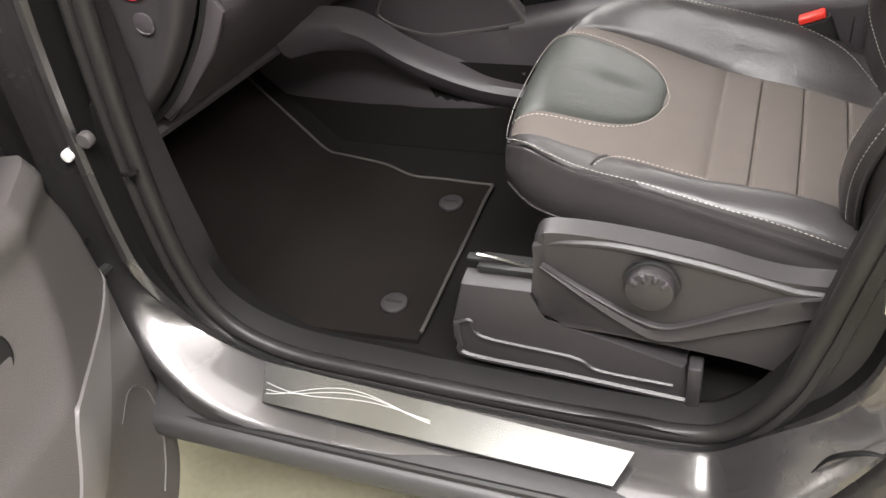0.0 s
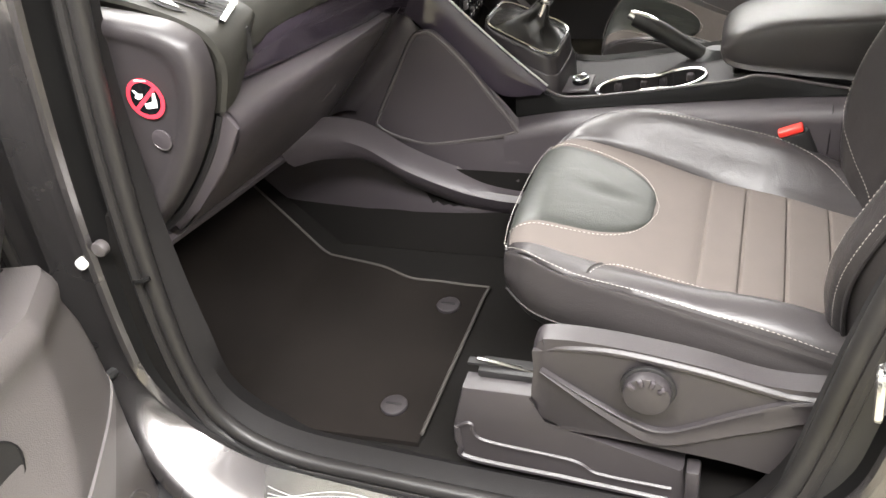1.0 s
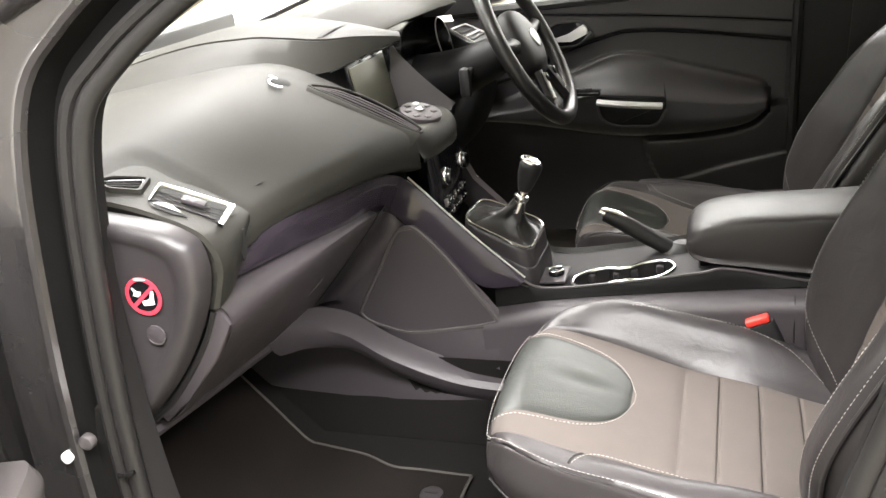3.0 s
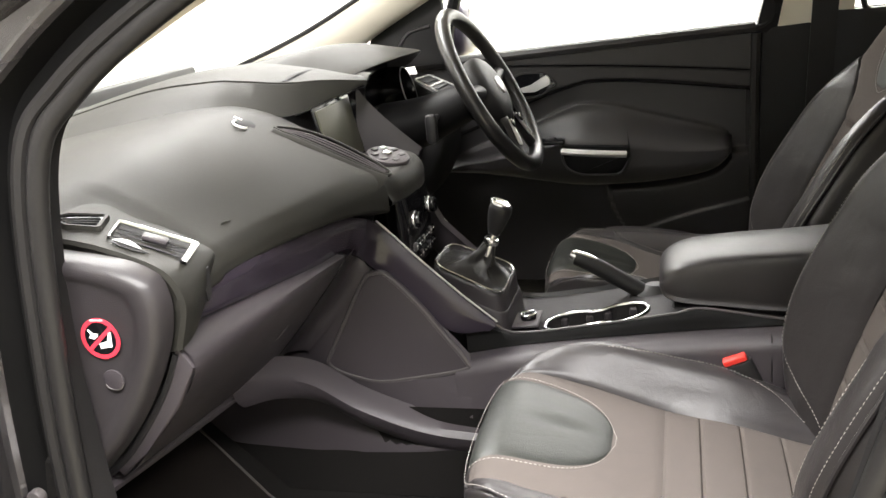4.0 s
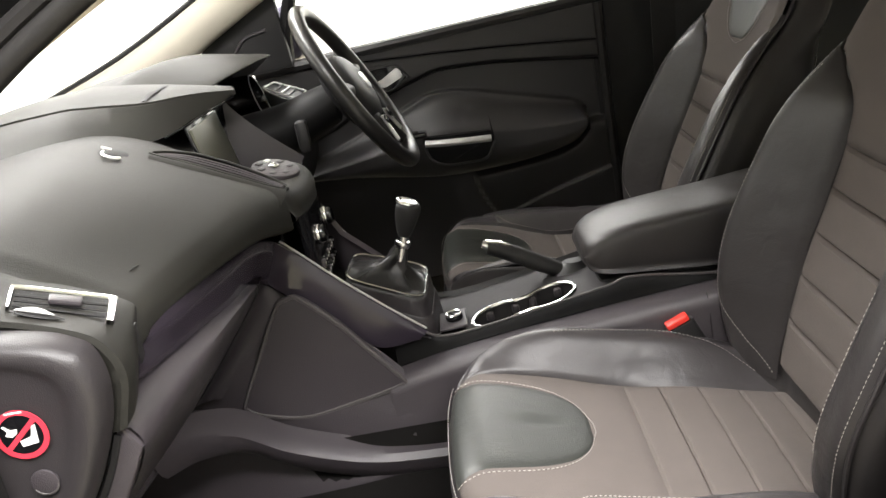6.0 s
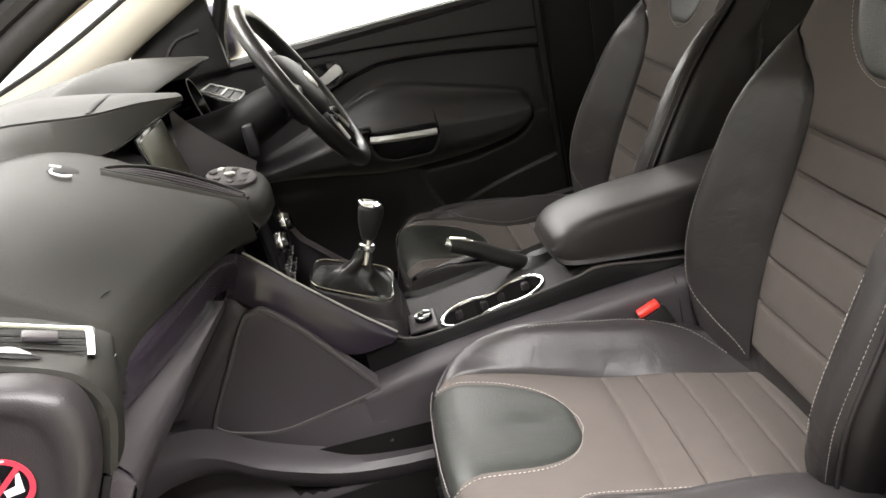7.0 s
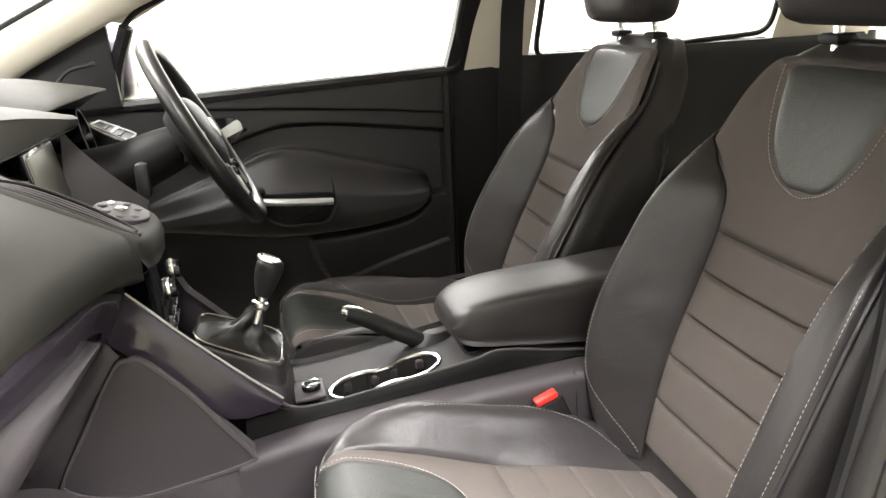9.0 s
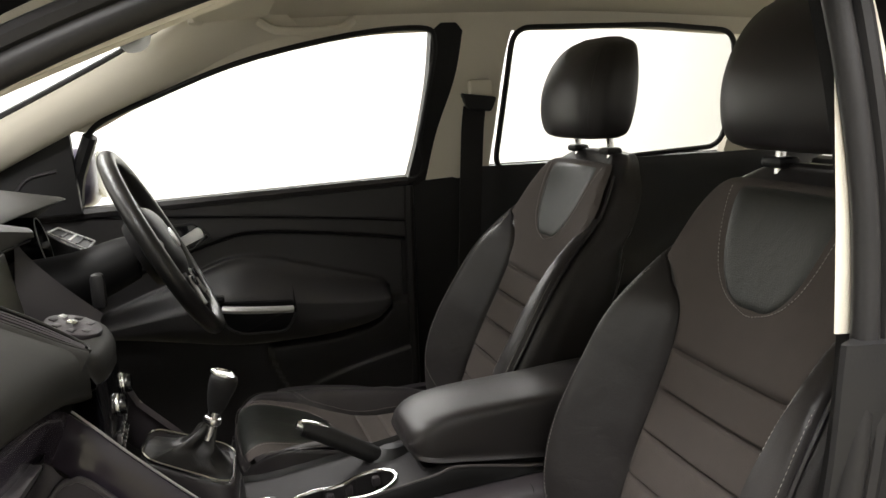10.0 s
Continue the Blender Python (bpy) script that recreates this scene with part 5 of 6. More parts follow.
i_rim = rounded([vent_at(0.045, 0.16), vent_at(0.915, 0.16), vent_at(0.915, 0.99), vent_at(0.045, 0.99)], 0.003)
path_o = [(0.005, 1.0), (0.0, 0.6), (0.0, 0.10), (0.012, 0.02), (0.04, 0.0), (0.5, 0.0), (0.96, 0.0), (0.988, 0.02), (1.0, 0.10), (1.0, 0.6), (1.0, 1.03)]
path_i = [(0.035, 1.0), (0.040, 0.6), (0.042, 0.22), (0.046, 0.18), (0.055, 0.16), (0.5, 0.16), (0.905, 0.16), (0.913, 0.18), (0.916, 0.22), (0.918, 0.6), (0.925, 1.0)]
part("vent_surround", skin([[vent_at(*a, -0.003), vent_at(*a, 0.0012), vent_at(a[0] * 0.8 + b[0] * 0.2, a[1] * 0.8 + b[1] * 0.2, 0.0024), vent_at(a[0] * 0.2 + b[0] * 0.8, a[1] * 0.2 + b[1] * 0.8, 0.0020), vent_at(*b, 0.0008), vent_at(*b, -0.005)] for a, b in zip(path_o, path_i)]), CHROME, pv, "satin chrome vent surround")
bm = bmesh.new()
bm.faces.new([bm.verts.new(p - vn * 0.0035) for p in i_rim])
part("vent_throat", bm, BLACK, pv)
for w in (0.36, 0.58, 0.80):
    part("slat", tube([vent_at(u, w, -0.0012) for u in (0.06, 0.5, 0.91)], 0.0024, 5, 12, squash=0.5), BLACK, pv)
frame_m = Matrix((edge_x, edge_y, vn)).transposed().to_4x4()
part("vent_slider", block(tuple(vent_at(0.52, 0.50, 0.003)), (0.030, 0.016, 0.006), 0.003, frame_m), PLASTIC, pv)
part("wheel_recess", tube([vent_at(0.30 + u, 1.12, 0.0) for u in np.linspace(-0.25, 0.25, 7)], [0.001, 0.005, 0.006, 0.005, 0.001], 8, 24, squash=0.4), BLACK, pv)
part("thumb_wheel", tube([vent_at(0.27 + u, 1.10, 0.001 + 0.003 * math.cos(u / 0.2 * 1.5)) for u in np.linspace(-0.18, 0.18, 9)], [0.0008, 0.003, 0.0038, 0.003, 0.0008], 8, 24, squash=0.7), SILVER, pv, "silver vent thumb wheel")
dv = [V(-0.397, -0.604, 1.091), V(-0.388, -0.582, 1.089), V(-0.358, -0.549, 1.076), V(-0.345, -0.590, 1.072), V(-0.375, -0.609, 1.082)]
dv = [p + V(0.0015, 0, 0.003) for p in dv]
d_rim = rounded(dv, 0.005)
dc = sum(dv) / 5
part("demister_vent", skin([[p + V(0, 0, -0.006) for p in d_rim], [p + V(0, 0, 0.001) for p in d_rim], [p * 0.86 + dc * 0.14 + V(0, 0, 0.001) for p in d_rim], [p * 0.84 + dc * 0.16 + V(0, 0, -0.004) for p in d_rim]], closed_v=True), PAD, pv, "small triangular side demister")
bm = bmesh.new()
bm.faces.new([bm.verts.new(p * 0.86 + dc * 0.14 - V(0, 0, 0.0012)) for p in d_rim])
part("vent_throat", bm, GLOSSBLACK, pv)
for q in (0.3, 0.5, 0.7):
    a, b = dv[0] * (1 - q) + dv[4] * q, dv[2] * (1 - q) + dv[3] * q
    part("slat", tube([a * 0.88 + b * 0.12, a * 0.12 + b * 0.88], 0.0016, 5, 6), BLACK, pv)
sd = part("side_slot", prism([(0.0, 0.0), (0.012, 0.004), (0.010, -0.030), (0.001, -0.036)], (0.2, 1, 0), (0.0, 0, 1), (-0.2475, -0.556, 1.006), 0.0020, 0), BLACK, pv, "dark slot in the housing")


ep = cat([(-0.52, 1.085), (-0.397, 1.066), (-0.300, 1.050), (-0.262, 1.035), (-0.250, 1.021), (-0.2465, 0.994), (-0.2535, 0.960), (-0.266, 0.930), (-0.286, 0.893), (-0.313, 0.853), (-0.345, 0.815), (-0.385, 0.775)], 60)
rows = []
mid2 = V(-0.43, 0.94)
for k in (0.0, 0.008, 0.02, 0.045, 0.08, 0.12, 0.15, 0.17, 0.19, 0.21, 0.25, 0.35, 0.5, 0.7, 0.95):
    row = []
    for p in ep:
        q = p * (1 - k) + mid2 * k
        row.append(V(q[0], -0.650 + 0.030 * math.exp(-k / 0.022) - 0.004 * step(0.175 - k, 0.03), q[1]))
    rows.append(row)
end = part("end_panel", skin(rows), SATINDARK, dash, "dark end panel with a satin rim and a warning sticker")
sx, sy, sz, sr = -0.326, -0.6525, 0.966, 0.0245
part("sticker_ring", annulus((sx, sz), sr * 0.80, sr, sy), STICKRED, end, "red ring of the airbag warning")
bar = block((0, 0, 0), (0.042, 0.0010, 0.0046), 0)
bar.transform(Matrix.Translation((sx, sy - 0.0007, sz)) @ Euler((0, radians(-40), 0)).to_matrix().to_4x4())
part("sticker_bar", bar, STICKRED, end)
part("sticker_face", disc((sx, sy - 0.0001, sz), (0, 1, 0), sr * 0.8, 0.0008, 40, 0), GLOSSBLACK, end, "black centre of the sticker")
for pts in ([(-0.002, -0.012), (0.013, -0.010), (0.015, 0.008), (0.0115, 0.007), (0.008, -0.003), (-0.003, -0.006)], [(-0.014, 0.001), (-0.008, -0.001), (-0.003, 0.002), (-0.002, 0.006), (-0.008, 0.006), (-0.013, 0.011), (-0.015, 0.010), (-0.011, 0.005)]):
    part("sticker_shape", prism(pts, (1, 0, 0), (0, 0, 1), (sx, sy - 0.0005, sz), 0.0006, 0), STICKWHITE, end, "white pictogram shape")
part("sticker_text", block((sx, sy - 0.0008, sz + sr * 0.90), (0.016, 0.0006, 0.0018), 0), STICKWHITE, end)
part("finger_dimple", disc((-0.322, -0.6525, 0.915), (0, 1, 0), 0.013, 0.003, 28, 0.001), PLASTIC, end, "round thumb dimple")
part("dimple_rim", tube([(-0.322 + 0.012 * math.cos(q), -0.6532, 0.915 + 0.012 * math.sin(q)) for q in np.linspace(3.6, 6.1, 10)], 0.0014, 5, 24), PLASTIC_LIGHT, end)

# trim band, glovebox
top_b = [(-0.262, -0.530, 0.992), (-0.242, -0.42, 0.984), (-0.226, -0.28, 0.976), (-0.214, -0.20, 0.965), (-0.203, -0.145, 0.948), (-0.192, -0.114, 0.930), (-0.165, -0.101, 0.899), (-0.128, -0.099, 0.859), (-0.060, -0.095, 0.791), (-0.004, -0.089, 0.738)]
low_b = [(-0.266, -0.555, 0.946), (-0.248, -0.42, 0.930), (-0.232, -0.28, 0.911), (-0.229, -0.20, 0.898), (-0.226, -0.150, 0.885), (-0.216, -0.122, 0.866), (-0.195, -0.108, 0.836), (-0.160, -0.104, 0.797), (-0.085, -0.100, 0.728), (-0.020, -0.092, 0.724)]
A, B = cat(top_b, 80), cat(low_b, 80)
rows = []
for i, (a, b) in enumerate(zip(A, B)):
    t = A[min(i + 1, 79)] - A[max(i - 1, 0)]
    n = np.cross(b - a, t)
    n /= np.linalg.norm(n)
    n = n if n @ V(1, -1, 0) > 0 else -n
    rows.append([a - n * 0.012, a + n * 0.001, a * 0.94 + b * 0.06 + n * 0.004, a * 0.7 + b * 0.3 + n * 0.0065, a * 0.4 + b * 0.6 + n * 0.005, a * 0.1 + b * 0.9 + n * 0.003, b, b - n * 0.006, b - n * 0.03])
part("trim_band", skin([cat(r, 24) for r in rows]), PIANO, dash, "plum gloss trim band sweeping down the stack")


def glove(y):
    """Glovebox profile at y, top edge to foot."""
    f = (y + 0.635) / 0.435
    a = np.array([(-0.285, 0.952), (-0.262, 0.944), (-0.245, 0.913), (-0.274, 0.862), (-0.331, 0.800), (-0.371, 0.765), (-0.42, 0.765)])
    b = np.array([(-0.26, 0.915), (-0.223, 0.906), (-0.214, 0.896), (-0.272, 0.824), (-0.32, 0.768), (-0.384, 0.702), (-0.43, 0.70)])
    return a * (1 - f) + b * f


gb = part("glovebox", skin([[V(p[0], y, p[1]) for p in cat(glove(y), 26)] for y in np.linspace(-0.612, -0.205, 26)]), PLASTIC, dash, "dark plastic glovebox lid")
fl = glove(-0.612)
part("lid_end", prism([(p[0], p[1]) for p in fl[1:6]] + [(-0.383, 0.775), (-0.345, 0.806), (-0.288, 0.868), (-0.262, 0.925)], (1, 0, 0), (0, 0, 1), (0, -0.606, 0), 0.010, 0.004), PLASTIC, gb)
part("lid_gap", tube([(-0.262, -0.614, 0.930), (-0.282, -0.614, 0.890), (-0.312, -0.614, 0.846), (-0.355, -0.614, 0.795), (-0.395, -0.614, 0.762)], 0.005, 6, 30), BLACK, gb)
rows = []
for g in cat(glove(-0.205)[2:6], 20):
    a, c = V(g[0], -0.206, g[1]), V(g[0] - 0.004, -0.116, g[1])
    b = V(min(g[0] + 0.048, interp([(0.70, -0.10), (0.797, -0.162), (0.836, -0.198), (0.868, -0.220), (0.90, -0.228)], g[1])), -0.113 - 0.09 * (0.90 - g[1]), g[1])
    rows.append([a * (1 - f) ** 2 + c * 2 * f * (1 - f) + b * f * f for f in np.linspace(0, 1, 16)])
part("corner_fillet", skin(rows), PLASTIC, dash, "smooth dark corner beside the glovebox")
part("lid_gap", tube([V(g[0] + 0.001, -0.207, g[1]) for g in cat(glove(-0.205)[1:6], 20)], 0.0016, 5, 40), BLACK, gb)
# Not a working pull: pale sliver painting the highlight on the lid's rounded edge.
part("latch", tube([(-0.262, -0.290, 0.852), (-0.285, -0.318, 0.828), (-0.310, -0.34, 0.800)], [0.002, 0.008, 0.003], 8, 20), PLASTIC_LIGHT, gb, "pale sliver painting the highlight on the lid edge")
part("dash_underside", skin([[(-0.40, y, 0.76 - 0.06 * (y + 0.635) / 0.435), (-0.60, y, 0.80), (-0.95, y, 0.80)] for y in np.linspace(-0.66, -0.12, 6)]), BLACK, dash, "black underside of the dash")
part("glove_foot", tube([(-0.40, -0.66, 0.752), (-0.395, -0.5, 0.732), (-0.39, -0.35, 0.715), (-0.39, -0.24, 0.70)], 0.011, 8, 30), PLASTIC, dash)
for yv, nm in ((-0.16, "dash_back"),):
    part(nm, skin([[(-0.262, y, 0.985), (-0.275, y, 0.95), (-0.29, y, 0.90)] for y in np.linspace(-0.64, -0.1, 6)]), BLACK, dash)

# ---- steering column and wheel ----
sw = thing("steering_wheel", (-0.09, 0.40, 1.06), "black leather steering wheel with silver spoke trim", "steering wheel")
WC, WR = V(-0.082, 0.405, 1.060), 0.178
up_w = V(-0.150, 0.0, 0.290)
up_w /= np.linalg.norm(up_w)
ax = np.cross(V(0, 1, 0), up_w)  # towards the driver
if ax[0] < 0:
    ax = -ax


def on_wheel(r, q, d=0.0):
    return WC + r * (math.cos(q) * V(0, 1, 0) + math.sin(q) * up_w) + d * ax


part("rim", tube([on_wheel(WR, q) for q in np.linspace(0, 2 * math.pi, 36, endpoint=False)], 0.0160, 12, 90, True), RIMLEATHER, sw, "black leather rim")
part("hub", loft([[on_wheel(r * k, q, d) for q in np.linspace(0, 2 * math.pi, 12, endpoint=False)] for r, k, d in ((0.062, 1, -0.045), (0.078, 1, -0.02), (0.074, 1, 0.004), (0.05, 1, 0.018), (0.01, 1, 0.022))], 16, 30), BLACK, sw, "rounded airbag cover")
for q0 in (0.12, math.pi - 0.12, -math.pi / 2 - 0.45, -math.pi / 2 + 0.45):
    sp = part("spoke", loft([[on_wheel(r, q0 + s * w, d) for s, d in ((-1, -0.004), (0, 0.008), (1, -0.004), (0, -0.014))] for r, w in ((0.05, 0.40), (0.09, 0.19), (0.13, 0.10), (0.168, 0.09))], 14, 16), BLACK, sw)
    if q0 > -1:
        continue
    part("spoke_trim", loft([[on_wheel(r, q0 + s * w, d) for s, d in ((-1, 0.008), (0, 0.013), (1, 0.008), (0, 0.005))] for r, w in ((0.080, 0.08), (0.10, 0.07), (0.140, 0.045))], 10, 12), SILVER, sp, "silver spoke trim")
    part("spoke_button", disc(tuple(on_wheel(0.092, q0, 0.014)), tuple(ax), 0.010, 0.006), GLOSSBLACK, sp)
part("badge", disc(tuple(on_wheel(0.0, 0, 0.022)), tuple(ax), 0.020, 0.006), SILVER, sw, "plain oval badge")
# Near-black here and on the knee panel paints the shade under the dash.
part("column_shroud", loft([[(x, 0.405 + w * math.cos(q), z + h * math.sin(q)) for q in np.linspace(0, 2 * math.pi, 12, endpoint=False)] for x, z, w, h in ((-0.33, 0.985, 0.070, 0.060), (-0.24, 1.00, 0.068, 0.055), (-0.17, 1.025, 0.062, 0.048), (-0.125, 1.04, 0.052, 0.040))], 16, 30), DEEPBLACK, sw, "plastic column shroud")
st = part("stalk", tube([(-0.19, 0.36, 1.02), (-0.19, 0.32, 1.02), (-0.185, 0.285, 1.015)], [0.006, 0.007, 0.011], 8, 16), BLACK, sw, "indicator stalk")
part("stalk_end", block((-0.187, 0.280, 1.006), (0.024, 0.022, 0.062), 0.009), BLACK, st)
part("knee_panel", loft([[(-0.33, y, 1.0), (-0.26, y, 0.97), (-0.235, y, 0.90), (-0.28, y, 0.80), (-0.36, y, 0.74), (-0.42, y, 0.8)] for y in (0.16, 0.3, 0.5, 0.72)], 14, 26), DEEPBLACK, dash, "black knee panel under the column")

# ---- centre console ----
con = thing("centre_console", (0.1, 0, 0.5), "dark centre console with gloss side panel", "console")


def rim_z(x):
    return interp([(-0.20, 0.936), (-0.128, 0.857), (-0.06, 0.788), (-0.012, 0.735), (0.02, 0.719), (0.14, 0.731), (0.29, 0.755), (0.322, 0.763), (0.45, 0.745), (0.62, 0.735)], x)


def ledge(x):
    return interp([(-0.10, 0.668), (-0.049, 0.677), (0.047, 0.694), (0.228, 0.713), (0.42, 0.728), (0.62, 0.735)], x)


rows = []
for x in np.linspace(-0.06, 0.60, 60):
    zt, zl = rim_z(x), min(ledge(x), rim_z(x) - 0.012)
    rows.append([(x, -0.066, zt - 0.012), (x, -0.074, zt - 0.004), (x, -0.080, zt - 0.001), (x, -0.085, zt - 0.006), (x, -0.087, (zt + zl) / 2), (x, -0.090, zl + 0.008)])
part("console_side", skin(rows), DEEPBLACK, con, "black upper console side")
rows = []
for x in np.linspace(-0.075, 0.60, 60):
    zl = min(ledge(x), rim_z(x) - 0.012)
    rows.append([(x, -0.088, zl + 0.006), (x, -0.108, zl + 0.003), (x, -0.119, zl), (x, -0.126, zl - 0.007), (x, -0.129, zl - 0.02), (x, -0.131, 0.60), (x, -0.138, 0.555)])
part("console_body", skin(rows), PLASTIC, con, "dark satin console side with raised ledge")
# Paler tube paints the highlight that runs along the deck edge.
part("rim_highlight", tube([(x, -0.0805, rim_z(x) - 0.0005) for x in np.linspace(-0.02, 0.46, 24)], 0.0022, 6, 70), PLASTIC_LIGHT, con, "console deck edge, paler to paint its highlight")
part("ledge_joint", tube([(0.428, -0.100, ledge(0.428) + 0.003), (0.428, -0.124, ledge(0.428) - 0.006), (0.428, -0.131, 0.66)], 0.0012, 5, 16), BLACK, con)


def cup_half(x):
    """Half width of the twin cup opening at x."""
    u = (x - 0.155) / 0.087
    if abs(u) >= 1:
        return 0.0
    lobes = max(math.sqrt(max(0, 1 - ((abs(u) - 0.50) / 0.50) ** 2)), 0.72 if abs(u) < 0.5 else 0)
    return 0.037 * lobes


CUPY = lambda x: -0.026 + 0.10 * (x - 0.155)
rows = []
for x in np.linspace(-0.06, 0.60, 190):
    row = []
    for y in np.linspace(-0.0665, 0.101, 60):
        z = rim_z(x) - 0.0118
        if abs(y - CUPY(x)) < cup_half(x) - 0.003:
            z -= 0.055
        row.append((x, y, z))
    rows.append(row)
part("console_deck", skin(rows), DECK, con, "dark console deck with cup wells")
rows = []
for x in np.linspace(-0.06, 0.60, 20):
    zt = rim_z(x)
    rows.append([(x, 0.10, zt - 0.012), (x, 0.106, zt - 0.004), (x, 0.112, zt - 0.01), (x, 0.125, zt - 0.08), (x, 0.14, 0.45)])
part("console_far_side", skin(rows), BLACK, con)
# lower side with speaker-shaped panel
low_line = [(-0.44, -0.115, 0.70), (-0.40, -0.115, 0.665), (-0.33, -0.116, 0.63), (-0.232, -0.12, 0.585), (-0.137, -0.128, 0.553), (-0.05, -0.133, 0.548)]
up_line = [(-0.36, -0.100, 0.86), (-0.30, -0.100, 0.875), (-0.25, -0.100, 0.872), (-0.16, -0.102, 0.800), (-0.09, -0.106, 0.735), (-0.05, -0.112, 0.690)]
A, B = cat(up_line, 30), cat(low_line, 30)
part("stack_flank", skin([[a, a * 0.75 + b * 0.25 + V(0, -0.004, 0), (a + b) / 2 + V(0, -0.008, 0), a * 0.25 + b * 0.75 + V(0, -0.010, 0), b] for a, b in zip(A, B)]), PLASTIC, con, "dark plastic lower stack side")
part("bright_edge", tube([(-0.190, -0.106, 0.930), (-0.165, -0.101, 0.902), (-0.128, -0.099, 0.862), (-0.060, -0.095, 0.794), (-0.004, -0.089, 0.741)], 0.0018, 5, 40), SILVER, con, "thin bright edge strip")
spk = [(-0.200, 0.843), (-0.180, 0.840), (-0.133, 0.790), (-0.09, 0.730), (-0.055, 0.680), (-0.060, 0.668), (-0.131, 0.653), (-0.213, 0.642), (-0.275, 0.655), (-0.303, 0.672), (-0.300, 0.690), (-0.260, 0.760), (-0.218, 0.832)]
part("knee_pad", prism(spk, (1, 0, 0), (0, 0, 1), (0, -0.106, 0), 0.018, 0.004, 70), PLASTIC, con, "matt triangular knee pad")
part("knee_pad_rim", tube([(p[0], -0.1225, p[1]) for p in spk], 0.0042, 6, 90, True), PLASTIC_LIGHT, con)
rib = [(-0.375, -0.33, 0.738), (-0.345, -0.27, 0.722), (-0.30, -0.21, 0.685), (-0.235, -0.175, 0.620), (-0.137, -0.155, 0.570), (-0.04, -0.148, 0.553), (0.10, -0.146, 0.55), (0.3, -0.146, 0.55)]
R1 = cat(rib, 40)
part("sweep_rail", skin([[V(p[0], min(-0.112, p[1] + 0.03), p[2] + 0.022), p + V(0, 0.014, 0.014), p + V(0, -0.004, 0.010), p + V(0, -0.012, 0.0), p + V(0, -0.006, -0.016), p + V(0, 0.004, -0.035), p + V(0, 0.02, -0.05)] for p in R1]), PLASTIC, con, "sweeping lower trim into the footwell")
rows = []
for x in np.linspace(-0.66, 0.10, 40):
    zt = interp([(-0.66, 0.70), (-0.45, 0.69), (-0.36, 0.675), (-0.30, 0.655), (-0.235, 0.602), (-0.137, 0.556), (-0.05, 0.545), (0.10, 0.542)], x)
    zb = interp([(-0.66, 0.560), (-0.52, 0.521), (-0.40, 0.506), (-0.29, 0.500), (-0.18, 0.508), (-0.09, 0.520), (0.10, 0.526)], x)
    rows.append([(x, -0.128, zt + 0.01), (x, -0.134, zt), (x, -0.141, zt * 0.6 + zb * 0.4), (x, -0.148, zb + 0.012), (x, -0.147, zb + 0.004), (x, -0.140, zb), (x, -0.115, zb - 0.004)])
part("footwell_side", skin(rows), PLASTIC, con, "dark moulded footwell side panel")
part("tunnel", skin([[(x, -0.135, 0.60), (x, -0.15, 0.5), (x, -0.165, 0.44)] for x in np.linspace(-0.7, 0.62, 8)]), CARPET, con, "black carpeted tunnel side")
part("tunnel_front", skin([[(x, -0.09, 0.75), (x, -0.105, 0.60)] for x in np.linspace(-0.8, -0.3, 6)]), BLACK, con)

# climate panel and far stack edge
hv = part("climate_panel", loft([[(x - 0.02, -0.078, z), (x, -0.07, z), (x + 0.006, 0.0, z), (x, 0.068, z), (x - 0.02, 0.076, z), (x - 0.06, 0, z)] for x, z in ((-0.150, 0.955), (-0.146, 0.90), (-0.150, 0.84), (-0.155, 0.805))], 14, 30), GLOSSBLACK, con, "gloss black climate panel")
for yy, zz, r in ((-0.046, 0.912, 0.014), (0.050, 0.912, 0.014)):
    k = part("climate_knob", disc((-0.137, yy, zz), (1, 0, 0.05), r, 0.016, 28, 0.003), GLOSSBLACK, hv, "gloss rotary knob")
    part("knob_ring", disc((-0.141, yy, zz), (1, 0, 0.05), r + 0.002, 0.006, 28, 0.001), CHROME, k)
for i in range(8):
    for j in range(2):
        part("climate_button", block((-0.1425, -0.055 + 0.0155 * i, 0.866 - 0.022 * j), (0.006, 0.012, 0.014), 0.002), GLOSSBLACK if (i + j) % 3 else PLASTIC_LIGHT, hv)
        part("button_mark", block((-0.1393, -0.055 + 0.0155 * i, 0.867 - 0.022 * j), (0.0008, 0.005, 0.002), 0), STICKWHITE, hv)
part("stack_far_edge", skin([[(x, 0.070, z), (x + 0.006, 0.078, z + 0.004), (x - 0.01, 0.088, z - 0.006), (x - 0.05, 0.095, z - 0.10)] for x, z in ((-0.165, 0.945), (-0.128, 0.868), (-0.060, 0.800), (0.0, 0.735))]), PLASTIC, con)
part("bright_edge", tube([(-0.163, 0.078, 0.949), (-0.124, 0.080, 0.872), (-0.058, 0.082, 0.803), (0.0, 0.086, 0.739)], 0.0016, 5, 30), SILVER, con)
part("stack_floor", skin([[(x, -0.090, z), (x, 0.0, z - 0.004), (x, 0.085, z)] for x, z in ((-0.165, 0.83), (-0.14, 0.80), (-0.07, 0.752), (0.0, 0.722))]), BLACK, con)

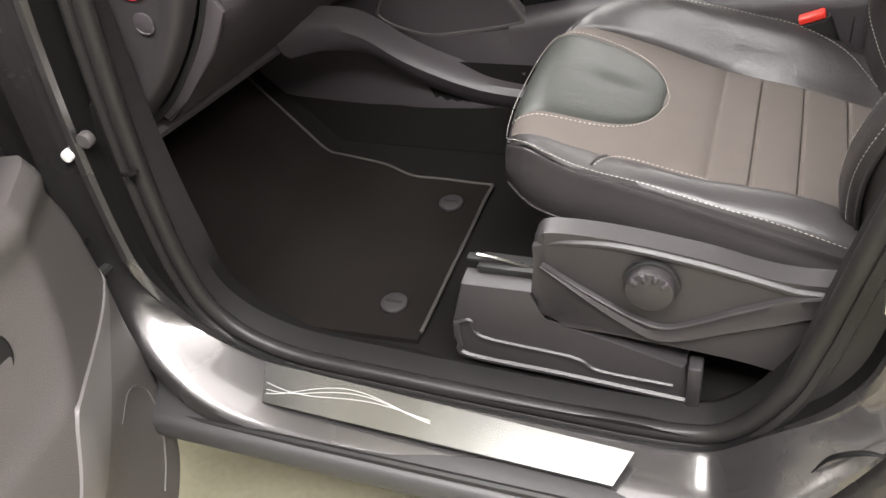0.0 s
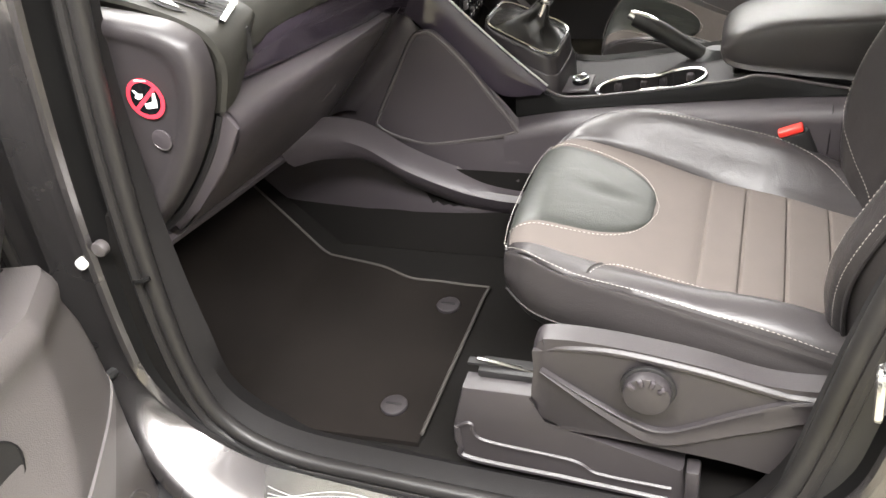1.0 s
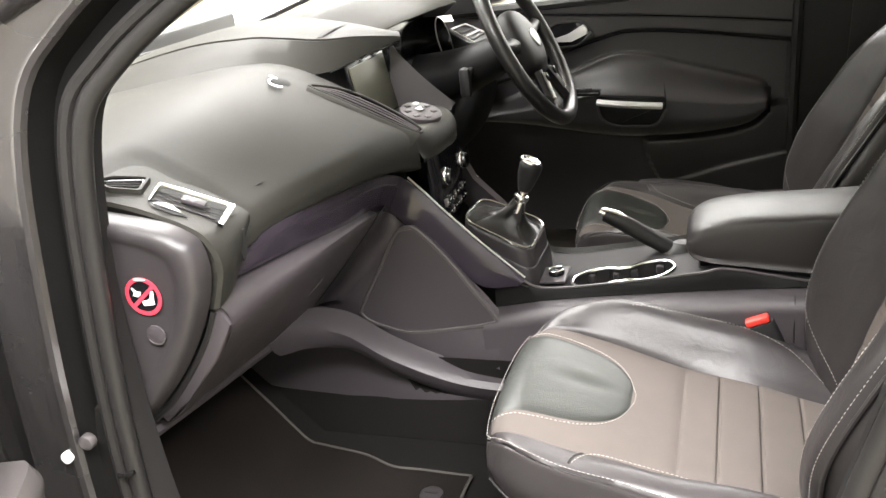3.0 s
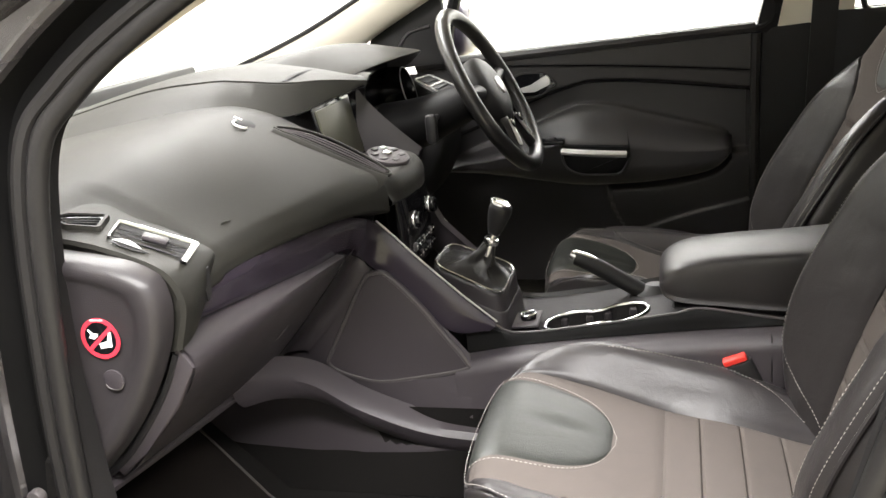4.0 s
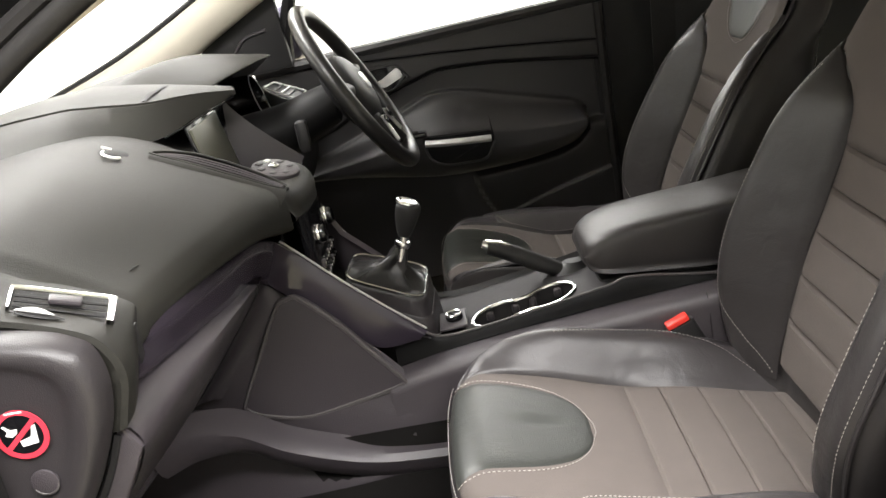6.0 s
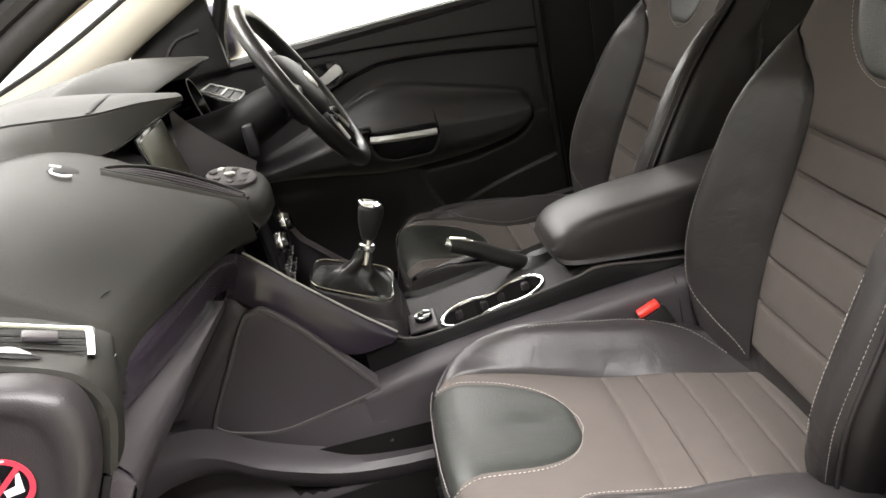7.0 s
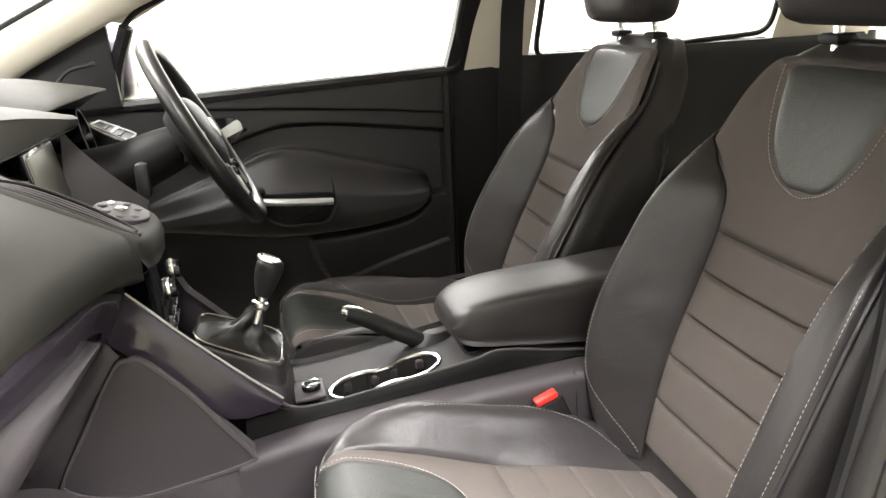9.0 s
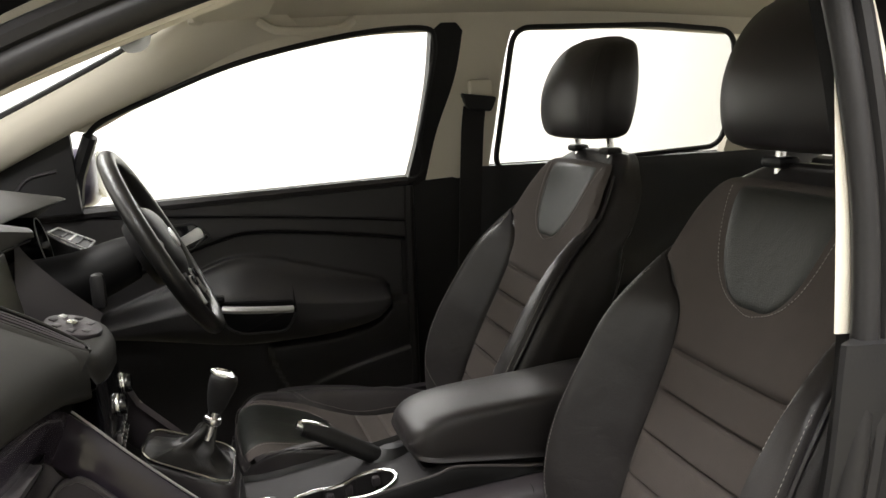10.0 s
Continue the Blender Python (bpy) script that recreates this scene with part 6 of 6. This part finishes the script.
# gear lever with gaiter and chrome frame
gl = thing("gear_lever", (-0.05, 0, 0.76), "manual gear lever with black leather gaiter in a chrome frame", "gear lever")
PL = [V(-0.122, -0.048, 0.828), V(-0.112, 0.060, 0.832), V(0.012, 0.055, 0.784), V(0.002, -0.062, 0.772)]
part("plinth", loft([rounded([p + V(0, 0, dz) + (p - sum(PL) / 4) * k for p in PL], 0.030) for dz, k in ((-0.030, 0.05), (-0.02, 0.03), (0.0, 0.0), (-0.006, -0.10))], 12, 56), SATINDARK, gl, "satin black plinth")
part("plinth_base", loft([rounded([p + V(0, 0, dz) + (p - sum(PL) / 4) * k for p in PL], 0.030) for dz, k in ((-0.080, 0.16), (-0.045, 0.12), (-0.030, 0.07), (-0.029, 0.02))], 12, 56), SATINDARK, gl, "satin black plinth side")
part("chrome_frame", tube(rounded([p * 0.97 + (sum(PL) / 4) * 0.03 + V(0, 0, 0.005) for p in PL], 0.030), 0.0024, 6, 120, True), CHROME, gl, "chrome gaiter frame")
secs = []
c0 = sum(PL) / 4
for f, k in ((-0.06, 0.93), (-0.03, 0.90), (0.04, 0.70), (0.28, 0.40), (0.5, 0.27), (0.78, 0.19), (1.0, 0.13)):
    ctr = c0 * (1 - f) + V(-0.024, -0.002, 0.852) * f
    sec = []
    for i in range(24):
        q = i / 24 * 2 * math.pi
        i4 = (i / 24 * 4) % 4
        a = PL[int(i4)] * (1 - i4 % 1) + PL[(int(i4) + 1) % 4] * (i4 % 1) - c0
        fold = 1 + 0.20 * math.sin(5 * q + 6 * f) * (0.2 < f < 0.95) + 0.14 * math.sin(3 * q + 2) * (f > 0.0)
        sec.append(ctr + a * k * fold * (1 - 0.12 * math.cos(4 * q) * (f < 0.3)))
    secs.append(sec)
part("gaiter", loft(secs, 30, 72), mat("soft_gaiter_leather", (0.009, 0.0085, 0.0083), 0.36, bump=0.2, scale=700, kind="voronoi", spec=0.35, wrinkle=0.3), gl, "folded black leather gaiter")
part("shaft", tube([(-0.030, -0.002, 0.83), (-0.022, -0.002, 0.853), (-0.014, -0.001, 0.876)], [0.011, 0.009, 0.0085], 14, 14), CHROME, gl, "chrome shaft collar")
part("collar", disc((-0.021, -0.002, 0.856), (0.3, 0, 1), 0.0135, 0.012, 24, 0.003), CHROME, gl)
kn = part("knob", loft([[V(x + r * math.cos(q), r * 0.95 * math.sin(q) - 0.001, z + 0.3 * r * -math.cos(q)) for q in np.linspace(0, 2 * math.pi, 12, endpoint=False)] for x, z, r in ((-0.016, 0.868, 0.009), (-0.013, 0.876, 0.0125), (-0.007, 0.894, 0.0170), (-0.001, 0.910, 0.0195), (0.002, 0.920, 0.0175), (0.003, 0.925, 0.008))], 20, 24), BLACK, gl, "black knob with chrome cap")
part("knob_cap", tube([V(0.000 + 0.0140 * math.cos(q), 0.0140 * math.sin(q), 0.9235 - 0.006 * math.cos(q)) for q in np.linspace(0, 2 * math.pi, 16, endpoint=False)], 0.0035, 6, 40, True), CHROME, kn, "chrome ring")
part("knob_cap", disc((0.002, 0, 0.9245), (0.3, 0, 1), 0.011, 0.003, 24, 0.001), CHROME, kn)

# parking switch, cup holders, handbrake, armrest, buckle
ps = part("switch_plate", block((0.037, -0.030, 0.7195), (0.046, 0.066, 0.006), 0.003, Euler((0, -0.07, 0)).to_matrix().to_4x4()), PLASTIC, con, "small switch plate")
part("switch", disc((0.040, -0.032, 0.7265), (-0.1, 0, 1), 0.0145, 0.010, 28, 0.003), GLOSSBLACK, ps, "round parking switch with bright edge")
part("switch_edge", tube([(0.040 + 0.0125 * math.cos(q), -0.032 + 0.0125 * math.sin(q), 0.7318 + 0.00125 * math.cos(q)) for q in np.linspace(0, 2 * math.pi, 16, endpoint=False)], 0.0014, 6, 40, True), CHROME, ps)


up_e = [V(x, CUPY(x) + cup_half(x), rim_z(x) - 0.010) for x in 0.155 + 0.0868 * np.sin(np.linspace(-math.pi / 2, math.pi / 2, 40))]
lo_e = [V(x, CUPY(x) - cup_half(x), rim_z(x) - 0.010) for x in 0.155 + 0.0868 * np.sin(np.linspace(math.pi / 2, -math.pi / 2, 40))]
ch = part("cup_holder", tube(up_e[:-1] + lo_e[:-1], 0.0036, 8, 160, True, squash=0.8), CHROME, con, "chrome ring of a twin cup holder")
for x, y in ((0.098, 0.000), (0.125, -0.056), (0.142, 0.000), (0.180, -0.050), (0.172, 0.005), (0.216, 0.008)):
    part("cup_finger", block((x, y, rim_z(x) - 0.024), (0.013, 0.012, 0.016), 0.004), PLASTIC, ch)

hbk = thing("handbrake", (0.23, 0.06, 0.72), "black handbrake lever with a chrome topped grip", "handbrake")
part("lever", tube([(0.268, 0.060, 0.712), (0.232, 0.060, 0.735), (0.19, 0.064, 0.759), (0.150, 0.068, 0.782), (0.115, 0.072, 0.797)], [0.016, 0.0145, 0.0155, 0.0155, 0.013], 12, 30), BLACK, hbk, "black leather grip")
part("chrome_strip", tube([(0.200, 0.063, 0.768), (0.165, 0.066, 0.788), (0.140, 0.068, 0.801), (0.114, 0.071, 0.808)], [0.001, 0.003, 0.006, 0.006], 8, 24, squash=0.6), CHROME, hbk, "chrome upper strip")
part("release_button", tube([(0.116, 0.072, 0.798), (0.106, 0.073, 0.804)], 0.0075, 10, 6), CHROME, hbk)
part("boot", loft([[V(0.255 + 0.045 * k * math.cos(q), 0.060 + 0.03 * k * math.sin(q), z) for q in np.linspace(0, 2 * math.pi, 10, endpoint=False)] for k, z in ((1, 0.728), (0.7, 0.74), (0.4, 0.75))], 8, 24), BLACK, hbk)

arm = thing("armrest", (0.42, 0.03, 0.74), "padded black leather centre armrest lid", "armrest")
secs = []
for x, zl, zh, k in ((0.262, 0.775, 0.796, 0.70), (0.272, 0.764, 0.810, 0.90), (0.30, 0.758, 0.824, 1.0), (0.36, 0.752, 0.834, 1.0), (0.48, 0.742, 0.841, 1.0), (0.60, 0.74, 0.850, 1.0), (0.64, 0.74, 0.845, 0.97)):
    w = 0.080 * k
    yc = 0.030
    secs.append([(x, yc - w + 0.008, zl), (x, yc - w - 0.002, zl + 0.012), (x, yc - w - 0.001, zl + 0.55 * (zh - zl)), (x, yc - w + 0.004, zh - 0.014), (x, yc - w + 0.014, zh - 0.004), (x, yc - w * 0.5, zh), (x, yc, zh + 0.002), (x, yc + w * 0.5, zh), (x, yc + w - 0.012, zh - 0.008), (x, yc + w, (zl + zh) / 2), (x, yc + w - 0.008, zl)])
part("lid", loft(secs, 30, 50), LEATHER, arm)
part("storage_box", block((0.46, 0.03, 0.68), (0.36, 0.14, 0.14), 0.012), BLACK, arm, "black bin under the lid")

bk = thing("belt_buckle", (0.38, -0.11, 0.64), "black seat belt buckle with a red release button", "buckle")
part("casing", loft([[V(x, y, z) + k * V(*o) for o in ((-0.018, -0.010, -0.006), (0.018, -0.010, 0.008), (0.018, 0.010, 0.008), (-0.018, 0.010, -0.006))] for x, y, z, k in ((0.425, -0.148, 0.585, 0.75), (0.400, -0.144, 0.64, 1), (0.378, -0.143, 0.690, 1), (0.375, -0.143, 0.698, 0.95))], 12, 24), BLACK, bk)
btn = block((0, 0, 0), (0.036, 0.018, 0.010), 0.003)
btn.transform(Matrix.Translation((0.373, -0.143, 0.7035)) @ Euler((0, -0.38, 0)).to_matrix().to_4x4())
part("release_button", btn, RED, bk, "red release button")
part("belt_stalk", tube([(0.45, -0.15, 0.55), (0.43, -0.15, 0.59)], 0.009, 8, 8), BLACK, bk)

# ---- floor mat ----
fm = thing("floor_mat", (-0.3, -0.42, 0.45), "dark brown-black carpet floor mat with bound edge", "floor mat")


def mat_z(x):
    return 0.4435 + max(0.0, -0.41 - x) * 0.95


left = [(x, interp([(-0.74, -0.60), (-0.55, -0.63), (-0.37, -0.637), (-0.2, -0.632), (-0.082, -0.628)], x)) for x in np.linspace(-0.74, -0.082, 40)]
rows = []
for x, ylo in left:
    yhi = interp([(-0.74, -0.19), (-0.60, -0.19), (-0.417, -0.212), (-0.36, -0.222), (-0.285, -0.236), (-0.225, -0.262), (-0.17, -0.262), (-0.082, -0.266)], x)
    ys = np.linspace(ylo, yhi, 24)
    rows.append([V(x, ylo, mat_z(x) - 0.004)] + [V(x, y, mat_z(x) + 0.004 + 0.0016 * noise.noise(Vector((x * 9, y * 9, 0)))) for y in ys] + [V(x, yhi, mat_z(x) - 0.004)])
part("mat_pad", skin(rows), MAT, fm)
rim = [r[-2] for r in rows] + [V(-0.080, -0.274, 0.449)] + [rows[-1][k] for k in range(22, 0, -4)]
part("binding", tube(rim, 0.0028, 6, 160), EDGING, fm, "grey bound edge")
for x, y in ((-0.138, -0.570), (-0.132, -0.330)):
    c = part("mat_clip", disc((x, y, 0.452), (0, 0, 1), 0.020, 0.008, 32, 0.003), SATINDARK, fm, "round plastic mat clip")
    part("clip_slot", block((x, y, 0.4565), (0.024, 0.004, 0.002), 0.0008), BLACK, c)


# ---- driver door ----
dd = thing("driver_door", (0.1, 0.82, 0.7), "black closed driver door with silver pull handle", "door")


def line0(x):
    return interp([(-0.36, 1.074), (-0.258, 1.070), (0.088, 1.047), (0.30, 1.028), (0.48, 1.008)], x)


def line1(x):
    return interp([(-0.36, 0.86), (-0.20, 0.910), (-0.132, 0.943), (-0.025, 0.980), (0.048, 1.000), (0.084, 1.007), (0.216, 1.000), (0.478, 0.964)], x)


def line2(x):
    return interp([(-0.36, 0.80), (-0.20, 0.858), (-0.045, 0.916), (0.03, 0.946), (0.079, 0.953), (0.154, 0.942), (0.208, 0.926), (0.342, 0.888), (0.405, 0.867), (0.425, 0.845), (0.430, 0.825), (0.5, 0.825)], x)


def arm_low(x):
    return interp([(-0.36, 0.80), (-0.20, 0.785), (-0.094, 0.768), (0.049, 0.745), (0.192, 0.744), (0.305, 0.754), (0.386, 0.774), (0.420, 0.805), (0.430, 0.825), (0.5, 0.825)], x)


def door_y(x, z):
    y = 0.802 + 0.005 * step(line0(x) - z, 0.0020)
    y += 0.016 * step(line1(x) - z, 0.0030)
    up, lo = line2(x), arm_low(x)
    inside = step(up - z, 0.0025) * step(z - lo, 0.004) * float(np.clip((0.432 - x) / 0.012, 0, 1))
    t = float(np.clip((up - z) / max(0.02, up - lo), 0, 1))
    k = float(np.clip((t - 0.05) / 0.45, 0, 1))
    y -= inside * (0.010 + 0.056 * (k * k * (3 - 2 * k)) - 0.018 * float(np.clip((t - 0.7) / 0.3, 0, 1)) ** 2)
    edge = interp([(0.45, 0.23), (0.58, 0.185), (0.64, 0.150), (0.70, 0.128), (0.80, 0.115)], z)
    y -= 0.024 * step(x - edge, 0.005) * step(lo - 0.012 - z, 0.006)
    y -= 0.006 * step(interp([(0.1, 0.58), (0.291, 0.647), (0.434, 0.684), (0.5, 0.70)], x) - z, 0.003) * step(x - edge - 0.03, 0.02)
    return y


rows = [[V(x, door_y(x, z), z) for z in np.linspace(0.47, belt(x) - 0.002, 260)] for x in np.linspace(-0.36, 0.478, 120)]
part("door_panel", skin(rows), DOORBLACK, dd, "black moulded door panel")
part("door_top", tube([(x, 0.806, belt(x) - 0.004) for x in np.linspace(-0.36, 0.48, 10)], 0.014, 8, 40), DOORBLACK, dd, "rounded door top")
for ln, lo_x, hi_x, dz in ((line0, -0.24, 0.475, 0.0), (line1, -0.12, 0.475, -0.003), (line2, -0.10, 0.424, 0.0025)):
    part("crease_line", tube([(x, door_y(x, ln(x) + 0.006) + (0.001 if ln is line0 else -0.001), ln(x) + dz) for x in np.linspace(lo_x, hi_x, 40)], 0.0015 if ln is not line2 else 0.0011, 5, 110), GLOSSBLACK if ln is not line2 else DOORBLACK, dd)
part("panel_edge", tube([(0.478, 0.800, 0.47), (0.479, 0.80, 0.75), (0.480, 0.80, 0.95), (0.482, 0.80, 1.095)], 0.012, 8, 30), RUBBER, dd)
pu = part("pull_handle", tube([(0.018, 0.722, 0.850), (0.06, 0.715, 0.846), (0.12, 0.714, 0.841), (0.176, 0.720, 0.836)], 0.0085, 8, 24), SILVER, dd, "silver pull bar")
part("pull_cup", prism([(p[0], p[2]) for p in rounded([(0.010, 0, 0.860), (0.185, 0, 0.850), (0.186, 0, 0.825), (0.160, 0, 0.785), (0.060, 0, 0.785), (0.025, 0, 0.805)], 0.014)], (1, 0, 0), (0, 0, 1), (0, 0.760, 0), 0.022, 0.004), DEEPBLACK, dd, "dark pull cup")
part("cup_rim", tube([(a, 0.7375, b) for a, b in ((0.014, 0.845), (0.026, 0.806), (0.060, 0.786), (0.11, 0.783), (0.158, 0.785), (0.184, 0.822))], 0.003, 6, 50), DOORBLACK, dd)
rec = [(-0.135, 1.018), (-0.085, 1.040), (-0.022, 1.040), (0.008, 1.006), (-0.040, 0.980), (-0.110, 0.976)]
rec_r = [(p[0], p[2]) for p in rounded([(x, 0, z) for x, z in rec], 0.010)]
dr = part("release_recess", prism(rec_r, (1, 0, 0), (0, 0, 1), (0, 0.806, 0), 0.008, 0.002), GLOSSBLACK, dd, "dark recess of the release lever")
part("recess_rim", tube([(x, 0.797, z) for x, z in rec_r], 0.0028, 6, 140, True), DOORBLACK, dr)
part("release_lever", prism([(p[0], p[2]) for p in rounded([(-0.095, 0, 1.001), (-0.060, 0, 1.010), (-0.020, 0, 1.033), (-0.011, 0, 1.026), (-0.008, 0, 1.010), (-0.050, 0, 0.992), (-0.090, 0, 0.993)], 0.003)], (1, 0, 0), (0, 0, 1), (0, 0.797, 0), 0.010, 0.003), SILVER, dr, "silver door release lever")
sw2 = part("window_switches", block((-0.02, 0.738, 0.872), (0.09, 0.035, 0.012), 0.004), GLOSSBLACK, dd, "window switch pack")
for i in range(2):
    part("switch_key", block((-0.035 + 0.03 * i, 0.735, 0.880), (0.018, 0.018, 0.008), 0.003), BLACK, sw2)
sail = [(-0.50, 1.075), (-0.46, 1.165), (-0.36, 1.235), (-0.268, 1.285), (-0.258, 1.085)]
sl = part("mirror_sail", prism(sail, (1, 0, 0), (0, 0.0, 1), (0, 0.785, 0), 0.02, 0.005), BLACK, dd, "black triangular mirror sail panel")
part("sail_rib", tube([(-0.40, 0.762, 1.115), (-0.36, 0.762, 1.165), (-0.30, 0.762, 1.18)], 0.004, 6, 20), PLASTIC, sl)
part("sail_post", tube([wall_point(-0.275, 1.085), wall_point(-0.262, 1.16), wall_point(-0.225, 1.25)], 0.016, 8, 20), BLACK, sl)

mir = thing("wing_mirror", (-0.28, 0.98, 1.1), "dark violet wing mirror outside the driver window", "wing mirror")
part("housing", loft([[V(-0.28 + a * k, yy, 1.155 + b * k) for a, b in ((-0.06, -0.07), (0.03, -0.075), (0.045, 0.0), (0.03, 0.07), (-0.06, 0.06), (-0.09, 0.0))] for yy, k in ((0.88, 0.35), (0.91, 0.85), (1.0, 1.0), (1.08, 0.95), (1.10, 0.6))], 16, 30), mat("violet_grey_paint", (0.10, 0.09, 0.14), 0.3, metal=0.3, coat=0.5), mir)
part("mirror_glass", disc((-0.228, 0.995, 1.155), (1, -0.25, 0), 0.06, 0.006), CHROME, mir)

# ---- open passenger door ----
pd = thing("passenger_door", (-0.46, -0.80, 0.3), "open front passenger door with grey moulded trim", "door")
th = radians(72)
hinge, along, inward = V(-0.455, -0.775, 0), V(math.cos(th), -math.sin(th), 0), V(math.sin(th), math.cos(th), 0)


def pdoor(s, z, d=0.0):
    """A place on the open door: s from the hinge, height z, d out of the trim."""
    return hinge + along * s + V(0, 0, z) + inward * d


def front_edge(z):
    return interp([(0.255, 0.30), (0.262, 0.14), (0.285, 0.070), (0.311, 0.031), (0.369, 0.006), (0.47, 0.0), (0.548, 0.006), (0.631, 0.004), (0.733, 0.012), (0.794, 0.034), (0.835, 0.045)], z)


def fold(z):
    """Where the two main facets of the lower trim meet."""
    return interp([(0.25, 0.30), (0.45, 0.26), (0.635, 0.219), (0.659, 0.193), (0.71, 0.160), (0.758, 0.142), (0.807, 0.137), (0.86, 0.137)], z)


def relief(s, z):
    u = max(0.0, s - front_edge(z))
    d = 0.030 + 0.010 * (1 - math.exp(-u / 0.008))
    d += 0.176 * max(0.0, min(s, fold(z)) - front_edge(z)) * step(z - 0.50, 0.05)
    d -= 0.22 * max(0.0, s - fold(z)) * step(z - 0.45, 0.05)
    d += 0.012 * math.exp(-((z - 0.815) / 0.022) ** 2)
    return d


rows = []
for z in np.linspace(0.256, 0.838, 70):
    f0 = front_edge(z)
    rows.append([pdoor(f0, z, -0.03)] + [pdoor(f0 + q * (0.95 - f0), z, relief(f0 + q * (0.95 - f0), z)) for q in np.linspace(0, 1, 90) ** 2.2])
rows.append([pdoor(0.05 + q * 0.90, 0.840, 0.0) for q in np.linspace(0, 1, 91) ** 2.2])
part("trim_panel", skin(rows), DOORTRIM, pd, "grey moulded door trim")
fr = cat([(0.004, 0.641), (0.045, 0.617), (0.082, 0.597), (0.142, 0.564), (0.199, 0.533), (0.245, 0.495), (0.30, 0.44)], 24)
fl2 = cat([(0.006, 0.643), (0.061, 0.629), (0.131, 0.629), (0.203, 0.634), (0.229, 0.629), (0.276, 0.557), (0.33, 0.49)], 24)
bm = skin([[pdoor(*a, relief(*a) - 0.002)] + [pdoor(*(a * (1 - k) + b * k), relief(*(a * (1 - k) + b * k)) + 0.003) for k in (0.04, 0.35, 0.7, 0.96)] + [pdoor(*b, relief(*b) - 0.002)] for a, b in zip(fr, fl2)])
# The light falling on this facet is put into its paler colour.
part("lit_facet", bm, DOORLIT, pd, "satin trim facet painted lighter, as lit")
oval = [(0.138, 0.505), (0.098, 0.514), (0.062, 0.491), (0.040, 0.451), (0.048, 0.397), (0.075, 0.356), (0.110, 0.330)]
part("pocket_rib", tube([pdoor(a, b, relief(a, b) - 0.0005) for a, b in oval], 0.0026, 6, 50), DOORTRIM, pd, "moulded rib")
part("pocket", loft([[pdoor(0.335 + 0.115 * k * math.cos(q), 0.735 + 0.060 * k * math.sin(q), relief(0.335 + 0.115 * k * math.cos(q), 0.735) + d) for q in np.linspace(0, 2 * math.pi, 14, endpoint=False)] for k, d in ((1.0, -0.004), (0.97, 0.004), (0.92, 0.002), (0.1, 0.001))], 12, 40), BLACK, pd, "dark pull pocket")
rows = []
for z in np.linspace(0.842, 1.06, 24):
    b = 0.055 * max(0.0, math.sin((z - 0.842) / 0.218 * math.pi)) ** 0.7
    e = 0.006 + 0.05 * math.exp(-((z - 0.842) / 0.03) ** 2)
    rows.append([pdoor(e, z, -0.04), pdoor(e, z, 0.0)] + [pdoor(e + q * (0.95 - e), z, b * (1 - math.exp(-q * 14)) + 0.002) for q in np.linspace(0.005, 1, 30)])
part("upper_trim", skin(rows), PLASTIC, pd, "dark rounded upper door trim")
part("door_shell", loft([[pdoor(-0.012, z, -0.03), pdoor(0.95, z, -0.03), pdoor(0.97, z, -0.07), pdoor(0.95, z, -0.12), pdoor(0.05, z, -0.12), pdoor(-0.02, z, -0.08)] for z in (0.29, 0.34, 0.6, 1.06)], 16, 40), PAINT, pd, "dark painted door shell")
part("edge_seal", tube([pdoor(-0.004, z, -0.024) for z in np.linspace(0.40, 1.06, 12)], 0.008, 6, 40), RUBBER, pd, "black door edge seal")
part("check_arm", tube([(-0.46, -0.72, 0.60), (-0.475, -0.80, 0.60)], 0.008, 8, 8), BLACK, pd)
